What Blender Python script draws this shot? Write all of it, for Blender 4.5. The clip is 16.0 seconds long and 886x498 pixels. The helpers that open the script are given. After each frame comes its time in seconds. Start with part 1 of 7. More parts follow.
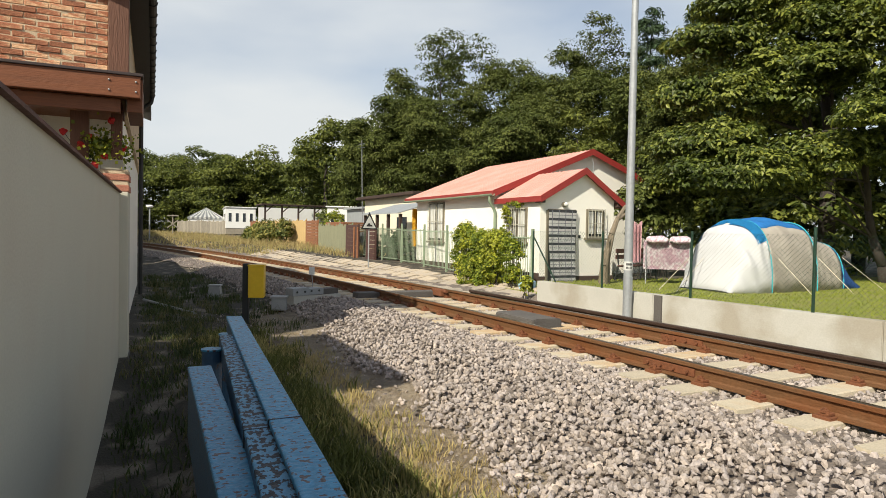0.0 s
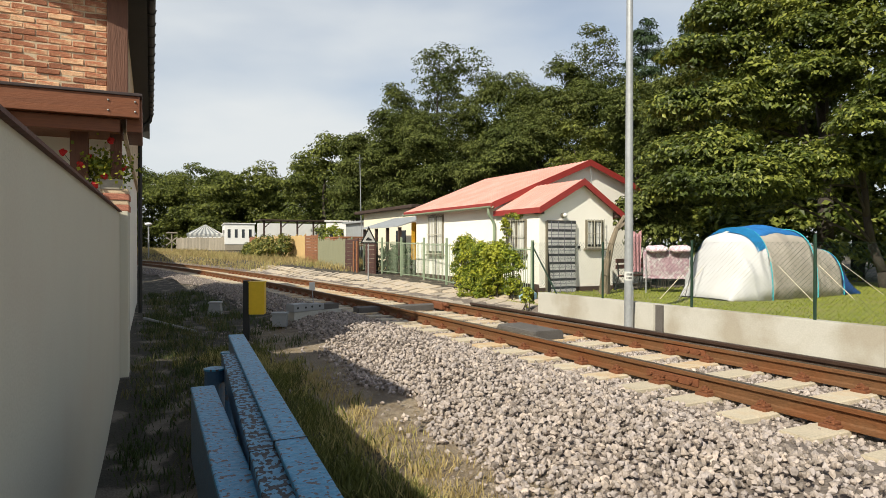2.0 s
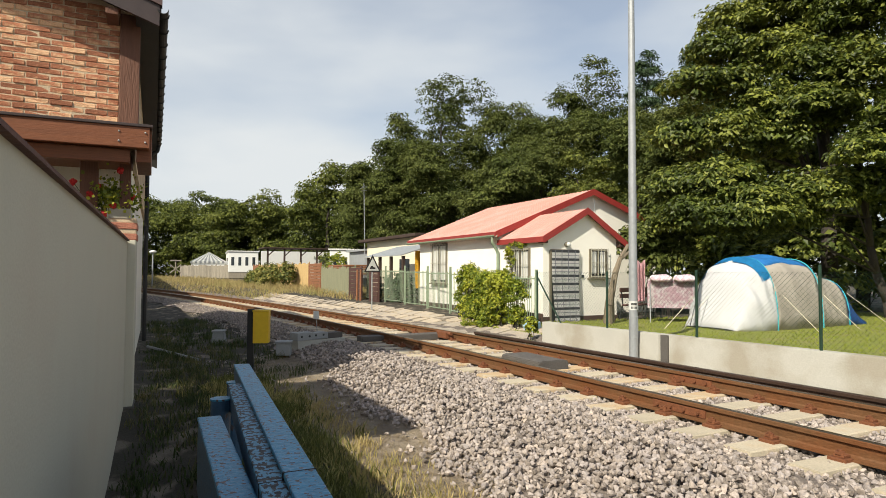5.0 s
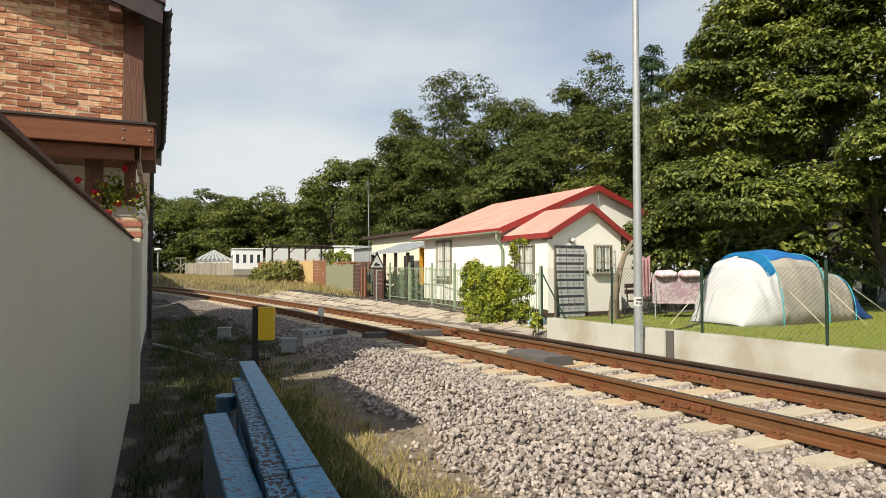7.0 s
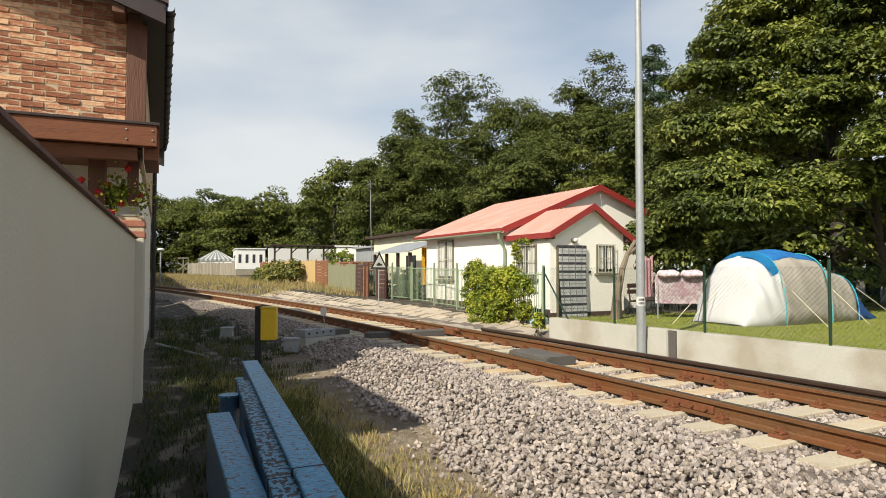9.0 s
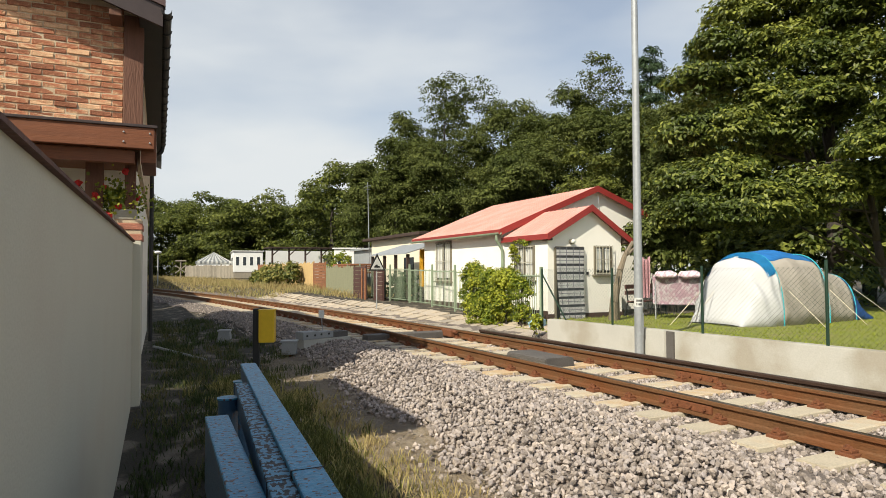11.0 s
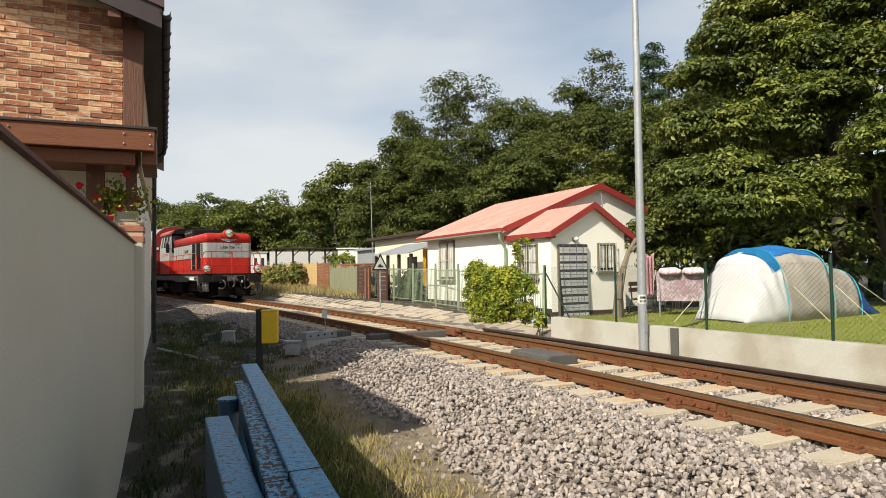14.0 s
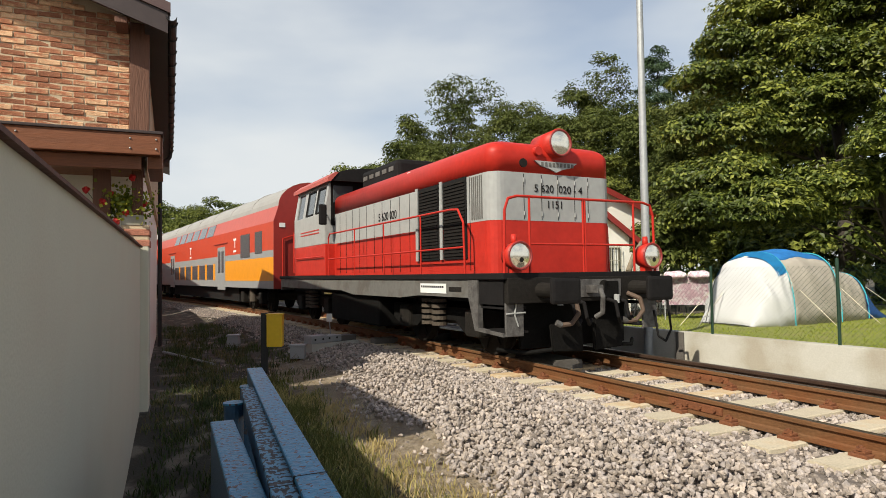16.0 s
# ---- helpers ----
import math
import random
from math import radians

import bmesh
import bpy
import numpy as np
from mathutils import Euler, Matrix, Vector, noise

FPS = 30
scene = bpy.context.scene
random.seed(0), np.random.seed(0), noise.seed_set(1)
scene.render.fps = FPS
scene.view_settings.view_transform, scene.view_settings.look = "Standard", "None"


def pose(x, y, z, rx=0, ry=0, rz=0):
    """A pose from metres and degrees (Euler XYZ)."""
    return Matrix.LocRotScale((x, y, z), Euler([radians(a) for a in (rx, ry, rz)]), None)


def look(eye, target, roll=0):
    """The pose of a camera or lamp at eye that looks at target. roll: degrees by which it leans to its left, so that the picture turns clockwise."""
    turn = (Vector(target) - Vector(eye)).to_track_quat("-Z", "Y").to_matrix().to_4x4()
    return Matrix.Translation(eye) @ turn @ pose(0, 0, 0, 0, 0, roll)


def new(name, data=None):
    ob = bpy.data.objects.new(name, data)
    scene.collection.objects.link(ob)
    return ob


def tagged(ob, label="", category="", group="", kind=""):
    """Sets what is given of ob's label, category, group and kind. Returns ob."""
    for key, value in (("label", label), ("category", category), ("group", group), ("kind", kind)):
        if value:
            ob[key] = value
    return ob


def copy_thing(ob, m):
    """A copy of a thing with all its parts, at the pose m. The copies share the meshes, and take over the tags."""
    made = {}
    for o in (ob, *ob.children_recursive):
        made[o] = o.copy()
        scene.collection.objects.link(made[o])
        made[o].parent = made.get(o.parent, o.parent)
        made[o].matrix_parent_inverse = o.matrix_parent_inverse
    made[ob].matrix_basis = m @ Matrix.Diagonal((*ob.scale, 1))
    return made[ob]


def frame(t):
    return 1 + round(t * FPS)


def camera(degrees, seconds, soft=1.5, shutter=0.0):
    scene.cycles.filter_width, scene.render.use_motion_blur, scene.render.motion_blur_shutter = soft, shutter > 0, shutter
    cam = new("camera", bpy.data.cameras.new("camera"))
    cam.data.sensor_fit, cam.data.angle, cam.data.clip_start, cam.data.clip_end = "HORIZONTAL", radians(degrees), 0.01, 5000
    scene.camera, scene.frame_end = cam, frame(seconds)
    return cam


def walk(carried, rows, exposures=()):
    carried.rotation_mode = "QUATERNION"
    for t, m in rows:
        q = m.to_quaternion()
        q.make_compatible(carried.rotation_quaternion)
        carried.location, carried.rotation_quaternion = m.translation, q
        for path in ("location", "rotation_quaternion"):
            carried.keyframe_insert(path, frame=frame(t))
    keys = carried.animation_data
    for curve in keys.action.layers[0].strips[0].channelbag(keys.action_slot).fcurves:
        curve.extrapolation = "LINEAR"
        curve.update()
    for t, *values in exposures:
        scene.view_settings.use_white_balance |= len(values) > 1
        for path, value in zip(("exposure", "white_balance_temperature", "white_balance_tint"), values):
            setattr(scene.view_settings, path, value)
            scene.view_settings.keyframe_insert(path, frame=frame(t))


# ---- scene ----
cam = camera(70.1, 16.0, soft=0.8)
PATH = [
    (0, (0.061, 0.022, 1.277), (0.962, 1.807, 1.225), 1.1),
    (0.5, (0.078, 0.026, 1.285), (0.971, 1.815, 1.235), 0.1),
    (1, (0.07, 0.029, 1.289), (0.975, 1.812, 1.25), 0.1),
    (1.5, (0.057, 0.028, 1.292), (0.965, 1.81, 1.262), 0.2),
    (2, (0.045, 0.029, 1.296), (0.948, 1.813, 1.283), 0.1),
    (2.5, (0.03, 0.026, 1.299), (0.933, 1.81, 1.294), 0.4),
    (3, (0.021, 0.018, 1.315), (0.918, 1.806, 1.337), -0.0),
    (3.5, (0.007, 0.014, 1.319), (0.913, 1.796, 1.379), 0.0),
    (4, (0.0, 0.006, 1.317), (0.903, 1.789, 1.397), 0.0),
    (6.5, (0.017, 0.014, 1.309), (0.899, 1.808, 1.374), 0.2),
    (7, (0.009, 0.014, 1.312), (0.891, 1.808, 1.377), 0.0),
    (7.5, (0.016, 0.012, 1.313), (0.894, 1.807, 1.38), 0.1),
    (8, (0.02, 0.009, 1.316), (0.897, 1.805, 1.383), 0.1),
    (8.5, (0.01, 0.01, 1.314), (0.885, 1.807, 1.378), -0.0),
    (9, (0.003, 0.014, 1.309), (0.879, 1.811, 1.374), 0.0),
    (11.5, (0.0, 0.012, 1.31), (0.884, 1.804, 1.383), -0.3),
    (12, (0.009, 0.017, 1.311), (0.89, 1.811, 1.385), -0.5),
    (12.5, (0.024, 0.017, 1.309), (0.901, 1.813, 1.379), -0.6),
    (13, (0.031, 0.018, 1.308), (0.906, 1.815, 1.382), -0.8),
    (13.5, (0.036, 0.021, 1.303), (0.912, 1.818, 1.373), -0.8),
    (14, (0.038, 0.021, 1.303), (0.909, 1.82, 1.371), -0.8),
    (14.5, (0.039, 0.02, 1.303), (0.912, 1.819, 1.365), -1.0),
    (15, (0.038, 0.024, 1.305), (0.905, 1.826, 1.364), -0.8),
    (15.5, (0.033, 0.02, 1.308), (0.892, 1.824, 1.374), -0.7),
    (16, (0.035, 0.019, 1.309), (0.893, 1.824, 1.388), -0.8),
]
walk(cam, [(t, look(eye, target, roll)) for t, eye, target, roll in PATH])

# ---- light ----
SUN_WAY = Vector((1.0, 0.55, -1.0)).normalized()   # the way the sunlight travels
sun_data = bpy.data.lights.new("sun", "SUN")
sun_data.energy, sun_data.angle, sun_data.color = 5.0, radians(0.5), (1.0, 0.93, 0.78)
sun = new("sun", sun_data)
sun.matrix_world = look((0, 0, 40), Vector((0, 0, 40)) + SUN_WAY)
world = bpy.data.worlds.new("sky")
scene.world = world
world.use_nodes = True
wn, wl = world.node_tree.nodes, world.node_tree.links
wn.clear()
sky = wn.new("ShaderNodeTexSky")
sky.sky_type, sky.sun_disc = "NISHITA", False
sky.sun_elevation = math.asin(-SUN_WAY.z)
sky.sun_rotation = math.atan2(-SUN_WAY.x, -SUN_WAY.y)
sky.dust_density, sky.air_density = 1.6, 1.0
coord = wn.new("ShaderNodeTexCoord")
flat = wn.new("ShaderNodeMapping")
flat.inputs["Scale"].default_value = (1.5, 1.5, 4.2)
flat.inputs["Location"].default_value = (0.35, 0.1, 0.2)
cloud = wn.new("ShaderNodeTexNoise")
cloud.inputs["Scale"].default_value, cloud.inputs["Detail"].default_value, cloud.inputs["Roughness"].default_value = 1.1, 5, 0.45
ramp = wn.new("ShaderNodeValToRGB")
ramp.color_ramp.elements[0].position, ramp.color_ramp.elements[1].position = 0.34, 0.60
ramp.color_ramp.elements[0].color = (0.34, 0.34, 0.34, 1)
mix = wn.new("ShaderNodeMix")
mix.data_type = "RGBA"
mix.inputs["B"].default_value = (10.9, 11.4, 11.6, 1)
back = wn.new("ShaderNodeBackground")
back.inputs["Strength"].default_value = 0.060
wout = wn.new("ShaderNodeOutputWorld")
wl.new(coord.outputs["Generated"], flat.inputs["Vector"])
wl.new(flat.outputs["Vector"], cloud.inputs["Vector"])
wl.new(cloud.outputs["Fac"], ramp.inputs["Fac"])
# the haze and cloud thin out towards the zenith
split = wn.new("ShaderNodeSeparateXYZ")
thin = wn.new("ShaderNodeMapRange")
thin.inputs["From Min"].default_value, thin.inputs["From Max"].default_value = 0.5, 0.82
thin.inputs["To Min"].default_value, thin.inputs["To Max"].default_value = 1.0, 0.06
veil = wn.new("ShaderNodeMath")
veil.operation = "MULTIPLY"
wl.new(coord.outputs["Generated"], split.inputs["Vector"])
wl.new(split.outputs["Z"], thin.inputs["Value"])
wl.new(ramp.outputs["Color"], veil.inputs[0])
wl.new(thin.outputs["Result"], veil.inputs[1])
wl.new(veil.outputs[0], mix.inputs["Factor"])
air = wn.new("ShaderNodeVectorMath")
air.operation = "SCALE"
air.inputs["Scale"].default_value = 1.8
wl.new(sky.outputs["Color"], air.inputs[0])
wl.new(air.outputs["Vector"], mix.inputs["A"])
wl.new(mix.outputs["Result"], back.inputs["Color"])
wl.new(back.outputs["Background"], wout.inputs["Surface"])
scene.view_settings.exposure = 0.24


# ---- materials ----
def material(name, base, rough=0.7, metal=0.0, vary=0.15, grain=40.0, blotch=3.0, bump=0.1, second=None, amount=0.5,
             stretch=(1, 1, 1), island=0.0, piece=0.0, coat=0.0, edge=(0.45, 0.62), spec=0.5, through_light=0.0):
    """Base colour varied at two scales, an optional second colour in blotches, and fine relief."""
    m = bpy.data.materials.new(name)
    m.use_nodes = True
    n, l = m.node_tree.nodes, m.node_tree.links
    b = n["Principled BSDF"]
    b.inputs["Roughness"].default_value, b.inputs["Metallic"].default_value = rough, metal
    b.inputs["Specular IOR Level"].default_value = spec
    b.inputs["Coat Weight"].default_value = coat
    tc = n.new("ShaderNodeTexCoord")
    mp = n.new("ShaderNodeMapping")
    mp.inputs["Scale"].default_value = stretch
    l.new(tc.outputs["Object"], mp.inputs["Vector"])

    def tex(scale, detail):
        t = n.new("ShaderNodeTexNoise")
        t.inputs["Scale"].default_value, t.inputs["Detail"].default_value = scale, detail
        l.new(mp.outputs["Vector"], t.inputs["Vector"])
        return t
    fine, big = tex(grain, 4), tex(blotch, 5)
    add = n.new("ShaderNodeMath")
    add.operation = "ADD"
    l.new(fine.outputs["Fac"], add.inputs[0])
    l.new(big.outputs["Fac"], add.inputs[1])
    value = add.outputs[0]
    for source, weight in (("island", island), ("piece", piece)):
        if weight:
            if source == "island":
                src = n.new("ShaderNodeNewGeometry").outputs["Random Per Island"]
            else:
                src = n.new("ShaderNodeObjectInfo").outputs["Random"]
            sc = n.new("ShaderNodeMath")
            sc.operation = "MULTIPLY_ADD"
            sc.inputs[1].default_value, sc.inputs[2].default_value = weight, -weight / 2
            l.new(src, sc.inputs[0])
            ad = n.new("ShaderNodeMath")
            ad.operation = "ADD"
            l.new(value, ad.inputs[0])
            l.new(sc.outputs[0], ad.inputs[1])
            value = ad.outputs[0]
    rng = n.new("ShaderNodeMapRange")
    rng.clamp = False
    rng.inputs["From Min"].default_value, rng.inputs["From Max"].default_value = 0.6, 1.4
    rng.inputs["To Min"].default_value, rng.inputs["To Max"].default_value = 1 - vary, 1 + vary
    l.new(value, rng.inputs["Value"])
    col = n.new("ShaderNodeMix")
    col.data_type = "RGBA"
    col.inputs["A"].default_value, col.inputs["B"].default_value = (*base, 1), (*(second or base), 1)
    if second:
        sr = n.new("ShaderNodeMapRange")
        sr.inputs["From Min"].default_value, sr.inputs["From Max"].default_value = edge
        sr.inputs["To Max"].default_value = amount
        if piece or island:
            src = (n.new("ShaderNodeObjectInfo").outputs["Random"] if piece else n.new("ShaderNodeNewGeometry").outputs["Random Per Island"])
            av = n.new("ShaderNodeMath")
            av.operation = "MULTIPLY_ADD"
            av.inputs[1].default_value = 0.35
            l.new(src, av.inputs[0])
            sb = n.new("ShaderNodeMath")
            sb.operation = "SUBTRACT"
            l.new(big.outputs["Fac"], sb.inputs[0])
            sb.inputs[1].default_value = 0.17
            l.new(sb.outputs[0], av.inputs[2])
            l.new(av.outputs[0], sr.inputs["Value"])
        else:
            l.new(big.outputs["Fac"], sr.inputs["Value"])
        l.new(sr.outputs["Result"], col.inputs["Factor"])
    else:
        col.inputs["Factor"].default_value = 0
    mul = n.new("ShaderNodeVectorMath")
    mul.operation = "SCALE"
    l.new(col.outputs["Result"], mul.inputs[0])
    l.new(rng.outputs["Result"], mul.inputs["Scale"])
    l.new(mul.outputs["Vector"], b.inputs["Base Color"])
    if through_light:
        tr = n.new("ShaderNodeBsdfTranslucent")
        l.new(mul.outputs["Vector"], tr.inputs["Color"])
        ms = n.new("ShaderNodeMixShader")
        ms.inputs[0].default_value = through_light
        l.new(b.outputs[0], ms.inputs[1])
        l.new(tr.outputs[0], ms.inputs[2])
        l.new(ms.outputs[0], n["Material Output"].inputs["Surface"])
    if bump:
        bp = n.new("ShaderNodeBump")
        bp.inputs["Strength"].default_value, bp.inputs["Distance"].default_value = bump, 0.02
        l.new(fine.outputs["Fac"], bp.inputs["Height"])
        l.new(bp.outputs["Normal"], b.inputs["Normal"])
    return m


def glass_material(name, tint=(0.02, 0.025, 0.03), rough=0.05):
    m = bpy.data.materials.new(name)
    m.use_nodes = True
    b = m.node_tree.nodes["Principled BSDF"]
    b.inputs["Base Color"].default_value, b.inputs["Roughness"].default_value = (*tint, 1), rough
    b.inputs["Specular IOR Level"].default_value = 0.8
    return m


# ---- mesh tools ----
def box(bm, x0, x1, y0, y1, z0, z1, bev=0.0, m=None):
    r = bmesh.ops.create_cube(bm, size=1)
    vs = r["verts"]
    bmesh.ops.scale(bm, vec=(x1 - x0, y1 - y0, z1 - z0), verts=vs)
    bmesh.ops.translate(bm, vec=((x0 + x1) / 2, (y0 + y1) / 2, (z0 + z1) / 2), verts=vs)
    if m is not None:
        bmesh.ops.transform(bm, matrix=m, verts=vs)
    if bev:
        es = list({e for v in vs for e in v.link_edges})
        bmesh.ops.bevel(bm, geom=es, offset=bev, segments=2, affect="EDGES", profile=0.6)
    return bm


def rod(bm, a, b, r0, r1=None, seg=8):
    a, b = Vector(a), Vector(b)
    h = (b - a).length
    q = (b - a).to_track_quat("Z", "Y").to_matrix().to_4x4()
    bmesh.ops.create_cone(bm, cap_ends=True, segments=seg, radius1=r0, radius2=r0 if r1 is None else r1, depth=h,
                          matrix=Matrix.Translation((a + b) / 2) @ q)
    return bm


def pipe(bm, pts, r, seg=8):
    for a, b in zip(pts, pts[1:]):
        rod(bm, a, b, r, seg=seg)
    for p in pts[1:-1]:
        bmesh.ops.create_icosphere(bm, subdivisions=1, radius=r * 1.03, matrix=Matrix.Translation(p))
    return bm


def prism(bm, outline, a0, a1, axis="y"):
    """An outline in the plane across the axis, drawn out from a0 to a1."""
    def at(p, a):
        return (p[0], a, p[1]) if axis == "y" else ((a, p[0], p[1]) if axis == "x" else (p[0], p[1], a))
    v0 = [bm.verts.new(at(p, a0)) for p in outline]
    v1 = [bm.verts.new(at(p, a1)) for p in outline]
    fs = [bm.faces.new(v0), bm.faces.new(v1)]
    for i in range(len(outline)):
        j = (i + 1) % len(outline)
        fs.append(bm.faces.new((v0[i], v0[j], v1[j], v1[i])))
    bmesh.ops.recalc_face_normals(bm, faces=fs)
    return bm


def part(name, bm, mat, parent=None, label="", smooth=False):
    if isinstance(bm, bmesh.types.BMesh):
        me = bpy.data.meshes.new(name)
        bm.to_mesh(me)
        bm.free()
        if mat:
            me.materials.append(mat)
        if smooth:
            me.shade_smooth()
    else:
        me = bm
    ob = new(name, me)
    if parent:
        ob.parent = parent
    if label:
        ob["label"] = label
    return ob


def thing(name, label, category, group="", kind="", at=None):
    ob = tagged(new(name), label, category, group, kind)
    ob.empty_display_size = 0.1
    if at is not None:
        ob.matrix_basis = at
    return ob


def raw(name, verts, faces, mat, smooth=False):
    """A mesh from arrays of places and of equally long faces."""
    me = bpy.data.meshes.new(name)
    verts, faces = np.asarray(verts, np.float32), np.asarray(faces, np.int32)
    k = faces.shape[1]
    me.vertices.add(len(verts))
    me.vertices.foreach_set("co", verts.ravel())
    me.loops.add(faces.size)
    me.loops.foreach_set("vertex_index", faces.ravel())
    me.polygons.add(len(faces))
    me.polygons.foreach_set("loop_start", np.arange(0, faces.size, k, dtype=np.int32))
    me.update(calc_edges=True)
    me.validate()
    me.materials.append(mat)
    me.shade_smooth() if smooth else me.shade_flat()
    return me


def B():
    return bmesh.new()


# ---- the plan: x across the track, y along it, z = 0 at the rail heads ----
RADIUS, BEND, MIDDLE = 262.0, 3.0, 6.01


def track_x(y):
    """x of the track's middle: straight near the crossing, then bending off."""
    d = max(0.0, y - BEND)
    return MIDDLE - (d * d / (2 * RADIUS) if d < 90 else 90 * 90 / (2 * RADIUS) + (d - 90) * 90 / RADIUS)


def track_pose(y, z=0.0):
    """A pose on the track's middle with local +y along it."""
    a = math.atan2(track_x(y + 0.5) - track_x(y - 0.5), 1.0)
    return Matrix.Translation((track_x(y), y, z)) @ Matrix.Rotation(-a, 4, "Z")


# ---- materials of the place ----
M_SOIL = material("sandy_soil", (0.05, 0.042, 0.028), 0.95, vary=0.4, grain=55, blotch=2.4, bump=0.7, second=(0.17, 0.14, 0.105), amount=0.85, edge=(0.53, 0.63))
M_STONE = material("crushed_granite", (0.43, 0.36, 0.305), 0.9, vary=0.38, grain=60, blotch=8, bump=0.3, second=(0.24, 0.21, 0.195), amount=0.9, island=1.3)
M_RAIL = material("rusty_rail_steel", (0.185, 0.092, 0.042), 0.6, metal=0.3, vary=0.35, grain=70, blotch=3, bump=0.3, second=(0.16, 0.06, 0.022), amount=0.8, spec=0.3, stretch=(1, 0.5, 1))
M_RAILTOP = material("worn_rail_head", (0.16, 0.12, 0.085), 0.28, metal=0.75, vary=0.2, grain=30, blotch=2, bump=0.05)
M_TIE = material("rust_stained_concrete", (0.52, 0.45, 0.33), 0.92, vary=0.22, grain=50, blotch=2.5, bump=0.3, second=(0.42, 0.25, 0.10), amount=0.6, edge=(0.5, 0.66), piece=0.5)
M_SPARE = material("dark_rail_steel", (0.075, 0.045, 0.032), 0.45, metal=0.4, vary=0.3, grain=70, blotch=3, bump=0.2)
M_CLIP = material("rusted_iron", (0.16, 0.055, 0.02), 0.85, vary=0.4, grain=90, blotch=20, bump=0.4)
M_PLASTER = material("grey_white_plaster", (0.55, 0.525, 0.425), 0.92, vary=0.05, grain=60, blotch=1.2, bump=0.12, second=(0.50, 0.45, 0.36), amount=0.6, edge=(0.52, 0.75))
M_CREAM = material("cream_render", (0.86, 0.83, 0.74), 0.92, vary=0.05, grain=70, blotch=1.5, bump=0.15)
M_PLINTH = material("dark_brown_plinth", (0.07, 0.04, 0.03), 0.8, vary=0.2)
M_ROOF = material("faded_red_roofing", (0.62, 0.30, 0.24), 0.6, vary=0.12, grain=12, blotch=1.2, bump=0.15, second=(0.64, 0.34, 0.29), amount=0.7)
M_FASCIA = material("dark_red_paint", (0.27, 0.03, 0.024), 0.5, vary=0.15, grain=20)
M_CONC = material("weathered_concrete", (0.47, 0.455, 0.40), 0.93, vary=0.10, grain=45, blotch=1.1, bump=0.15, second=(0.31, 0.275, 0.21), amount=0.85, edge=(0.47, 0.66))
M_SLAB = material("pale_concrete_slab", (0.42, 0.36, 0.29), 0.93, vary=0.3, grain=40, blotch=3, bump=0.4, piece=0.6, second=(0.36, 0.29, 0.2), amount=0.6)
M_BRICK = material("old_brick", (0.45, 0.175, 0.09), 0.9, vary=0.34, grain=70, blotch=14, bump=0.6, second=(0.54, 0.35, 0.205), amount=0.85, piece=1.0, edge=(0.47, 0.62))
M_MORTAR = material("sandy_mortar", (0.56, 0.44, 0.30), 0.95, vary=0.2, grain=80, bump=0.4)
M_BEAM = material("stained_timber", (0.18, 0.058, 0.02), 0.6, vary=0.22, grain=16, blotch=4, bump=0.2, stretch=(0.4, 3, 8))
M_POSTWOOD = material("brown_timber_post", (0.14, 0.06, 0.035), 0.75, vary=0.22, grain=14, blotch=4, bump=0.5, stretch=(8, 8, 0.6))
M_DARKROOF = material("dark_brown_sheet", (0.045, 0.03, 0.028), 0.5, vary=0.2, grain=10)
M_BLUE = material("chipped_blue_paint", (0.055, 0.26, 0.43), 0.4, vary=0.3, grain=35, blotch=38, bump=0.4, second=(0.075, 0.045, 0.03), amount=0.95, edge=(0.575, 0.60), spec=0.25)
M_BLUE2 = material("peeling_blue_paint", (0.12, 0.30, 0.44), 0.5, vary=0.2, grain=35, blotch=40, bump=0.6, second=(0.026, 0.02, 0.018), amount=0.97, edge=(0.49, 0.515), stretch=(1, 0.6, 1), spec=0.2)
M_BLUEDARK = material("dark_blue_paint_and_shade", (0.025, 0.075, 0.14), 0.5, vary=0.2, grain=35, blotch=20, bump=0.3, second=(0.06, 0.04, 0.03), amount=0.8, edge=(0.6, 0.66))
M_GALV = material("galvanised_steel", (0.36, 0.375, 0.38), 0.5, metal=0.4, vary=0.12, grain=20, blotch=5, bump=0.05)
M_GREEN = material("green_coated_steel", (0.012, 0.04, 0.022), 0.5, vary=0.2)
M_PALEGREEN = material("pale_green_paint", (0.24, 0.30, 0.20), 0.6, vary=0.2)
M_YELLOW = material("yellow_enamel", (0.72, 0.47, 0.02), 0.45, vary=0.07, grain=20)
M_BLACK = material("black_paint", (0.018, 0.018, 0.018), 0.6, vary=0.3)
M_GREYBOX = material("grey_cable_box", (0.30, 0.31, 0.31), 0.6, vary=0.12)
M_DARKCONC = material("dark_steel_cover", (0.10, 0.09, 0.08), 0.75, vary=0.25, bump=0.3)
M_GLASS = glass_material("window_glass")
M_GRASSBLADE = material("grass_blades", (0.125, 0.14, 0.03), 0.7, vary=0.35, grain=3, blotch=0.6, bump=0, island=0.8, second=(0.36, 0.30, 0.11), amount=0.85, edge=(0.52, 0.66), through_light=0.3)
# greener than the verge blades, and darkened for the shade they grow in
M_WEED = material("shaded_weed_blades", (0.055, 0.085, 0.02), 0.7, vary=0.35, grain=3, blotch=0.8, bump=0, island=0.8, second=(0.14, 0.12, 0.05), amount=0.8, edge=(0.5, 0.64), through_light=0.3)
M_DRYGRASS = material("dry_grass_blades", (0.46, 0.36, 0.155), 0.8, vary=0.3, grain=3, blotch=0.4, bump=0, island=0.8, second=(0.20, 0.21, 0.06), amount=0.7, edge=(0.52, 0.68), through_light=0.3)
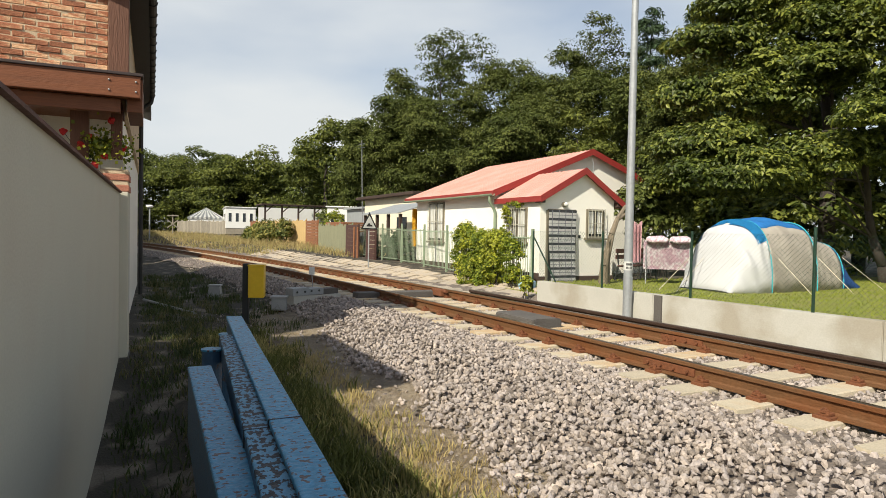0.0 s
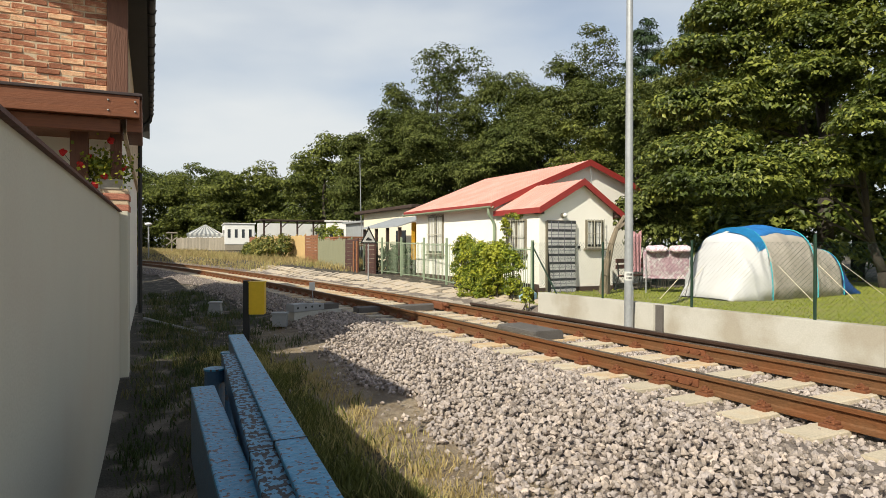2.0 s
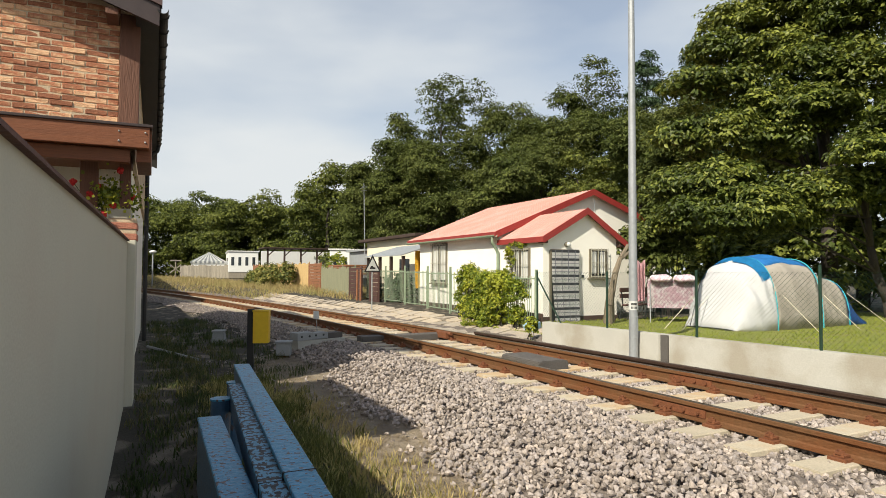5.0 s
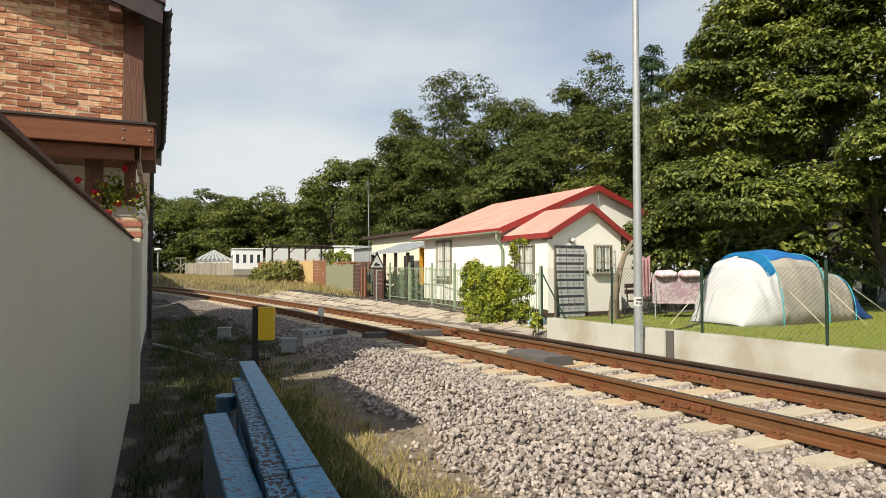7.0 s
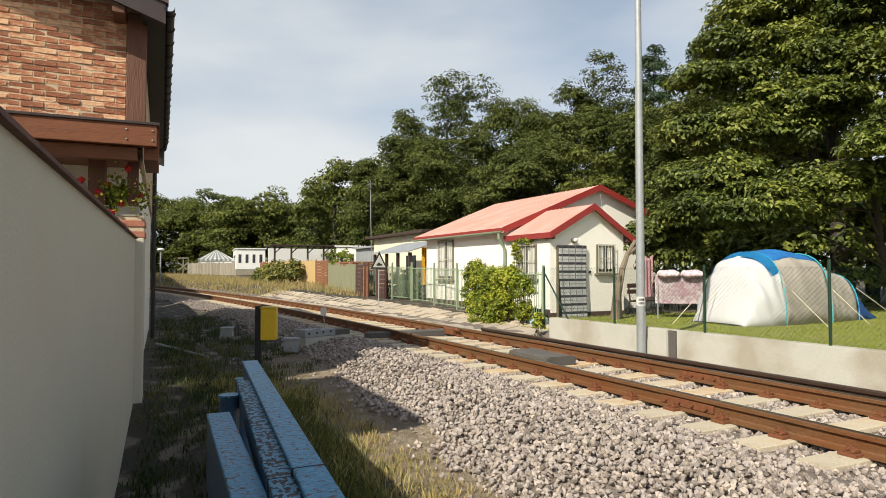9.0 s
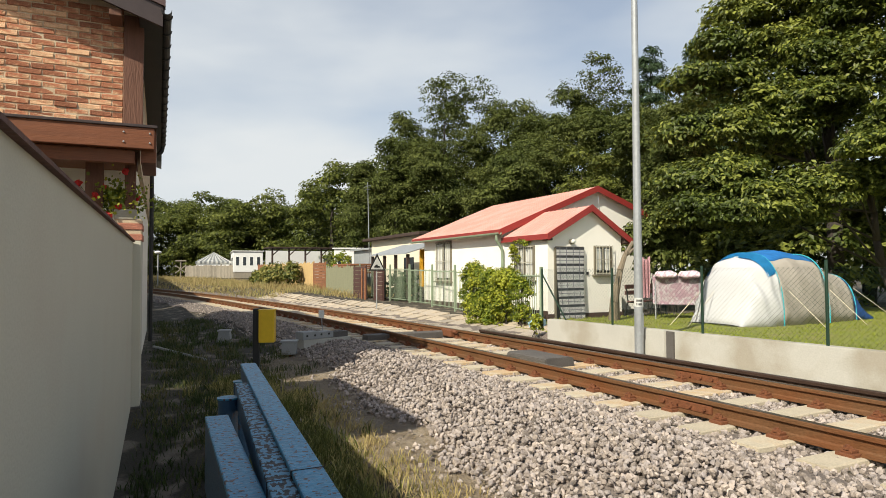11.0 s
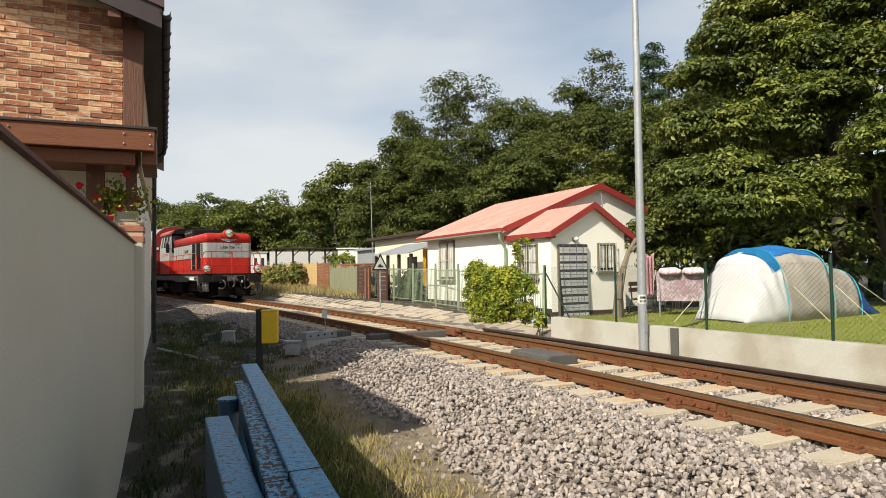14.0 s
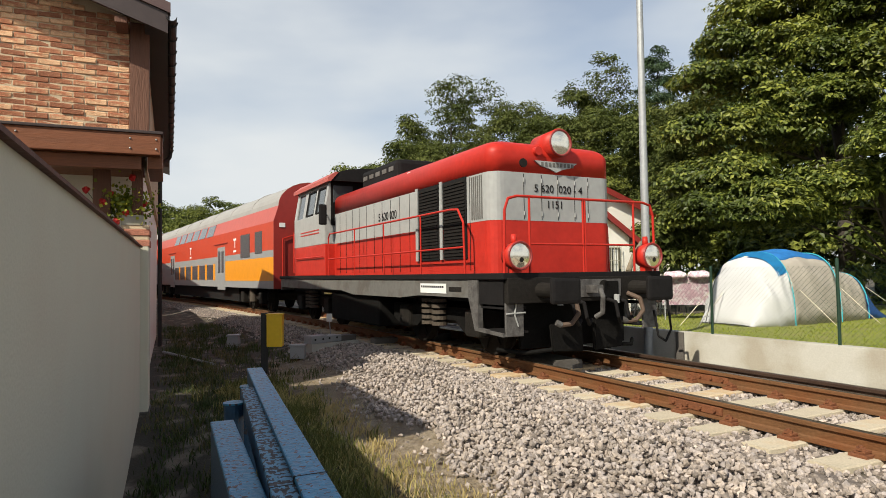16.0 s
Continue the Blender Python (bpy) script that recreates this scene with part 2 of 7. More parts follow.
M_LAWN = material("lawn_blades", (0.27, 0.31, 0.035), 0.7, vary=0.3, grain=3, blotch=0.7, bump=0, island=0.7, through_light=0.3)


# ---- ground ----
def smooth(a, b, v):
    t = np.clip((v - a) / (b - a), 0, 1)
    return t * t * (3 - 2 * t)


def track_x_all(y):
    d = np.maximum(0.0, y - BEND)
    return MIDDLE - np.where(d < 90, d * d / (2 * RADIUS), 90 * 90 / (2 * RADIUS) + (d - 90) * 90 / RADIUS)


def ground_z(x, y):
    """Height of the ground: low verge, ballast bank, sleeper bed, far verge, raised yard and grassy bank."""
    x, y = np.asarray(x, float), np.asarray(y, float)
    c = x - track_x_all(y)
    z = np.full(np.broadcast(x, y).shape, -0.42)
    z = z - 0.28 * smooth(9.5, 5.5, y) * smooth(1.1, 0.2, x)
    z = z + 0.19 * smooth(-3.6, -1.75, c)                       # bank of the track
    z = z - 0.09 * smooth(1.4, 1.9, c) * smooth(11.9, 11.0, y)  # gutter along the low wall
    yard = (1 + 0.09 / 0.23) * smooth(2.67, 2.83, x - 8.6 + 2.65 + 0.067 * (y - 4.8)) * smooth(11.9, 11.3, y) * 0.23
    bank = smooth(1.9, 3.7, c) * smooth(11.4, 12.2, y) * (0.23 + 0.10 * smooth(16, 24, y) + 0.20 * smooth(26, 42, y) + 0.3 * smooth(48, 75, y))
    z = z + yard + bank * smooth(200, 120, y)
    return z


def ground_sheet():
    ys = np.concatenate([-np.geomspace(1500, 12, 14), np.arange(-10, 40, 0.5), np.arange(40, 130, 1.5), np.geomspace(132, 3000, 16)])
    xs = np.concatenate([-np.geomspace(1800, 12, 14), np.arange(-10, 24, 0.1), np.geomspace(24.5, 1800, 24)])
    gx, gy = np.meshgrid(xs, ys)
    gz = ground_z(gx, gy)
    near = (np.abs(gx) < 30) & (gy > -10) & (gy < 60)
    gz = gz + np.where(near, np.random.uniform(-0.012, 0.012, gz.shape), 0)
    nx, ny = len(xs), len(ys)
    i = np.arange(ny - 1)[:, None] * nx + np.arange(nx - 1)[None]
    faces = np.stack([i, i + 1, i + nx + 1, i + nx], -1).reshape(-1, 4)
    me = raw("ground", np.stack([gx, gy, gz], -1).reshape(-1, 3), faces, M_SOIL, True)
    tagged(new("ground", me), "sandy soil ground with patchy dry grass beside the track", "ground", kind="structure")


ground_sheet()


def rock_shapes(count):
    bm = B()
    bmesh.ops.create_icosphere(bm, subdivisions=1, radius=1)
    base = np.array([v.co[:] for v in bm.verts])
    faces = np.array([[v.index for v in f.verts] for f in bm.faces])
    bm.free()
    shapes = []
    for k in range(count):
        s = base * np.random.uniform(0.72, 1.18, (len(base), 1)) * np.random.uniform(0.6, 1.1, 3)
        for j in range(6):                                      # broken flat sides
            n = np.random.normal(size=3)
            n /= np.linalg.norm(n)
            d = s @ n - np.random.uniform(0.34, 0.62)
            s = s - np.maximum(d, 0)[:, None] * n
        shapes.append(s)
    return np.array(shapes), faces


def turns(n):
    q = np.random.normal(size=(n, 4))
    q /= np.linalg.norm(q, axis=1)[:, None]
    w, x, y, z = q.T
    return np.stack([np.stack([1 - 2 * (y * y + z * z), 2 * (x * y - z * w), 2 * (x * z + y * w)], -1),
                     np.stack([2 * (x * y + z * w), 1 - 2 * (x * x + z * z), 2 * (y * z - x * w)], -1),
                     np.stack([2 * (x * z - y * w), 2 * (y * z + x * w), 1 - 2 * (x * x + y * y)], -1)], 1)


def scatter_rocks(name, places, sizes, mat, label):
    shapes, faces = rock_shapes(14)
    n = len(places)
    v = np.einsum("nij,nkj->nki", turns(n), shapes[np.random.randint(0, 14, n)]) * sizes[:, None, None] + places[:, None]
    f = faces[None] + (np.arange(n) * shapes.shape[1])[:, None, None]
    tagged(new(name, raw(name, v.reshape(-1, 3), f.reshape(-1, 3), mat)), label, "gravel", kind="stuff")


def ballast():
    spots = []
    for y0, y1, c0, c1, per in ((1.8, 2.6, -3.75, 0.5, 400), (2.6, 8.0, -3.75, 2.3, 720), (8.0, 14.0, -3.4, 2.3, 360), (14.0, 26, -3.2, 2.1, 120), (26, 50, -2.6, 2.0, 30)):
        n = int((y1 - y0) * (c1 - c0) * per)
        y, c = np.random.uniform(y0, y1, n), np.random.uniform(c0, c1, n)
        edge = np.minimum(-2.75, -3.55 + 0.075 * (y - 3)) + 0.13 * np.sin(y * 1.3) + 0.1 * np.sin(y * 3.1 + 1)
        keep = (c > edge - np.random.exponential(0.06, n)) | (np.random.random(n) < 0.012)
        between = np.abs(c) < 1.32
        keep &= ~between | (np.random.random(n) < 0.8)
        spots.append(np.stack([y[keep], c[keep]], -1))
    y, c = np.concatenate(spots).T
    x = c + track_x_all(y)
    size = np.random.uniform(0.019, 0.045, len(y))
    pile = np.where(c < -1.35, 0.06, 0.02) * np.random.random(len(y))
    z = ground_z(x, y) + size * 0.3 + pile + 0.05 * smooth(-3.3, -2.3, c) - 0.055 * smooth(-2.1, -1.5, c)
    z = np.where(np.abs(c) < 1.32, -0.215 + np.random.uniform(-0.03, 0.012, len(y)), z)
    scatter_rocks("ballast", np.stack([x, y, z], -1), size, M_STONE, "crushed pinkish grey granite ballast heaped along the railway track")


ballast()


def ballast_bed():
    ys = np.arange(-6, 130, 0.5)
    cs = np.linspace(-1, 1, 25)
    left = np.minimum(-2.6, -3.35 + 0.075 * (ys - 3)) + 0.1 * np.sin(ys * 1.3)
    c = (cs[None] * 0.5 + 0.5) * (2.42 - left[:, None]) + left[:, None]
    x = c + track_x_all(ys)[:, None]
    y = np.repeat(ys[:, None], 25, 1)
    z = ground_z(x, y) + 0.03 * smooth(-3.3, -2.6, c) + np.random.uniform(0, 0.02, x.shape)
    z = np.minimum(z, np.where(np.abs(c) < 1.4, -0.225, 9))
    i = np.arange(len(ys) - 1)[:, None] * 25 + np.arange(24)[None]
    f = np.stack([i, i + 1, i + 26, i + 25], -1).reshape(-1, 4)
    tagged(new("ballast_bed", raw("ballast_bed", np.stack([x, y, z], -1).reshape(-1, 3), f, M_BED, True)), "fine grey grit bed under the ballast stones", "gravel", kind="stuff")


# darker than the stones, to put the shade of their gaps into the bed
M_BED = material("grit_bed", (0.17, 0.14, 0.118), 0.95, vary=0.5, grain=45, blotch=22, bump=0.9)
ballast_bed()


def trodden_path():
    """A worn sandy strip between the verge grass and the stones."""
    ys = np.arange(-3, 13.5, 0.25)
    us = np.linspace(0, 1, 13)
    left = 1.75 + 0.035 * (ys - 3) + 0.1 * np.sin(ys * 1.7)
    right = 2.85 + 0.06 * (ys - 3)
    x = left[:, None] + (right - left)[:, None] * us[None]
    y = np.repeat(ys[:, None], 13, 1)
    z = ground_z(x, y) + 0.012 * np.sin(np.pi * us)[None] ** 0.5 + np.random.uniform(0, 0.006, x.shape)
    z[:, 0] -= 0.03
    z[:, -1] -= 0.03
    i = np.arange(len(ys) - 1)[:, None] * 13 + np.arange(12)[None]
    f = np.stack([i, i + 1, i + 14, i + 13], -1).reshape(-1, 4)
    tagged(new("path", raw("path", np.stack([x, y, z], -1).reshape(-1, 3), f, M_PATH, True)), "trodden pale sandy path beside the ballast", "path", kind="structure")


M_PATH = material("gritty_sand", (0.33, 0.27, 0.195), 0.95, vary=0.45, grain=70, blotch=3, bump=0.9, second=(0.13, 0.10, 0.07), amount=0.8)
trodden_path()


def grit():
    n = 2600
    y, x = np.random.uniform(2.5, 13, n), np.random.normal(2.4, 0.5, n)
    size = np.random.exponential(0.007, n) + 0.005
    z = ground_z(x, y) + size * 0.3
    scatter_rocks("scattered_grit", np.stack([x, y, z], -1), np.minimum(size, 0.04), M_STONE, "small grey stones scattered on the trodden sandy path")


grit()


def blades(name, x, y, z, high, mat, label, wide=0.006, category="grass"):
    n = len(x)
    a = np.random.uniform(0, 2 * np.pi, n)
    lean = np.random.uniform(0.1, 0.75, n) * high
    b = np.random.uniform(0, 2 * np.pi, n)
    side = np.stack([np.cos(a), np.sin(a), np.zeros(n)], -1) * (wide * np.random.uniform(0.6, 1.4, n))[:, None]
    bend = np.stack([np.cos(b) * lean, np.sin(b) * lean, np.zeros(n)], -1)
    root = np.stack([x, y, z - 0.01], -1)
    up = np.zeros((n, 3))
    up[:, 2] = high
    mid = root + up * 0.6 + bend * 0.35
    tip = root + up * 0.95 + bend
    v = np.stack([root - side, root + side, mid + side * 0.8, mid - side * 0.8, tip + side * 0.15, tip - side * 0.15], 1)
    i = np.arange(n)[:, None] * 6
    f = np.concatenate([i + np.array([[0, 1, 2, 3]]), i + np.array([[3, 2, 4, 5]])])
    tagged(new(name, raw(name, v.reshape(-1, 3), f, mat)), label, category, kind="stuff")


def tufts(n_tuft, per, x0, x1, y0, y1, spread, ok):
    tx, ty = np.random.uniform(x0, x1, n_tuft), np.random.uniform(y0, y1, n_tuft)
    keep = ok(tx, ty)
    tx, ty = tx[keep], ty[keep]
    x = np.repeat(tx, per) + np.random.normal(0, spread, len(tx) * per)
    y = np.repeat(ty, per) + np.random.normal(0, spread, len(ty) * per)
    return x, y


def litter():
    """Dead stalks lying flat over the verge and the path."""
    n = 9000
    y = np.random.uniform(2.2, 12.5, n)
    x = np.random.normal(2.15 + 0.035 * (y - 3), 0.42, n)
    a = np.random.uniform(0, np.pi, n)
    half = np.random.uniform(0.02, 0.075, n)
    way = np.stack([np.cos(a), np.sin(a), np.random.normal(0, 0.12, n)], -1) * half[:, None]
    side = np.stack([-np.sin(a), np.cos(a), np.zeros(n)], -1) * np.random.uniform(0.0012, 0.003, (n, 1))
    c = np.stack([x, y, ground_z(x, y) + 0.018 + np.random.uniform(0, 0.012, n)], -1)
    v = np.stack([c - way - side, c - way + side, c + way + side, c + way - side], 1).reshape(-1, 3)
    tagged(new("straw_litter", raw("straw_litter", v, np.arange(4 * n).reshape(-1, 4), M_STRAW)), "dead straw and stalks lying on the trodden verge", "straw", kind="stuff")


M_STRAW = material("dead_straw", (0.34, 0.26, 0.14), 0.9, vary=0.4, grain=3, blotch=0.6, bump=0, island=0.9, second=(0.13, 0.09, 0.05), amount=0.9)
litter()
M_TURF = material("short_turf", (0.20, 0.225, 0.035), 0.9, vary=0.35, grain=60, blotch=1.5, bump=0.6, second=(0.20, 0.17, 0.07), amount=0.6)


def grasses():
    x, y = tufts(2000, 30, 0.25, 2.5, 2.0, 10.5, 0.06, lambda a, b: np.random.random(len(a)) < np.exp(-((a - 1.36 - 0.03 * (b - 3)) / 0.36) ** 2))
    blades("verge_grass", x, y, ground_z(x, y), np.random.uniform(0.05, 0.19, len(x)), M_GRASSBLADE, "tall green and straw-coloured grass on the verge beside the barrier")
    x, y = tufts(420, 20, 1.6, 2.5, 2.2, 9.0, 0.07, lambda a, b: np.random.random(len(a)) < np.exp(-((a - 1.98 - 0.03 * (b - 3)) / 0.24) ** 2))
    blades("straw_fringe", x, y, ground_z(x, y), np.random.uniform(0.03, 0.13, len(x)), M_DRYGRASS, "dry straw-coloured grass fringing the sandy path", 0.005)
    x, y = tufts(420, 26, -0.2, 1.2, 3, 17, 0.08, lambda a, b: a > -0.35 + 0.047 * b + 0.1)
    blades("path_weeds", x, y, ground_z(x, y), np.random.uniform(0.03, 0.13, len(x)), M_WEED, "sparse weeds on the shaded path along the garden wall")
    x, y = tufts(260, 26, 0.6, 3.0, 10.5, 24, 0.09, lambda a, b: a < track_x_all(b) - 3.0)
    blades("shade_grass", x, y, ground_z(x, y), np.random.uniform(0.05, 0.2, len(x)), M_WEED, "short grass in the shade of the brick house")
    n = 28000
    x, y = np.random.uniform(8.3, 22, n), np.random.uniform(1.5, 15.5, n)
    k = (x > 8.85 - 0.067 * (y - 4.8) + 0.02) & ~((x > 10) & (y > 14))
    x, y = x[k], y[k]
    gx, gy = np.meshgrid(np.linspace(0, 1, 40), np.linspace(1.5, 13.6, 40))
    px = 8.82 - 0.067 * (gy - 4.8) + gx * 15
    quads = np.arange(39)[:, None] * 40 + np.arange(39)[None]
    turf = np.stack([px, gy, ground_z(px, gy) + 0.012 + np.random.uniform(0, 0.012, px.shape)], -1).reshape(-1, 3)
    tagged(new("turf", raw("turf", turf, np.stack([quads, quads + 1, quads + 41, quads + 40], -1).reshape(-1, 4), M_TURF, True)), "short worn green turf under the tent", "turf", kind="stuff")
    blades("lawn", x, y, ground_z(x, y), np.random.uniform(0.03, 0.08, len(x)), M_LAWN, "mown sunlit green lawn of the camping yard", 0.012)
    n = 34000
    y = np.random.uniform(27, 95, n)
    c = np.random.uniform(1.9, 9.0, n)
    x = c + track_x_all(y)
    k = (c > 1.9 + 2.0 * (y < 34)) & (np.random.random(n) < smooth(1.7, 2.6, c))
    x, y = x[k], y[k]
    blades("dry_bank_grass", x, y, ground_z(x, y), np.random.uniform(0.10, 0.40, len(x)) * (0.6 + 0.7 * np.sin(x * 1.7 + y * 0.6) ** 2), M_DRYGRASS, "tall dry yellow grass on the bank beside the curving track", 0.011)


grasses()


# ---- railway ----
def rail_profile():
    half = [(0.075, -0.172), (0.075, -0.16), (0.02, -0.145), (0.0085, -0.13), (0.0085, -0.055), (0.036, -0.042), (0.036, -0.008), (0.028, 0.0)]
    return half + [(-a, b) for a, b in reversed(half)]


def sweep(profile, y0, y1, step, off):
    ys = np.arange(y0, y1 + step, step)
    rows = []
    for y in ys:
        m = track_pose(float(y))
        rows.append([m @ Vector((off + a, 0, b)) for a, b in profile])
    n = len(profile)
    v = np.array([[p[:] for p in r] for r in rows]).reshape(-1, 3)
    i = np.arange(len(ys) - 1)[:, None] * n
    j = np.arange(n)[None]
    f = np.stack([i + j, i + (j + 1) % n, i + n + (j + 1) % n, i + n + j], -1).reshape(-1, 4)
    return v, f


def railway():
    track = thing("railway_track", "rusty steel railway track on rust-stained concrete sleepers in ballast", "railway track")
    for off in (-0.753, 0.753):
        v, f = sweep(rail_profile(), -14, 120, 0.6, off)
        r = part("rail", raw("rail", v, f, M_RAIL), None, track, "rust-brown rail with worn head")
        top = [(0.03, 0.0015), (0.022, 0.004), (-0.022, 0.004), (-0.03, 0.0015), (-0.03, -0.004), (0.03, -0.004)]
        v, f = sweep(top, -14, 120, 0.6, off)
        part("running_surface", raw("running_surface", v, f, M_RAILTOP), None, r, "polished bronze-coloured running surface")
    # a spare rail lies on the sleeper ends before the low wall
    v, f = sweep(rail_profile(), -14, 12.4, 0.6, 1.2)
    spare = tagged(part("spare_rail", raw("spare_rail", v, f, M_SPARE), None), "dark worn spare rail lying along the sleeper ends", "rail")
    v, f = sweep([(0.026, 0.0015), (0.02, 0.004), (-0.02, 0.004), (-0.026, 0.0015), (-0.026, -0.004), (0.026, -0.004)], -14, 12.4, 0.6, 1.2)
    part("running_surface", raw("running_surface", v, f, M_RAILTOP), None, spare, "polished grey head")
    bm = B()
    prism(bm, [(-0.15, -0.36), (0.15, -0.36), (0.135, -0.19), (0.125, -0.178), (-0.125, -0.178), (-0.135, -0.19)], -1.3, 1.3, "x")
    tie = bpy.data.meshes.new("sleeper")
    bm.to_mesh(tie)
    bm.free()
    tie.materials.append(M_TIE)
    bm = B()
    box(bm, -0.05, 0.06, -0.075, 0.075, -0.18, -0.148, 0.006)
    rod(bm, (0.01, 0, -0.15), (0.01, 0, -0.085), 0.02, seg=6)
    rod(bm, (0.01, 0, -0.122), (0.01, 0, -0.1), 0.038, seg=6)
    box(bm, -0.06, 0.035, -0.045, 0.045, -0.15, -0.122, 0.008)
    clip = bpy.data.meshes.new("rail_fastening")
    bm.to_mesh(clip)
    bm.free()
    clip.materials.append(M_CLIP)
    y = -8.0
    while y < 95:
        o = part("sleeper", tie, None, track)
        o.matrix_basis = track_pose(y) @ pose(random.uniform(-.02, .02), 0, random.uniform(-.006, .006), 0, 0, random.uniform(-.8, .8))
        if 2 < y < 34:
            for off in (-0.753, 0.753):
                for s in (-1, 1):
                    c = part("rail_fastening", clip, None, track)
                    c.matrix_basis = track_pose(y) @ pose(off + s * 0.105, 0, 0, 0, 0, 0 if s > 0 else 180)
        y += 0.62
    for y, off in ((4.9, -0.753), (9.5, -0.753), (6.1, 0.753)):
        bm = B()
        for s in (-1, 1):
            box(bm, off + s * 0.026 - 0.012, off + s * 0.026 + 0.012, y - 0.35, y + 0.35, -0.14, -0.06, 0.004)
        for k in range(4):
            rod(bm, (off - 0.06, y - 0.27 + 0.18 * k, -0.1), (off + 0.06, y - 0.27 + 0.18 * k, -0.1), 0.018, seg=6)
        part("joint_bar", bm, M_CLIP, track, "bolted rusty joint bar").matrix_basis = Matrix.Translation((MIDDLE, 0, 0))
    # inductor box and drive covers between and beside the rails
    bm = B()
    prism(bm, [(-0.28, -0.2), (0.28, -0.2), (0.27, -0.05), (0.22, -0.03), (-0.22, -0.03), (-0.27, -0.05)], 8.0, 9.1)
    bmesh.ops.bevel(bm, geom=list(bm.edges), offset=0.012, segments=2, affect="EDGES")
    tagged(part("track_magnet", bm, M_DARKCONC), "dark brown steel sensor box between the rails", "railway device").location = (5.93, 0, 0)
    c = thing("point_drive", "dark steel rod cover crossing under the rails", "railway device")
    bm = B()
    box(bm, 4.55, 6.5, 12.95, 13.3, -0.2, -0.06, 0.015)
    part("cover_plate", bm, M_DARKCONC, c)
    bm = B()
    box(bm, 6.35, 6.5, 12.55, 13.0, -0.15, 0.0, 0.02)
    rod(bm, (6.42, 12.4, -0.03), (6.42, 13.1, -0.03), 0.035)
    part("lock_rod", bm, M_CLIP, c)


railway()


# ---- garden wall along the path ----
WALL = Matrix.Translation((-0.425, 0, 0)) @ Matrix.Rotation(radians(-2.7), 4, "Z")


def garden_wall():
    w = tagged(thing("wall_garden", "tall plastered garden wall with a brown tile coping", "wall", kind="structure"))
    bm = B()
    box(bm, -0.3, 0.0, -3.0, 9.25, -0.9, 1.70)
    part("wall_body", bm, M_PLASTER, w).matrix_basis = WALL
    bm = B()
    box(bm, -0.32, 0.10, 9.05, 9.55, -0.42, 1.72, 0.012)
    part("end_pillar", bm, M_PLASTER, w, "white plastered end pillar").matrix_basis = WALL
    bm = B()
    box(bm, -0.33, 0.115, 9.03, 9.57, -0.62, -0.40, 0.01)
    part("pillar_foot", bm, M_DARKCONC, w, "dark foot block").matrix_basis = WALL
    bm = B()
    prism(bm, [(-0.34, 1.70), (0.03, 1.70), (0.03, 1.718), (-0.15, 1.75), (-0.34, 1.72)], -3, 9.02)
    part("coping", bm, M_BEAMCOPE, w, "dark brown coping").matrix_basis = WALL
    for k, (z0, z1, mat) in enumerate(((1.72, 1.80, M_BRICKONE), (1.80, 1.86, M_MORTAR), (1.86, 1.94, M_BRICKONE), (1.94, 2.0, M_MORTAR))):
        bm = B()
        g = 0.0 if k % 2 else 0.012
        box(bm, -0.22 - g, 0.10 + g, 9.06 - g, 9.50 + g, z0, z1, 0.008)
        part("brick_course", bm, mat, w, "red brick course" if k % 2 == 0 else "").matrix_basis = WALL


M_BEAMCOPE = material("brown_coping_tile", (0.11, 0.045, 0.032), 0.75, vary=0.35, grain=25, blotch=4, bump=0.4)
M_BRICKONE = material("red_brick_course", (0.42, 0.17, 0.11), 0.9, vary=0.3, grain=60, blotch=9, bump=0.5)
garden_wall()


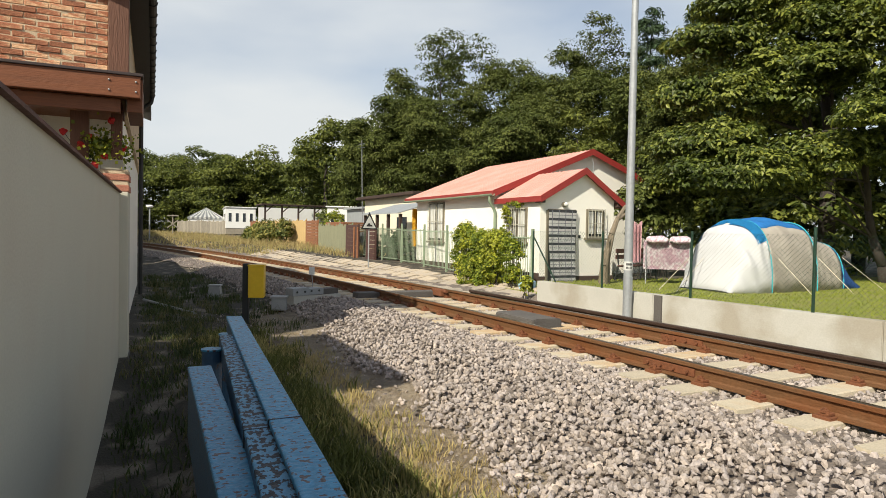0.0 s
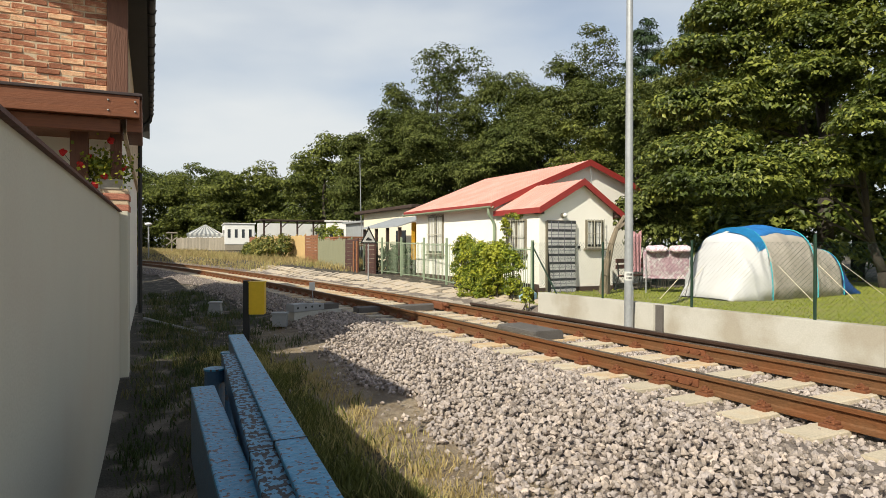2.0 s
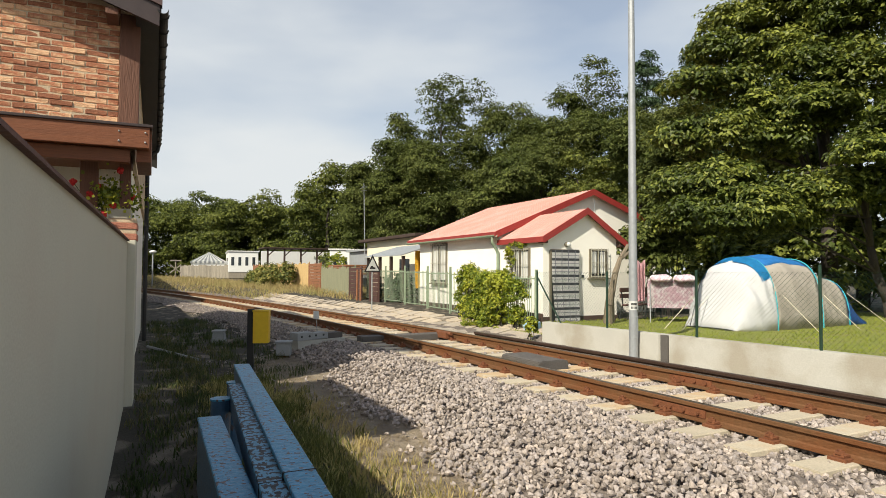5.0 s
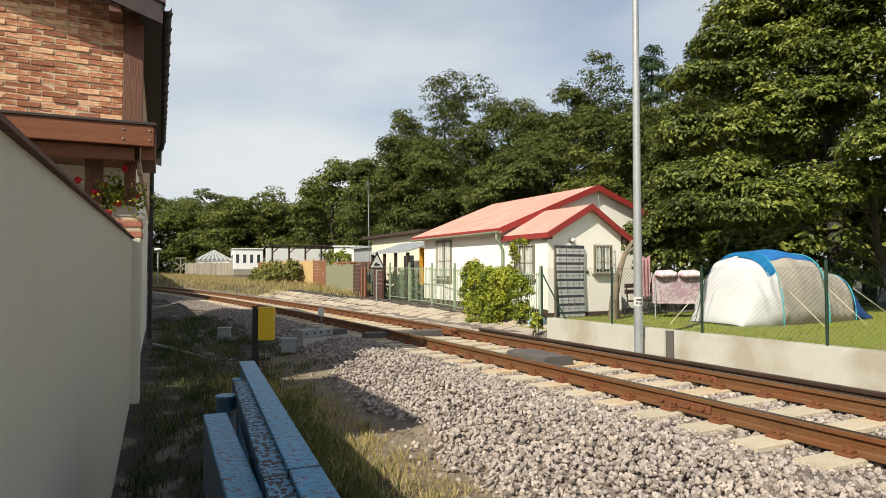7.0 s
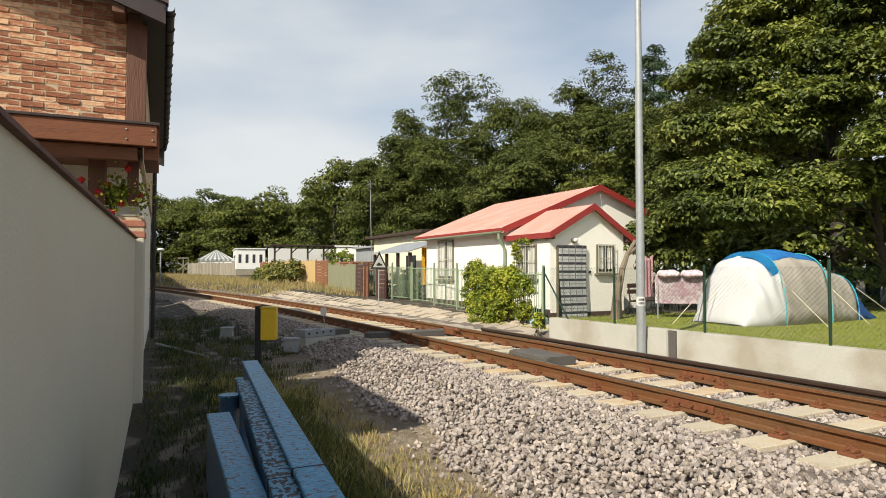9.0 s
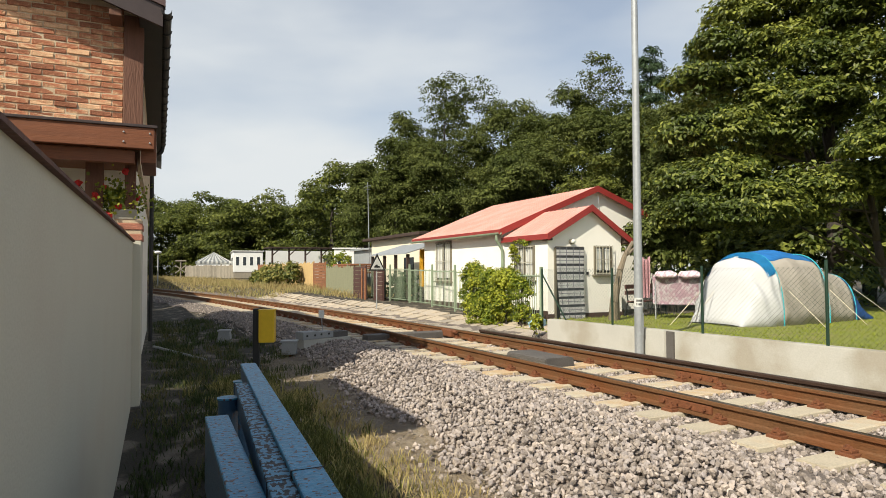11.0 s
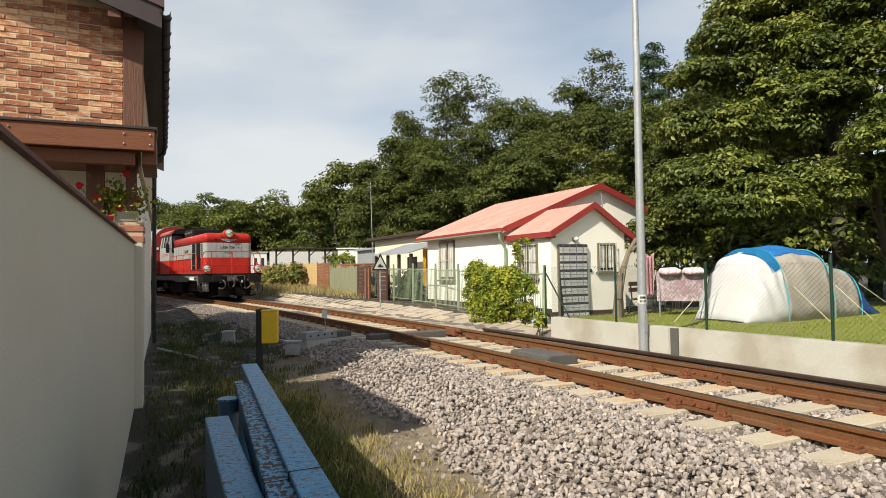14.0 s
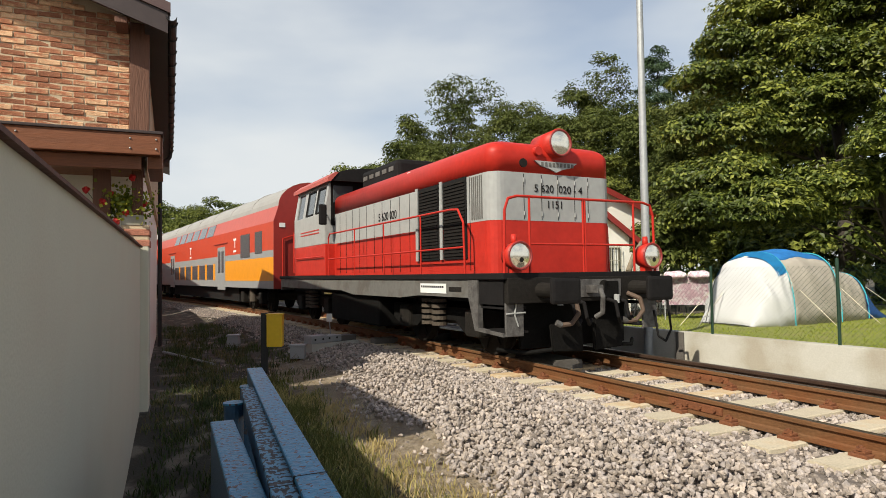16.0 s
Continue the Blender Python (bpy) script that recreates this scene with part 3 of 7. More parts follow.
# ---- brick house at the end of the garden wall ----
def brick_house():
    h = thing("brick_house", "old red brick house with timber beams and a dark roof", "house", at=pose(0.02, 8.98, -0.10, 0, 0, -2.0) @ pose(-0.1, -8.98, 0))
    y0 = 8.98
    bm = B()
    box(bm, -7.0, 0.13, y0 + 0.012, 21.0, 2.95, 4.35)
    prism(bm, [(-7.0, 4.35), (0.13, 4.35), (0.13, 4.72), (-3.4, 5.9), (-7.0, 4.8)], y0 + 0.02, 21.0)
    wall = part("upper_wall", bm, M_MORTAR, h, "sandy mortar joints between old bricks")
    bm = B()
    box(bm, -7.0, 0.07, y0 + 1.1, 20.9, -0.8, 2.95)
    part("lower_wall", bm, M_CREAM, h, "cream plastered ground-floor wall")
    bm = B()
    box(bm, -0.05, 0.18, y0 - 0.05, y0 + 0.16, 3.2, 4.7, 0.01)
    part("corner_post", bm, M_POSTWOOD, h, "brown timber corner post")
    bm = B()
    box(bm, -3.4, 0.32, y0 - 0.42, y0 - 0.26, 2.93, 3.19, 0.008)
    part("front_beam", bm, M_BEAM, h, "orange-brown stained timber beam")
    bm = B()
    box(bm, -3.4, 0.35, y0 - 0.44, y0 + 0.05, 3.19, 3.225, 0.006)
    part("beam_flashing", bm, M_DARKROOF, h, "worn tar-paper flashing")
    bm = B()
    box(bm, 0.17, 0.34, y0 - 0.26, y0 + 0.9, 2.78, 3.19, 0.006)
    part("side_beam", bm, M_BEAM, h)
    bm = B()
    box(bm, -3.4, 0.1, y0 - 0.3, y0 - 0.16, 2.76, 2.92, 0.006)
    part("lower_beam", bm, M_BEAM, h)
    bm = B()
    box(bm, -3.4, 0.1, y0 - 0.15, y0 + 1.1, 2.86, 2.93)
    part("soffit_board", bm, M_BEAM, h)
    for x, w in ((-0.37, 0.2), (0.04, 0.13)):
        bm = B()
        box(bm, x - w / 2, x + w / 2, y0 + 0.1, y0 + 0.24, 0.9, 2.86, 0.008)
        part("porch_post", bm, M_POSTWOOD, h, "brown timber post")
    for x in (-1.2, -0.02, 0.27):
        bm = B()
        for z in (3.0, 3.12):
            bmesh.ops.create_uvsphere(bm, u_segments=8, v_segments=6, radius=0.012, matrix=Matrix.Translation((x, y0 - 0.425, z)))
        part("bolt_head", bm, M_GALV, h, "shiny bolt head")
    # roof with verge, soffit and gutter
    slope = (5.95 - 4.62) / 3.9
    bm = B()
    prism(bm, [(0.42, 4.64), (-3.4, 5.95), (-7.3, 4.7), (-7.3, 4.86), (-3.4, 6.11), (0.42, 4.80)], y0 - 0.42, 21.6)
    part("roof", bm, M_DARKROOF, h, "dark brown roof")
    bm = B()
    prism(bm, [(0.40, 4.47), (-3.4, 5.77), (-3.4, 6.03), (0.40, 4.73)], y0 - 0.45, y0 - 0.40)
    part("verge_board", bm, M_DARKROOF, h, "dark brown verge board")
    bm = B()
    prism(bm, [(0.43, 4.72), (-3.4, 6.03), (-3.4, 6.15), (0.43, 4.85)], y0 - 0.48, y0 - 0.36)
    part("verge_cap", bm, M_VERGE, h, "purple-brown metal verge cap")
    bm = B()
    box(bm, 0.13, 0.40, y0 - 0.4, 19.5, 4.56, 4.6)
    part("soffit", bm, M_BLACK, h, "black eaves soffit")
    bm = B()
    box(bm, -0.2, -0.06, y0 - 0.4, y0 + 0.1, 4.55, 4.63, 0.008)
    part("purlin_end", bm, M_POSTWOOD, h)
    bm = B()
    arc = [(0.44 + 0.065 * math.cos(a), 4.68 + 0.065 * math.sin(a)) for a in np.linspace(math.pi, 2 * math.pi, 9)]
    prism(bm, arc + [(p[0] * 0.94 + 0.44 * 0.06, p[1] + 0.008) for p in reversed(arc)], y0 - 0.48, 17.75)
    gut = part("gutter", bm, M_BLACK, h, "black half-round gutter")
    for y in np.arange(y0 - 0.3, 17.7, 0.55):
        bm = B()
        ring = [(math.cos(a), math.sin(a)) for a in np.linspace(math.pi, 2 * math.pi, 7)]
        prism(bm, [(0.44 + 0.08 * p, 4.68 + 0.08 * q) for p, q in ring] + [(0.44 + 0.067 * p, 4.68 + 0.067 * q) for p, q in reversed(ring)], float(y), float(y) + 0.022)
        part("gutter_bracket", bm, M_BLACK, gut)
    bm = B()
    pipe(bm, [(0.44, 17.65, 4.64), (0.42, 17.65, 4.5), (0.24, 17.65, 4.35), (0.2, 17.65, 4.2), (0.2, 17.65, -0.45)], 0.05)
    part("downpipe", bm, M_BLACK, h, "black downpipe")
    # weathered bricks, one by one, on the gable over the beam
    shapes = []
    for k in range(6):
        bm = B()
        w = 0.121 if k < 5 else 0.058
        box(bm, -w, w, 0.004, 0.07, -0.0315, 0.0315)
        for v in bm.verts:
            v.co += Vector((random.uniform(-.006, .006), random.uniform(-.006, .006), random.uniform(-.005, .005)))
        bmesh.ops.bevel(bm, geom=[e for e in bm.edges if e.calc_length() < 0.3], offset=0.006, segments=1, affect="EDGES")
        me = bpy.data.meshes.new("brick")
        bm.to_mesh(me)
        bm.free()
        me.materials.append(M_BRICK)
        shapes.append(me)
    row = 0
    z = 3.262
    while z < 5.35:
        x = -0.055 - 0.121 - (0.0 if row % 2 else 0.128)
        if row % 2 == 0:
            o = part("brick", shapes[5], None, wall)
            o.location = (-0.055 - 0.058, y0 + random.uniform(-.004, .006), z)
        limit = -2.35
        while x > limit:
            if z < 4.62 - (x - 0.1) * slope:
                o = part("brick", random.choice(shapes[:5]), None, wall)
                o.location = (x + random.uniform(-.003, .003), y0 + random.uniform(-.006, .007), z + random.uniform(-.003, .003))
                o.rotation_euler = (random.uniform(-.02, .02), random.uniform(-.012, .012), random.uniform(-.02, .02))
            x -= 0.254
        z += 0.0745
        row += 1




def neighbour_house():
    """A house added out of view along the path to shade the track."""
    h = thing("neighbour_house", "plain rendered house, unseen, added beyond the brick house for its shade", "house")
    part("wall", box(B(), -12, -1.2, 31, 74, -0.6, 4.5), M_CREAM, h)
    bm = B()
    prism(bm, [(-12.5, 4.5), (-1.0, 4.5), (-6.7, 6.6)], 30.7, 74.4)
    part("roof", bm, M_DARKROOF, h)


def outbuilding():
    """An unseen plain wing added behind the garden wall; its gable shades the verge."""
    h = thing("outbuilding", "plain rendered outbuilding with a dark roof, unseen, inferred from its shade on the verge", "outbuilding")
    part("wall", box(B(), -6.0, -1.9, 4.2, 7.1, -0.7, 3.9), M_CREAM, h)
    bm = B()
    prism(bm, [(-1.6, 3.95), (-1.6, 4.15), (-4.4, 5.2), (-7.0, 4.2), (-7.0, 3.95)], 3.9, 7.2)
    part("roof", bm, M_DARKROOF, h)


neighbour_house()
outbuilding()
# hidden wall, added to keep the ground between the houses dark
unseen_wall = tagged(part("wall_yard", box(B(), -0.55, -0.3, 21.2, 30.8, -0.8, 2.1), M_PLASTER), "plain plastered wall, unseen, added to shade the ground between the two houses", "wall", kind="structure")
M_VERGE = material("purple_brown_metal", (0.10, 0.06, 0.055), 0.4, vary=0.15)
brick_house()


# ---- blue steel barrier ----
def barrier():
    b = thing("steel_barrier", "chipped pale blue steel guard rails on round posts", "barrier")

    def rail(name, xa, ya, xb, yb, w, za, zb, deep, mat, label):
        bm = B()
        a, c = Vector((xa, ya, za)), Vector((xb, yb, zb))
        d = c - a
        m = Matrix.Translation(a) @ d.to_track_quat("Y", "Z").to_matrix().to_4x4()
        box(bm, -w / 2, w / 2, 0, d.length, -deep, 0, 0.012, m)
        # body colour: darker paint plus the shade on the rail's sides
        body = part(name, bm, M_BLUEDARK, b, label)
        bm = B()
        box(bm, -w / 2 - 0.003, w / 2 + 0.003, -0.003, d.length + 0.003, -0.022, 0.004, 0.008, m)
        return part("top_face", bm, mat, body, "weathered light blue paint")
    barrier_parts(rail, b)


def barrier_parts(rail, b):
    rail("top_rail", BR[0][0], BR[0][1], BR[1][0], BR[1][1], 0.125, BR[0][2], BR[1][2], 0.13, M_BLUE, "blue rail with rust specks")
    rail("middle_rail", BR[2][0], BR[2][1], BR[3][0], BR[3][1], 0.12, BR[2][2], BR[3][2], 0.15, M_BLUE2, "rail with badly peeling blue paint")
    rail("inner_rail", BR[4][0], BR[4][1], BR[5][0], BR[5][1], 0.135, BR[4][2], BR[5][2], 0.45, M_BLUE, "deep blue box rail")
    for x, z, w in ((0.653, 0.5, 0.14), (0.553, 0.47, 0.13)):
        part("joint_seam", box(B(), x - w / 2, x + w / 2, 2.6, 2.606, z - 0.09, z + 0.006), M_BLACK, b, "dark butt joint")
    for x, y, z in BPOST:
        bm = B()
        g = float(ground_z(x, y))
        rod(bm, (x, y, g - 0.1), (x, y, z), 0.068, seg=20)
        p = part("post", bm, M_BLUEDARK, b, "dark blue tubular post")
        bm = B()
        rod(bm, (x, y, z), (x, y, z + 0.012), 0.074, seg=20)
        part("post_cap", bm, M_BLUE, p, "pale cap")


BR = [(0.525, 1.1, 0.5), (0.93, 5.82, 0.5), (0.43, 1.2, 0.47), (0.765, 5.0, 0.47), (0.37, 1.2, 0.4), (0.49, 4.26, 0.4)]
BPOST = [(0.62, 4.74, 0.41), (0.36, 1.6, 0.41), (0.86, 5.7, 0.36)]
barrier()
# ---- white cottage across the track ----
M_CURTAIN_D = material("dark_grey_curtain_stripe", (0.085, 0.09, 0.10), 0.95, vary=0.2, grain=120)
M_CURTAIN_L = material("pale_curtain_cloth", (0.80, 0.79, 0.77), 0.95, vary=0.1, grain=120)
M_CURTAIN_G = material("grey_curtain_stripe", (0.26, 0.27, 0.30), 0.95, vary=0.15, grain=120)
M_FRAME = material("weathered_window_frame", (0.16, 0.14, 0.10), 0.7, vary=0.2)
M_GRILLE = material("pale_grille_paint", (0.42, 0.40, 0.32), 0.6, vary=0.1)
M_LACE = material("white_net_curtain", (0.62, 0.62, 0.58), 0.9, vary=0.1, grain=30)
M_LEAF = material("creeper_leaves", (0.17, 0.235, 0.02), 0.5, vary=0.3, grain=2, blotch=1.2, bump=0, island=0.9, second=(0.40, 0.40, 0.04), amount=0.85, edge=(0.42, 0.6), through_light=0.4)


def window(parent, m, w, h, bars, name="window"):
    """A framed window in its own plane: local x across, z up, -y outwards."""
    bm = B()
    for x0, x1, z0, z1 in ((0, 0.06, 0, h), (w - 0.06, w, 0, h), (0.06, w - 0.06, 0, 0.06), (0.06, w - 0.06, h - 0.06, h), (w / 2 - 0.025, w / 2 + 0.025, 0.06, h - 0.06)):
        box(bm, x0, x1, -0.05, 0.03, z0, z1, 0.006)
    win = part(name, bm, M_FRAME, parent, "window in a dark weathered frame")
    win.matrix_basis = m
    bm = B()
    box(bm, 0.05, w - 0.05, -0.012, 0.0, 0.05, h - 0.05)
    part("pane", bm, M_GLASS, win)
    bm = B()
    n = 9
    pts = [(0.07 + (w - 0.14) * k / (3 * n), -0.028 - 0.008 * math.sin(k * 1.7)) for k in range(3 * n + 1)]
    if bars != "plain":
        for (xa, ya), (xb, yb) in zip(pts, pts[1:]):
            if 0.42 < (xa / w) < 0.56:
                continue
            vs = [bm.verts.new(c) for c in ((xa, ya, 0.12), (xb, yb, 0.12), (xb, yb, h - 0.08), (xa, ya, h - 0.08))]
            bm.faces.new(vs)
        part("net_curtain", bm, M_LACE, win, "white net curtain behind the glass")
    else:
        bm.free()
    bm = B()
    box(bm, -0.06, w + 0.06, -0.12, 0.02, -0.05, 0.0, 0.006)
    part("sill", bm, M_FRAME, win)
    if bars:
        bm = B()
        k = 0.0
        while k < w:
            rod(bm, (0.02 + k, -0.09, -0.03), (0.02 + k, -0.09, h + 0.02), 0.009, seg=6)
            k += 0.12
        for z in (0.02, h * 0.5, h - 0.04):
            box(bm, 0, w, -0.097, -0.083, z, z + 0.02)
        part("grille", bm, M_GRILLE, win, "pale iron window grille")
    return win


def cottage():
    h = thing("cottage", "small white rendered cottage with a faded red metal roof", "house")
    bm = B()
    prism(bm, [(10.16, -0.6), (16.6, -0.6), (16.6, 2.95), (13.68, 4.0), (10.16, 2.58)], 16.5, 22.3)
    part("main_wall", bm, M_CREAM, h, "cream rendered wall")
    bm = B()
    prism(bm, [(10.162, -0.6), (12.75, -0.6), (12.75, 2.30), (11.57, 3.06), (10.162, 2.26)], 14.2, 16.5)
    part("porch_wall", bm, M_CREAM, h, "cream rendered porch")
    bm = B()
    box(bm, 10.14, 12.77, 14.18, 14.2, -0.6, 0.13)
    box(bm, 10.138, 10.16, 14.2, 22.3, -0.6, 0.22)
    part("plinth", bm, M_PLINTH, h, "dark brown plinth")
    # roofs: sheets with ribs, fascia boards

    def gable(left, apex, right, y0, y1, th, name):
        bm = B()
        prism(bm, [left, apex, right, (right[0], right[1] + th), (apex[0], apex[1] + th), (left[0], left[1] + th)], y0, y1)
        r = part(name, bm, M_ROOF, h, "faded salmon-red sheet roof")
        bm = B()
        for a, b in ((left, apex), (right, apex)):
            y = y0 + 0.12
            while y < y1:
                vs = [(a[0], y, a[1] + th - 0.002), (a[0], y + 0.05, a[1] + th - 0.002), (b[0], y + 0.05, b[1] + th - 0.002), (b[0], y, b[1] + th - 0.002)]
                lo = [bm.verts.new(v) for v in vs]
                hi = [bm.verts.new((v[0], v[1] + (0.014 if k in (0, 3) else -0.014), v[2] + 0.022)) for k, v in enumerate(vs)]
                bm.faces.new(hi)
                for i in range(4):
                    bm.faces.new((lo[i], lo[(i + 1) % 4], hi[(i + 1) % 4], hi[i]))
                y += 0.21
        bmesh.ops.recalc_face_normals(bm, faces=list(bm.faces))
        part("roof_rib", bm, M_ROOF, r)
        for a, b in ((left, apex), (right, apex)):
            bm = B()
            prism(bm, [(a[0], a[1] - 0.10), (b[0], b[1] - 0.10), (b[0], b[1] + th + 0.03), (a[0], a[1] + th + 0.03)], y0 - 0.03, y0)
            part("barge_board", bm, M_FASCIA, r, "dark red barge board")
            bm = B()
            box(bm, a[0] - 0.03 if a is left else a[0], a[0] if a is left else a[0] + 0.03, y0 - 0.03, y1, a[1] - 0.08, a[1] + th + 0.012)
            part("fascia", bm, M_FASCIA, r, "red eaves fascia")
        return r
    gable((9.93, 2.485), (13.68, 4.0), (17.0, 2.78), 16.3, 22.95, 0.07, "main_roof")
    gable((10.06, 2.245), (11.57, 3.08), (13.0, 2.16), 14.04, 16.4, 0.06, "porch_roof")
    for x, z in ((10.14, 2.14), (12.85, 2.1)):
        bm = B()
        box(bm, x - 0.09, x + 0.09, 14.06, 14.3, z, z + 0.14, 0.01)
        part("purlin_end", bm, M_PLINTH, h, "dark timber purlin end")
    bm = B()
    arc = [(9.87 + 0.06 * math.cos(a), 2.46 + 0.06 * math.sin(a)) for a in np.linspace(math.pi, 2 * math.pi, 9)]
    prism(bm, arc + [(p[0], p[1] + 0.008) for p in reversed(arc)], 16.2, 22.9)
    part("gutter", bm, M_PALEGREEN, h, "green gutter")
    bm = B()
    pipe(bm, [(9.88, 16.42, 2.44), (9.88, 16.42, 2.24), (10.06, 16.42, 1.98), (10.08, 16.42, 1.9), (10.08, 16.42, -0.1)], 0.045, 10)
    part("downpipe", bm, M_PALEGREEN, h, "green downpipe")
    window(h, Matrix.Translation((10.155, 21.15, 0.95)) @ Matrix.Rotation(radians(-90), 4, "Z"), 1.2, 1.42, True)
    window(h, Matrix.Translation((10.155, 15.75, 1.05)) @ Matrix.Rotation(radians(-90), 4, "Z"), 0.95, 0.98, True)
    window(h, Matrix.Translation((11.74, 14.195, 1.2)), 0.62, 0.82, True)
    # doorway with a hanging striped curtain
    bm = B()
    # black slab stands in for the unlit room behind the opening
    box(bm, 10.40, 11.32, 14.17, 14.2, -0.08, 1.98)
    part("doorway", bm, M_BLACK, h, "black panel for the dark of the open doorway")
    bm = B()
    box(bm, 11.30, 11.36, 14.15, 14.2, -0.08, 1.95, 0.005)
    box(bm, 10.36, 10.42, 14.15, 14.2, -0.08, 1.95, 0.005)
    part("door_frame", bm, M_FRAME, h)
    lamp = part("wall_lamp", rod(B(), (10.94, 14.2, 2.12), (10.94, 14.1, 2.12), 0.07, seg=14), M_FRAME, h, "small round wall lamp")
    bm = B()
    bmesh.ops.create_uvsphere(bm, u_segments=12, v_segments=8, radius=0.065, matrix=Matrix.Translation((10.94, 14.08, 2.12)))
    part("lamp_glass", bm, M_LACE, lamp, "frosted glass globe", True)
    part("switch_box", box(B(), 11.47, 11.53, 14.16, 14.2, 1.2, 1.28, 0.006), M_BLACK, h, "small black switch")
    bm = B()
    pipe(bm, [(13.55, 16.13, 3.75), (13.6, 16.13, 3.35), (13.72, 16.3, 3.1)], 0.012, 6)
    part("roof_cable", bm, M_GALV, h)


cottage()


def curtain():
    c = thing("door_curtain", "dark grey and white plaid curtain hanging over the open doorway", "curtain")
    n, x0, x1 = 40, 10.38, 11.33
    z = 1.96
    k = 0
    pattern = [(0.068, M_CURTAIN_D), (0.07, M_CURTAIN_L), (0.012, M_CURTAIN_G), (0.075, M_CURTAIN_L)]
    while z > -0.04:
        h, mat = pattern[k % 4]
        h = min(h, z + 0.05)
        bm = B()
        cols = []
        for i in range(n + 1):
            u = i / n
            row = []
            for zz in (z, z - h):
                low = (1.96 - zz) / 2.0
                row.append(bm.verts.new((x0 + (x1 - x0) * u * (1 - 0.12 * low) + 0.03 * low * math.sin(zz * 3) + 0.09 * low ** 4, 14.10 - 0.006 * math.sin(u * 21 + 0.5 * math.sin(zz * 2)) * (0.4 + low * 0.8) - 0.05 * low, zz)))
            cols.append(row)
        for a, b in zip(cols, cols[1:]):
            bm.faces.new((a[0], b[0], b[1], a[1]))
        bmesh.ops.solidify(bm, geom=list(bm.faces), thickness=0.003)
        part("stripe", bm, mat, c)
        z -= h
        k += 1
    for u0 in (0.1, 0.34, 0.58, 0.82):
        bm = B()
        edges = []
        for j in range(21):
            zz = 1.955 - 0.0985 * j
            low = (1.96 - zz) / 2.0
            row = []
            for u in (u0, u0 + 0.022):
                row.append(bm.verts.new((x0 + (x1 - x0) * u * (1 - 0.12 * low) + 0.03 * low * math.sin(zz * 3) + 0.09 * low ** 4, 14.086 - 0.05 * low, zz)))
            edges.append(row)
        for a, b in zip(edges, edges[1:]):
            bm.faces.new((a[0], a[1], b[1], b[0]))
        bmesh.ops.solidify(bm, geom=list(bm.faces), thickness=0.002)
        part("plaid_band", bm, M_CURTAIN_G, c)
    part("curtain_rod", rod(B(), (10.38, 14.12, 1.97), (11.32, 14.12, 1.97), 0.012), M_FRAME, c)


curtain()


# ---- low concrete wall, chain-link fence and street lamp ----
def wall_x(y):
    return 8.6 - 0.067 * (y - 4.8)


def low_wall():
    w = tagged(thing("wall_low", "low weathered concrete retaining wall beside the track", "wall", kind="structure"))
    ys = [-12, -4, 1.2, 4.6, 8.25, 11.45]
    for a, b in zip(ys, ys[1:]):
        bm = B()
        prism(bm, [(wall_x(a), a + 0.004), (wall_x(b), b - 0.004), (wall_x(b) + 0.2, b - 0.004), (wall_x(a) + 0.2, a + 0.004)], -0.55, 0.26, "z")
        bmesh.ops.bevel(bm, geom=list(bm.edges), offset=0.01, segments=2, affect="EDGES")
        part("wall_bay", bm, M_CONC, w)
    bm = B()
    box(bm, wall_x(8.12) - 0.035, wall_x(8.12) + 0.01, 8.04, 8.2, -0.4, 0.255, 0.006)
    part("dark_board", bm, M_DARKCONC, w, "dark plank set on the wall face")


low_wall()


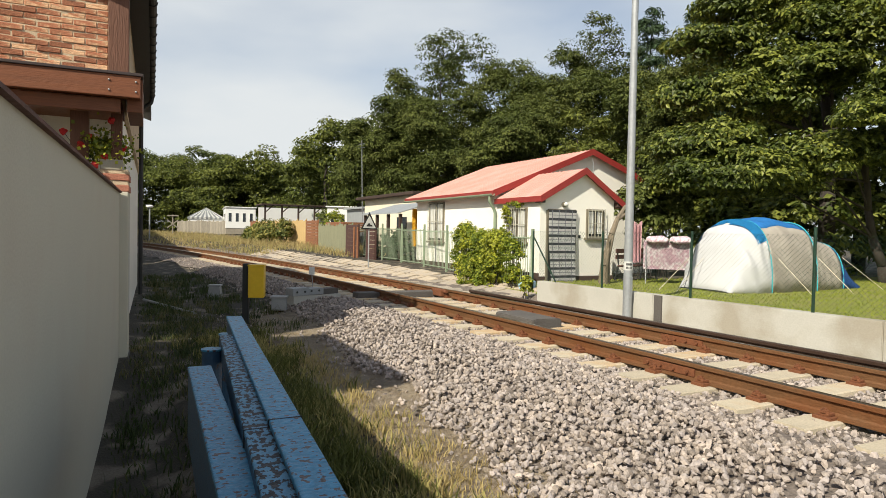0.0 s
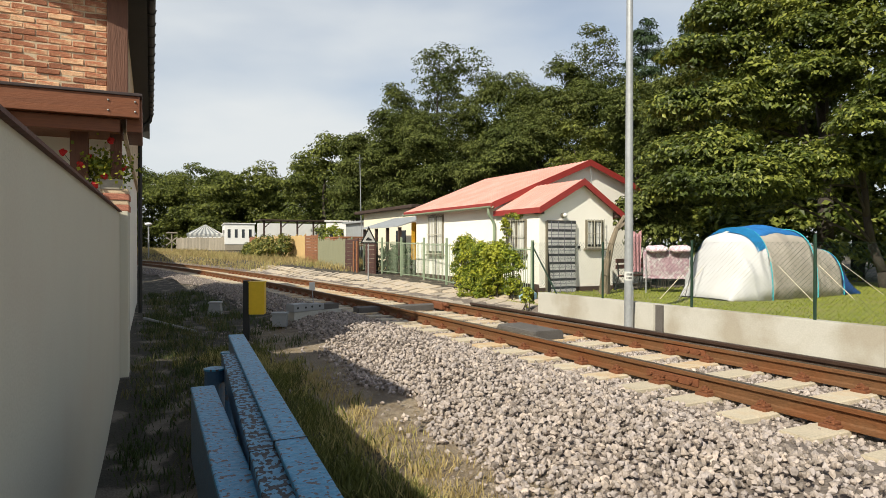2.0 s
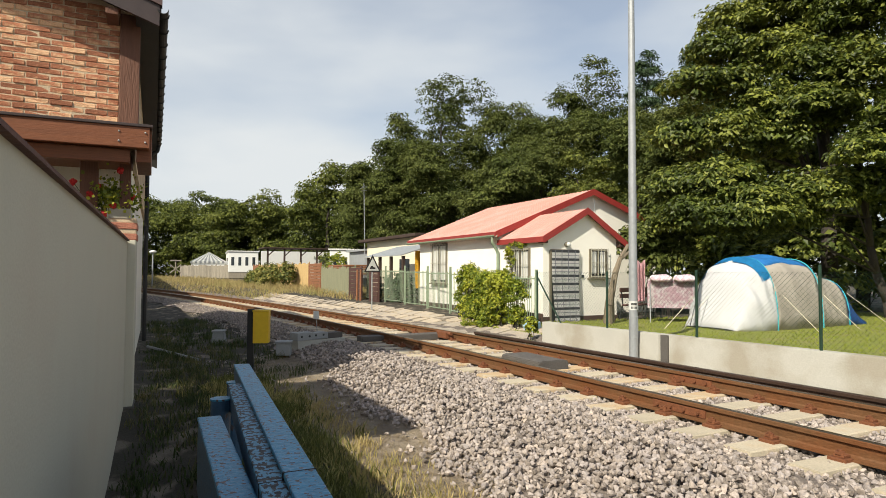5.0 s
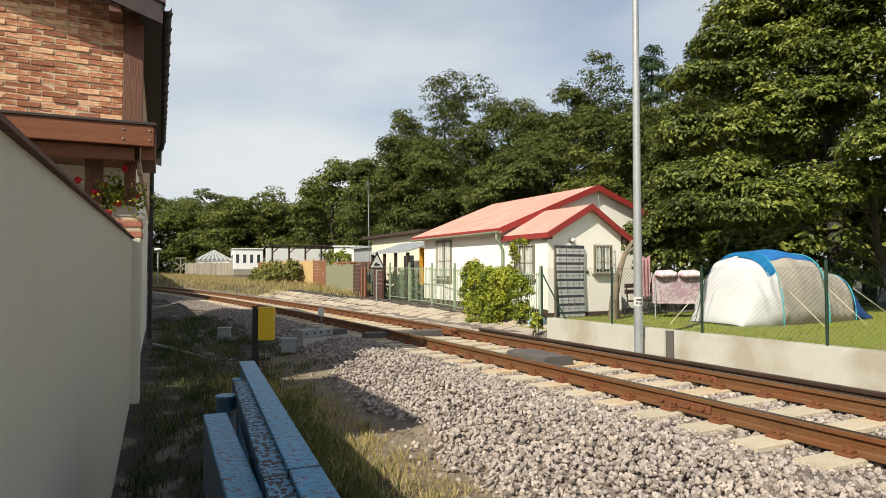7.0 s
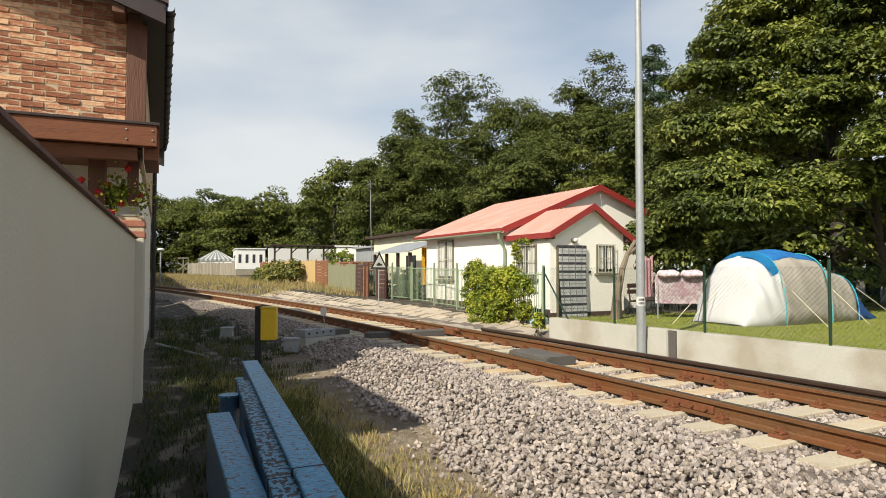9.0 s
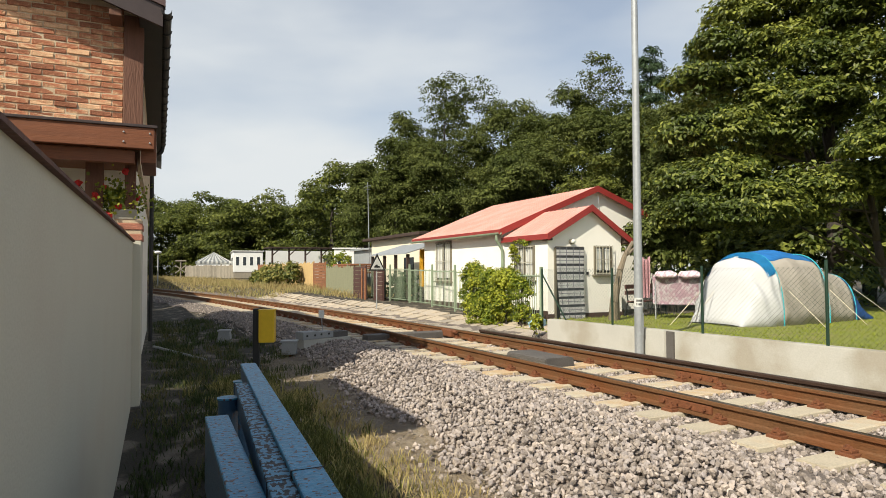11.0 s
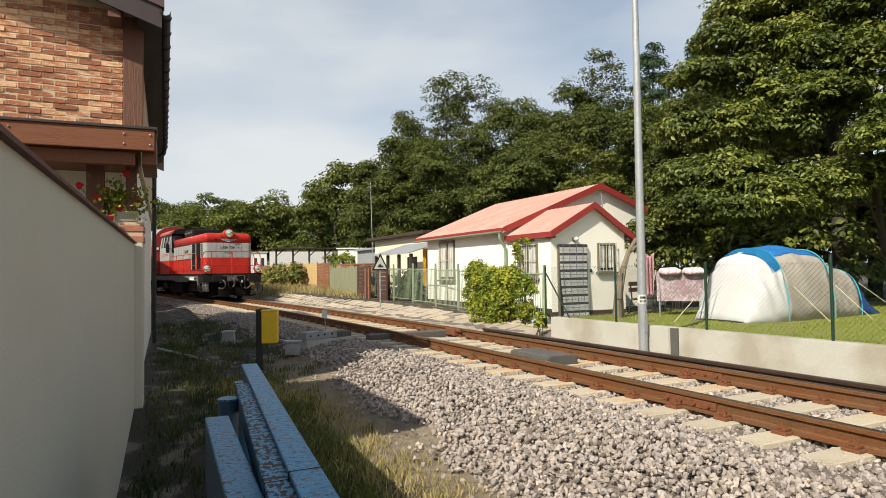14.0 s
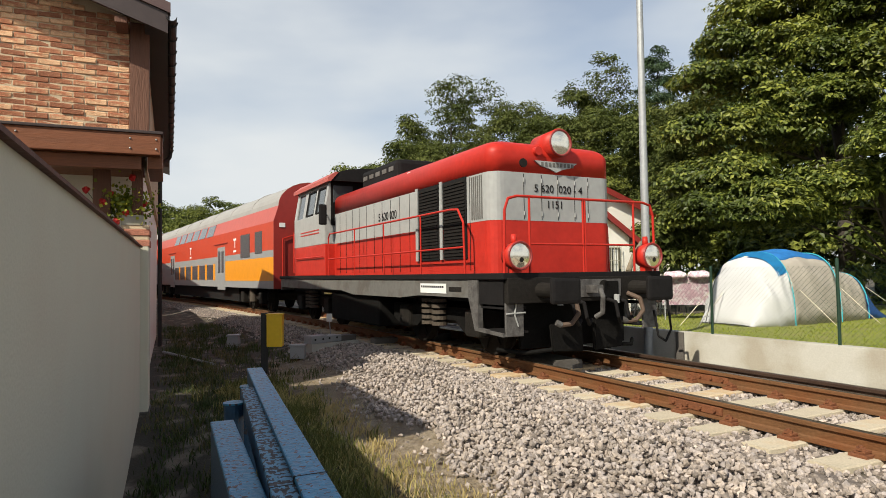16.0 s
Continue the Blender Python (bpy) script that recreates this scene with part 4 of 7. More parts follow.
def chain_fence():
    f = thing("chain_link_fence", "green chain-link fence on thin steel posts along the concrete wall", "fence")
    ys = [11.73, 9.6, 7.56, 5.54, 3.5, 1.5]
    tops = [1.36, 1.36, 1.38, 1.45, 1.45, 1.45]
    for y, t in zip(ys, tops):
        part("post", rod(B(), (wall_x(y) + 0.1, y, 0.0), (wall_x(y) + 0.1, y, t), 0.022, seg=10), M_GREEN, f, "green steel post")
    part("brace", rod(B(), (wall_x(11.7) + 0.1, 11.7, 1.2), (wall_x(10.9) + 0.1, 10.9, 0.2), 0.016), M_GREEN, f)
    vs, fs = [], []

    def wire(a, b, r):
        k = len(vs)
        for p in (a, b):
            x, y, z = p
            vs.extend([(x - r, y, z), (x + r * 0.5, y + r * 0.8, z + r * .3), (x + r * 0.5, y - r * 0.8, z - r * .3)])
        for i in range(3):
            j = (i + 1) % 3
            fs.append((k + i, k + j, k + 3 + j, k + 3 + i))
    y, H = 1.5, 1.07
    while y < 11.73 + H:
        for s in (-1, 1):
            a, b = (y, 0.28), (y - H, 0.28 + H)
            if s < 0:
                a, b = (y, 0.28 + H), (y - H, 0.28)
            pts = []
            for (yy, zz), (y2, z2) in (((a[0], a[1]), (b[0], b[1])),):
                # cut to the fence's ends
                for lo, hi in ((1.5, 11.73),):
                    t0 = max(0, (yy - hi) / (yy - y2)) if yy > hi else 0
                    t1 = min(1, (yy - lo) / (yy - y2)) if y2 < lo else 1
                    pts = [(yy + (y2 - yy) * t, zz + (z2 - zz) * t) for t in (t0, t1)]
            p = [(wall_x(q[0]) + 0.075, q[0], q[1]) for q in pts]
            if abs(p[0][1] - p[1][1]) > 0.01:
                wire(p[0], p[1], 0.0021)
        y += 0.075
    for z in (0.3, 0.82, 1.34):
        for k in range(11):
            a = 1.5 + 0.93 * k
            wire((wall_x(a) + 0.07, a, z), (wall_x(a + 0.93) + 0.07, a + 0.93, z - 0.004), 0.0022)
    part("wire_mesh", raw("wire_mesh", vs, fs, M_GREEN), None, f, "green diamond wire mesh")


chain_fence()


def street_lamp():
    p = thing("street_lamp", "tall galvanised tapering lamp post beside the track", "lamp post")
    x, y = 8.22, 8.72
    bm = B()
    rod(bm, (x, y, -0.5), (x, y, 1.0), 0.082, 0.078, 20)
    rod(bm, (x, y, 1.0), (x, y, 9.2), 0.078, 0.044, 20)
    part("pole", bm, M_GALV, p)
    part("door_cover", box(B(), x - 0.035, x + 0.035, y - 0.088, y - 0.07, 0.15, 0.55, 0.008), M_GALV, p)
    for z, h in ((0.74, 0.16),):
        bm = B()
        bmesh.ops.create_cone(bm, segments=20, radius1=0.0825, radius2=0.0815, depth=h, matrix=Matrix.Translation((x, y, z)))
        pl = part("number_plate", bm, M_LACE, p, "white sticker with dark marks")
        for k, dz in ((0, 0.03), (1, -0.035)):
            bm = B()
            for a in np.linspace(math.radians(205), math.radians(265), 6 - k):
                box(bm, -0.006, 0.006, -0.0025, 0.0025, -0.02, 0.02, 0, Matrix.Translation((x + 0.084 * math.cos(a), y + 0.084 * math.sin(a), z + dz)) @ Matrix.Rotation(a + math.pi / 2, 4, "Z"))
            if h > 0.12:
                part("plate_marks", bm, M_BLACK, pl)
            else:
                bm.free()
    bm = B()
    pipe(bm, [(x, y, 9.1), (x - 0.2, y, 9.4), (x - 0.9, y, 9.5)], 0.03)
    part("arm", bm, M_GALV, p)
    part("lamp_head", box(B(), x - 1.4, x - 0.85, y - 0.1, y + 0.1, 9.46, 9.56, 0.03), M_GALV, p)


street_lamp()


# ---- tent ----
M_TENTW = material("off_white_tent_cloth", (0.52, 0.52, 0.52), 0.85, vary=0.08, grain=5, blotch=1.6, bump=0.35)
M_TENTB = material("beige_tent_cloth", (0.37, 0.335, 0.285), 0.85, vary=0.14, grain=4, blotch=2, bump=0.6)
M_TENTBLUE = material("bright_blue_tent_cloth", (0.025, 0.27, 0.56), 0.6, vary=0.12, grain=8, blotch=2, bump=0.2)
M_TENTROOF = material("blue_tent_roof_cloth", (0.018, 0.15, 0.42), 0.65, vary=0.2, grain=8, blotch=3, bump=0.3)
M_TENTDARK = material("dark_blue_tent_cloth", (0.01, 0.06, 0.22), 0.75, vary=0.15, grain=8, bump=0.2)
M_TURQ = material("turquoise_piping", (0.04, 0.38, 0.45), 0.6)
M_CORD = material("guy_rope", (0.62, 0.56, 0.44), 0.9)


def tent():
    t = thing("tunnel_tent", "white and beige tunnel tent with a bright blue top", "tent", at=Matrix.Translation((12.15, 10.62, -0.02)) @ Matrix.Rotation(radians(2), 4, "Z"))
    # hoops: place along the tent, half width, height
    hoops = [(0.0, 0.5, 0.1, -0.55), (0.62, 0.98, 1.42, -0.25), (1.3, 1.02, 1.74, 0.0), (2.1, 1.03, 1.83, 0.0), (3.1, 1.0, 1.72, 0.0), (3.7, 0.94, 1.40, 0.0), (4.4, 0.9, 1.22, 0.0), (5.35, 0.85, 0.2, 0.0)]

    def ring(x, w, h, shift, n=28):
        out = []
        for k in range(n + 1):
            a = math.pi * k / n
            c, s = math.cos(a), math.sin(a)
            e = 0.72
            out.append(Vector((x, -w * math.copysign(abs(c) ** e, c) + shift * 0, h * abs(s) ** e)))
        return out

    def cloth(rings, k0, k1, mat, name, label):
        bm = B()
        g = []
        steps = 7
        for (x0, w0, h0, s0), (x1, w1, h1, s1) in zip(rings, rings[1:]):
            for q in range(steps):
                u = q / steps
                sag = 0.012 * math.sin(math.pi * u)
                r = ring(x0 + (x1 - x0) * u, w0 + (w1 - w0) * u - sag * 0.6, h0 + (h1 - h0) * u - sag, 0)
                g.append([bm.verts.new(p + Vector((0.02 * math.sin(p.y * 11 + p.z * 3), 0.024 * math.sin(p.z * 9 + p.x * 6) + 0.02 * math.sin(p.x * 19 + p.z * 4), 0.012 * math.sin(p.y * 8 + p.x * 7)))) for p in r[k0:k1 + 1]])
        g.append([bm.verts.new(p) for p in ring(*rings[-1][:3], 0)[k0:k1 + 1]])
        for a, b in zip(g, g[1:]):
            for i in range(len(a) - 1):
                bm.faces.new((a[i], a[i + 1], b[i + 1], b[i]))
        bmesh.ops.recalc_face_normals(bm, faces=list(bm.faces))
        bmesh.ops.solidify(bm, geom=list(bm.faces), thickness=0.008)
        return part(name, bm, mat, t, label, True)
    front = [(0.20, 0.72, 0.05, 0), (0.72, 0.90, 1.25, 0), (1.04, 0.98, 1.62, 0), hoops[2]]
    cloth(front, 0, 28, M_TENTW, "front_panel", "off-white front panel")
    cloth(hoops[2:5], 0, 9, M_TENTB, "side_panel", "wrinkled beige side panel")
    cloth(hoops[2:5], 19, 28, M_TENTB, "side_panel", "wrinkled beige side panel")
    cloth(hoops[2:5], 9, 19, M_TENTROOF, "roof_panel", "blue roof panel")
    cloth(hoops[4:7], 0, 11, M_TENTB, "sleeping_side", "beige sleeping cabin side")
    cloth(hoops[4:7], 17, 28, M_TENTB, "sleeping_side", "beige sleeping cabin side")
    cloth(hoops[4:7], 11, 17, M_TENTDARK, "sleeping_roof", "dark blue cabin roof")
    cloth(hoops[6:8], 0, 28, M_TENTDARK, "rear_panel", "dark blue rear panel")
    # bright blue cap over the white front
    bm = B()
    g = []
    for u in np.linspace(0.60, 1.02, 6):
        a, b = hoops[1], hoops[2]
        r = ring(a[0] + (b[0] - a[0]) * u - 0.01, (a[1] + (b[1] - a[1]) * u) * 1.01, (a[2] + (b[2] - a[2]) * u) * 1.012, 0)
        g.append([bm.verts.new(p) for p in r[6:23]])
    for a, b in zip(g, g[1:]):
        for i in range(len(a) - 1):
            bm.faces.new((a[i], a[i + 1], b[i + 1], b[i]))
    bmesh.ops.solidify(bm, geom=list(bm.faces), thickness=0.008)
    part("front_cap", bm, M_TENTBLUE, t, "bright blue front cap", True)
    for x, w, h, s in (hoops[2], hoops[4], hoops[6]):
        bm = B()
        pipe(bm, [p * 1.008 for p in ring(x, w, h, 0)], 0.015, 6)
        part("pole_sleeve", bm, M_TURQ, t, "turquoise pole sleeve")
    for a, b in (((1.3, -1.16, 0.85), (1.75, -1.75, 0.0)), ((2.9, -1.14, 0.85), (3.3, -1.8, 0.0)), ((0.45, 0.6, 0.8), (-0.75, 0.5, 0.0)), ((0.45, 0.2, 0.8), (-0.85, -0.1, 0.0)), ((4.35, -0.9, 0.85), (5.6, -1.3, 0.0))):
        part("guy_line", rod(B(), a, b, 0.009, seg=5), M_CORD, t, "pale guy rope")
    bm = B()
    pipe(bm, [ring(*r[:3], 0)[20] + Vector((-0.02, 0, 0.01)) for r in front[:3]], 0.009, 5)
    part("zip_line", bm, M_BLACK, t, "dark zip")
    bm = B()
    pipe(bm, [p + Vector((-0.02, 0, 0.02)) for p in ring(*front[0][:3], 0)], 0.012, 5)
    part("hem", bm, M_BLACK, t, "dark hem")
    bm = B()
    box(bm, 1.02, 1.08, -0.05, 0.05, 1.625, 1.66, 0.008)
    part("tent_mark", bm, M_LACE, t, "small white mark")


tent()


# ---- yard clutter: bench with bedding, towel, dead wood ----
M_BEDDING = material("pink_floral_cloth", (0.62, 0.42, 0.48), 0.95, vary=0.25, grain=28, blotch=12, bump=0.2, second=(0.70, 0.66, 0.66), amount=0.9, edge=(0.45, 0.58))
M_PINK = material("pink_towel", (0.62, 0.36, 0.38), 0.95, vary=0.15)
M_BENCH = material("dark_red_bench_wood", (0.13, 0.06, 0.05), 0.7, vary=0.3, grain=20, stretch=(1, 6, 6))
M_DEAD = material("grey_dead_wood", (0.20, 0.16, 0.11), 0.9, vary=0.35, grain=25, blotch=6, bump=0.6, stretch=(4, 4, 0.8))


def yard_things():
    b = thing("garden_bench", "dark red wooden garden bench on the lawn", "bench", at=pose(13.35, 14.05, 0, 0, 0, 20))
    for k in range(3):
        part("seat_slat", box(B(), -0.9, 0.9, -0.42 + 0.14 * k, -0.30 + 0.14 * k, 0.42, 0.45, 0.006), M_BENCH, b)
    for k in range(2):
        part("back_slat", box(B(), -0.9, 0.9, 0.02, 0.05, 0.62 + 0.17 * k, 0.74 + 0.17 * k, 0.006), M_BENCH, b)
    for x in (-0.8, 0.8):
        bm = B()
        pipe(bm, [(x, -0.4, 0), (x, -0.35, 0.42), (x, 0.0, 0.42), (x, 0.05, 0.9)], 0.022, 8)
        pipe(bm, [(x, 0.12, 0), (x, 0.0, 0.42)], 0.022, 8)
        part("leg_frame", bm, M_BLACK, b, "black steel leg frame")
    d = thing("drying_rack", "clothes rack spread with pink floral bedding", "clothes rack", at=pose(13.1, 12.45, 0, 0, 0, -44))
    for x in (-0.55, 0.55):
        bm = B()
        pipe(bm, [(x, -0.3, 0), (x, 0, 1.15), (x, 0.3, 0)], 0.014, 8)
        part("rack_leg", bm, M_GALV, d)
    part("rack_bar", rod(B(), (-0.6, 0, 1.15), (0.6, 0, 1.15), 0.014), M_GALV, d)

    def drape(x0, x1, front, back, wave, name, label):
        bm = B()
        g = []
        n = 26
        for i in range(n + 1):
            u = i / n
            x = x0 + (x1 - x0) * u
            col = []
            for k in range(-8, 9):
                v = k / 8
                drop = (front if v < 0 else back) * abs(v) ** 1.0
                y = math.copysign(0.035 + 0.02 * abs(v) + 0.025 * math.sin(u * wave + v * 2) * abs(v), v) if k else 0
                col.append(bm.verts.new((x, y, 1.18 - drop)))
            g.append(col)
        for a, c in zip(g, g[1:]):
            for i in range(16):
                bm.faces.new((a[i], a[i + 1], c[i + 1], c[i]))
        bmesh.ops.solidify(bm, geom=list(bm.faces), thickness=0.02)
        ob = tagged(part(name, bm, M_BEDDING, None, "", True), label, "bedding")
        ob.matrix_basis = d.matrix_basis
        return ob
    drape(-0.62, 0.62, 0.78, 0.6, 21, "duvet_cover", "pink and white floral duvet cover hung over a rack")
    for x in (-0.28, 0.32):
        bm = B()
        bmesh.ops.create_uvsphere(bm, u_segments=20, v_segments=12, radius=1)
        for v in bm.verts:
            c = v.co
            f = 1 - 0.25 * (abs(c.x) ** 3 + abs(c.y) ** 3)
            v.co = Vector((math.copysign(abs(c.x) ** 0.6, c.x) * 0.29, math.copysign(abs(c.y) ** 0.7, c.y) * 0.16, c.z * 0.09 * f + 0.01 * math.sin(c.x * 7)))
        o = tagged(part("pillow", bm, M_BEDDING, None, "", True), "pink floral pillow airing on top of the bedding", "pillow", "airing pillows")
        o.matrix_basis = d.matrix_basis @ pose(x, -0.1, 1.2, 18, 0, random.uniform(-5, 5))
    bm = B()
    g = []
    for i in range(15):
        u = i / 14
        g.append([bm.verts.new((12.62 + 0.3 * u, 13.25 + 0.03 * math.sin(u * 15 + z), z)) for z in (0.55, 1.0, 1.5, 1.72 - 0.1 * math.sin(u * 3.1))])
    for a, c in zip(g, g[1:]):
        for i in range(3):
            bm.faces.new((a[i], a[i + 1], c[i + 1], c[i]))
    bmesh.ops.solidify(bm, geom=list(bm.faces), thickness=0.01)
    tagged(part("towel", bm, M_PINK, None, "", True), "pink towel hanging from a dead branch", "towel")
    # old tree stump with broken limbs
    s = thing("dead_tree", "dry grey dead tree stump with broken limbs", "tree stump", at=pose(-0.66, 0.32, 0))

    def limb(pts, r0, r1, name):
        bm = B()
        n = len(pts)
        for k in range(n - 1):
            rod(bm, pts[k], pts[k + 1], r0 + (r1 - r0) * k / (n - 1), r0 + (r1 - r0) * (k + 1) / (n - 1), 9)
        for v in bm.verts:
            v.co += Vector((random.uniform(-.012, .012), random.uniform(-.012, .012), random.uniform(-.012, .012)))
        part(name, bm, M_DEAD, s)
    limb([(12.05, 12.6, -0.25), (12.1, 12.65, 0.7), (12.3, 12.7, 1.3), (12.55, 12.75, 1.75), (13.0, 12.95, 2.1)], 0.12, 0.035, "trunk")
    limb([(12.55, 12.75, 1.7), (12.95, 12.8, 1.95), (13.25, 12.9, 2.25)], 0.045, 0.02, "limb")
    limb([(11.9, 12.55, -0.25), (11.9, 12.5, 0.5), (12.0, 12.5, 0.95)], 0.14, 0.06, "limb")
    limb([(12.1, 12.6, 0.8), (12.08, 12.55, 1.3)], 0.03, 0.012, "limb")
    bm = B()
    for k in range(7):
        a = k * 0.9
        pipe(bm, [(13.62 + 0.13 * math.cos(a + j * 0.5) * (1 - 0.1 * j), 16.42, 1.95 + 0.16 * math.sin(a + j * 0.5) - 0.03 * k) for j in range(5)], 0.018, 5)
    tagged(part("wicker_wreath", bm, M_DEAD), "wicker wreath hung on the cottage wall", "wreath")


yard_things()


# ---- track-side devices ----
def devices():
    b = thing("yellow_signal_box", "yellow metal box on a black steel post", "signal box", at=pose(2.05, 11.6, 0, 0, 0, -20))
    part("post", box(B(), -0.11, 0.0, -0.05, 0.05, -0.5, 0.66, 0.008), M_BLACK, b, "black steel post")
    part("box_body", box(B(), 0.0, 0.27, -0.12, 0.1, 0.06, 0.62, 0.012), M_YELLOW, b)
    part("box_lid", box(B(), -0.01, 0.28, -0.13, 0.11, 0.62, 0.645, 0.006), M_YELLOW, b)
    c = thing("cable_trough", "grey concrete cable trough with steel lids leading to the rails", "cable trough", at=pose(3.1, 12.7, 0.07, 0, 0, 24) @ pose(-3.22, -12.85, 0))
    for k, (xa, xb) in enumerate(((3.22, 3.62), (3.625, 4.05), (4.055, 4.5))):
        part("lid", box(B(), xa, xb, 12.85 + 0.05 * k, 13.1 + 0.05 * k, -0.14 + (-0.05 if k == 2 else 0), 0.02 - 0.03 * k, 0.008), M_GREYBOX if k < 2 else M_DARKCONC, c, "grey steel lid")
        for s in (0.1, 0.3):
            if k < 2:
                part("hole", rod(B(), (xa + s, 12.84 + 0.05 * k, -0.06), (xa + s, 12.86 + 0.05 * k, -0.06), 0.022, seg=12), M_BLACK, c)
    bm = B()
    prism(bm, [(3.25, -0.5), (3.5, -0.5), (4.5, -0.22), (4.5, -0.16), (3.25, -0.14)], 12.87, 13.1)
    part("headwall", bm, M_CONC, c, "pale concrete head wall")
    j = thing("junction_box", "small grey cable junction box on a bracket", "junction box", at=pose(2.82, 12.62, -0.06, 0, 0, -22))
    part("body", box(B(), -0.15, 0.13, -0.1, 0.1, -0.26, -0.02, 0.012), M_GREYBOX, j)
    part("lid", box(B(), -0.17, 0.15, -0.12, 0.12, -0.02, 0.02, 0.008), M_GREYBOX, j)
    part("bracket", box(B(), -0.03, 0.03, -0.04, 0.04, -0.5, -0.26, 0.005), M_CLIP, j)
    w = thing("cable_pillar", "short pale grey cable pillar in the shaded grass", "cable pillar", at=pose(2.05, 16.3, -0.44, 0, 0, -18))
    bm = B()
    prism(bm, [(-0.17, 0), (0.17, 0), (0.12, 0.3), (-0.12, 0.3)], -0.13, 0.13)
    part("body", bm, M_GREYBOX, w)
    part("cap", box(B(), -0.15, 0.15, -0.15, 0.15, 0.3, 0.34, 0.01), M_GREYBOX, w)
    m = thing("marker_post", "thin steel marker stake with a small white plate", "marker post")
    part("stake", rod(B(), (3.72, 13.35, -0.45), (3.62, 13.25, 0.38), 0.01), M_GALV, m)
    part("plate", box(B(), 3.56, 3.68, 13.235, 13.245, 0.33, 0.5, 0.002), M_LACE, m, "small white plate")
    # triangular track sign
    s = thing("track_sign", "white triangular trackside sign on a steel pole", "sign", at=pose(8.05, 21.9, -0.22, 0, 0, 12))
    part("pole", rod(B(), (0, 0, -0.2), (0, 0, 2.0), 0.024, seg=10), M_GALV, s)
    for k, (h, mat, y) in enumerate(((0.37, M_BLACK, -0.03), (0.28, M_LACE, -0.035))):
        bm = B()
        prism(bm, [(-h * 0.98, 1.56 + (0.05 if k else 0)), (h * 0.98, 1.56 + (0.05 if k else 0)), (0, 1.56 + h * 1.72 + (0.025 if k else 0))], y, y + 0.006)
        part("plate" if k == 0 else "plate_face", bm, mat, s, "black edged triangle" if k == 0 else "white triangle")
    bm = B()
    prism(bm, [(-0.12, 1.67), (0.12, 1.67), (0.12, 1.72), (0.035, 1.74), (0.0, 1.79), (-0.07, 1.775), (-0.085, 1.735), (-0.12, 1.73)], -0.04, -0.036)
    part("symbol", bm, M_BLACK, s, "black symbol")
    # fallen roots and a pipe on the ground
    bm = B()
    pts = [(2.55 + 0.035 * k + 0.06 * math.sin(k), 3.55 + 0.13 * k, float(ground_z(2.55, 3.55 + 0.13 * k)) + 0.03) for k in range(8)]
    rings = []
    for k, p in enumerate(pts):
        q = 0.022 - 0.002 * k
        rings.append([bm.verts.new((p[0] + q * math.cos(a), p[1], p[2] + q * math.sin(a))) for a in np.linspace(0, 2 * math.pi, 7, endpoint=False)])
    for u, w in zip(rings, rings[1:]):
        for i in range(7):
            bm.faces.new((u[i], u[(i + 1) % 7], w[(i + 1) % 7], w[i]))
    bm.faces.new(rings[0])
    bm.faces.new(rings[-1])
    tagged(part("dry_branch", bm, M_DEAD), "dry brown branch lying at the ballast edge", "branch")
    bm = B()
    rod(bm, (0.45, 15.4, -0.33), (1.3, 13.2, -0.40), 0.03, seg=8)
    tagged(part("plastic_pipe", bm, M_GREYBOX), "grey pipe lying on the shaded ground", "pipe")


devices()


def flowers():
    f = thing("geranium_planter", "box of red geraniums on the garden wall pillar", "flower box", at=WALL @ Matrix.Translation((-0.08, 9.25, 1.99)))
    part("planter", box(B(), -0.14, 0.12, -0.2, 0.2, 0.0, 0.13, 0.01), M_CONC, f, "stone planter")
    v, q = [], []
    n = 1100
    c = np.random.normal(0, 1, (n, 3)) * np.array([0.16, 0.16, 0.12]) + np.array([-0.1, 0, 0.28])
    a, b = np.random.normal(size=(n, 3)), np.random.normal(size=(n, 3))
    a /= np.linalg.norm(a, axis=1)[:, None]
    b = np.cross(a, b)
    b /= np.linalg.norm(b, axis=1)[:, None]
    r = np.random.uniform(0.014, 0.03, (n, 1))
    quad = np.stack([c - a * r, c + b * r, c + a * r, c - b * r], 1).reshape(-1, 3)
    part("foliage", raw("foliage", quad, np.arange(n * 4).reshape(-1, 4), M_LEAF), None, f, "green geranium leaves")
    for x, y, z in ((-0.02, -0.15, 0.62), (-0.28, -0.1, 0.42), (-0.42, -0.1, 0.44), (-0.36, -0.15, 0.3), (-0.1, -0.18, 0.16), (-0.55, -0.1, 0.45), (0.12, -0.05, 0.3), (-0.2, -0.2, 0.05)):
        bm = B()
        bmesh.ops.create_icosphere(bm, subdivisions=2, radius=0.042, matrix=Matrix.Translation((x, y, z)))
        for v in bm.verts:
            v.co += Vector((random.uniform(-.014, .014), random.uniform(-.014, .014), random.uniform(-.014, .014)))
        part("flower_head", bm, M_PETAL, f, "red flower head")
        part("stem", rod(B(), (x * 0.6, y * 0.6, 0.12), (x, y, z), 0.004, seg=5), M_GREEN, f)


M_PETAL = material("red_petals", (0.62, 0.03, 0.03), 0.6, vary=0.25, bump=0, island=0.5, through_light=0.3)
flowers()
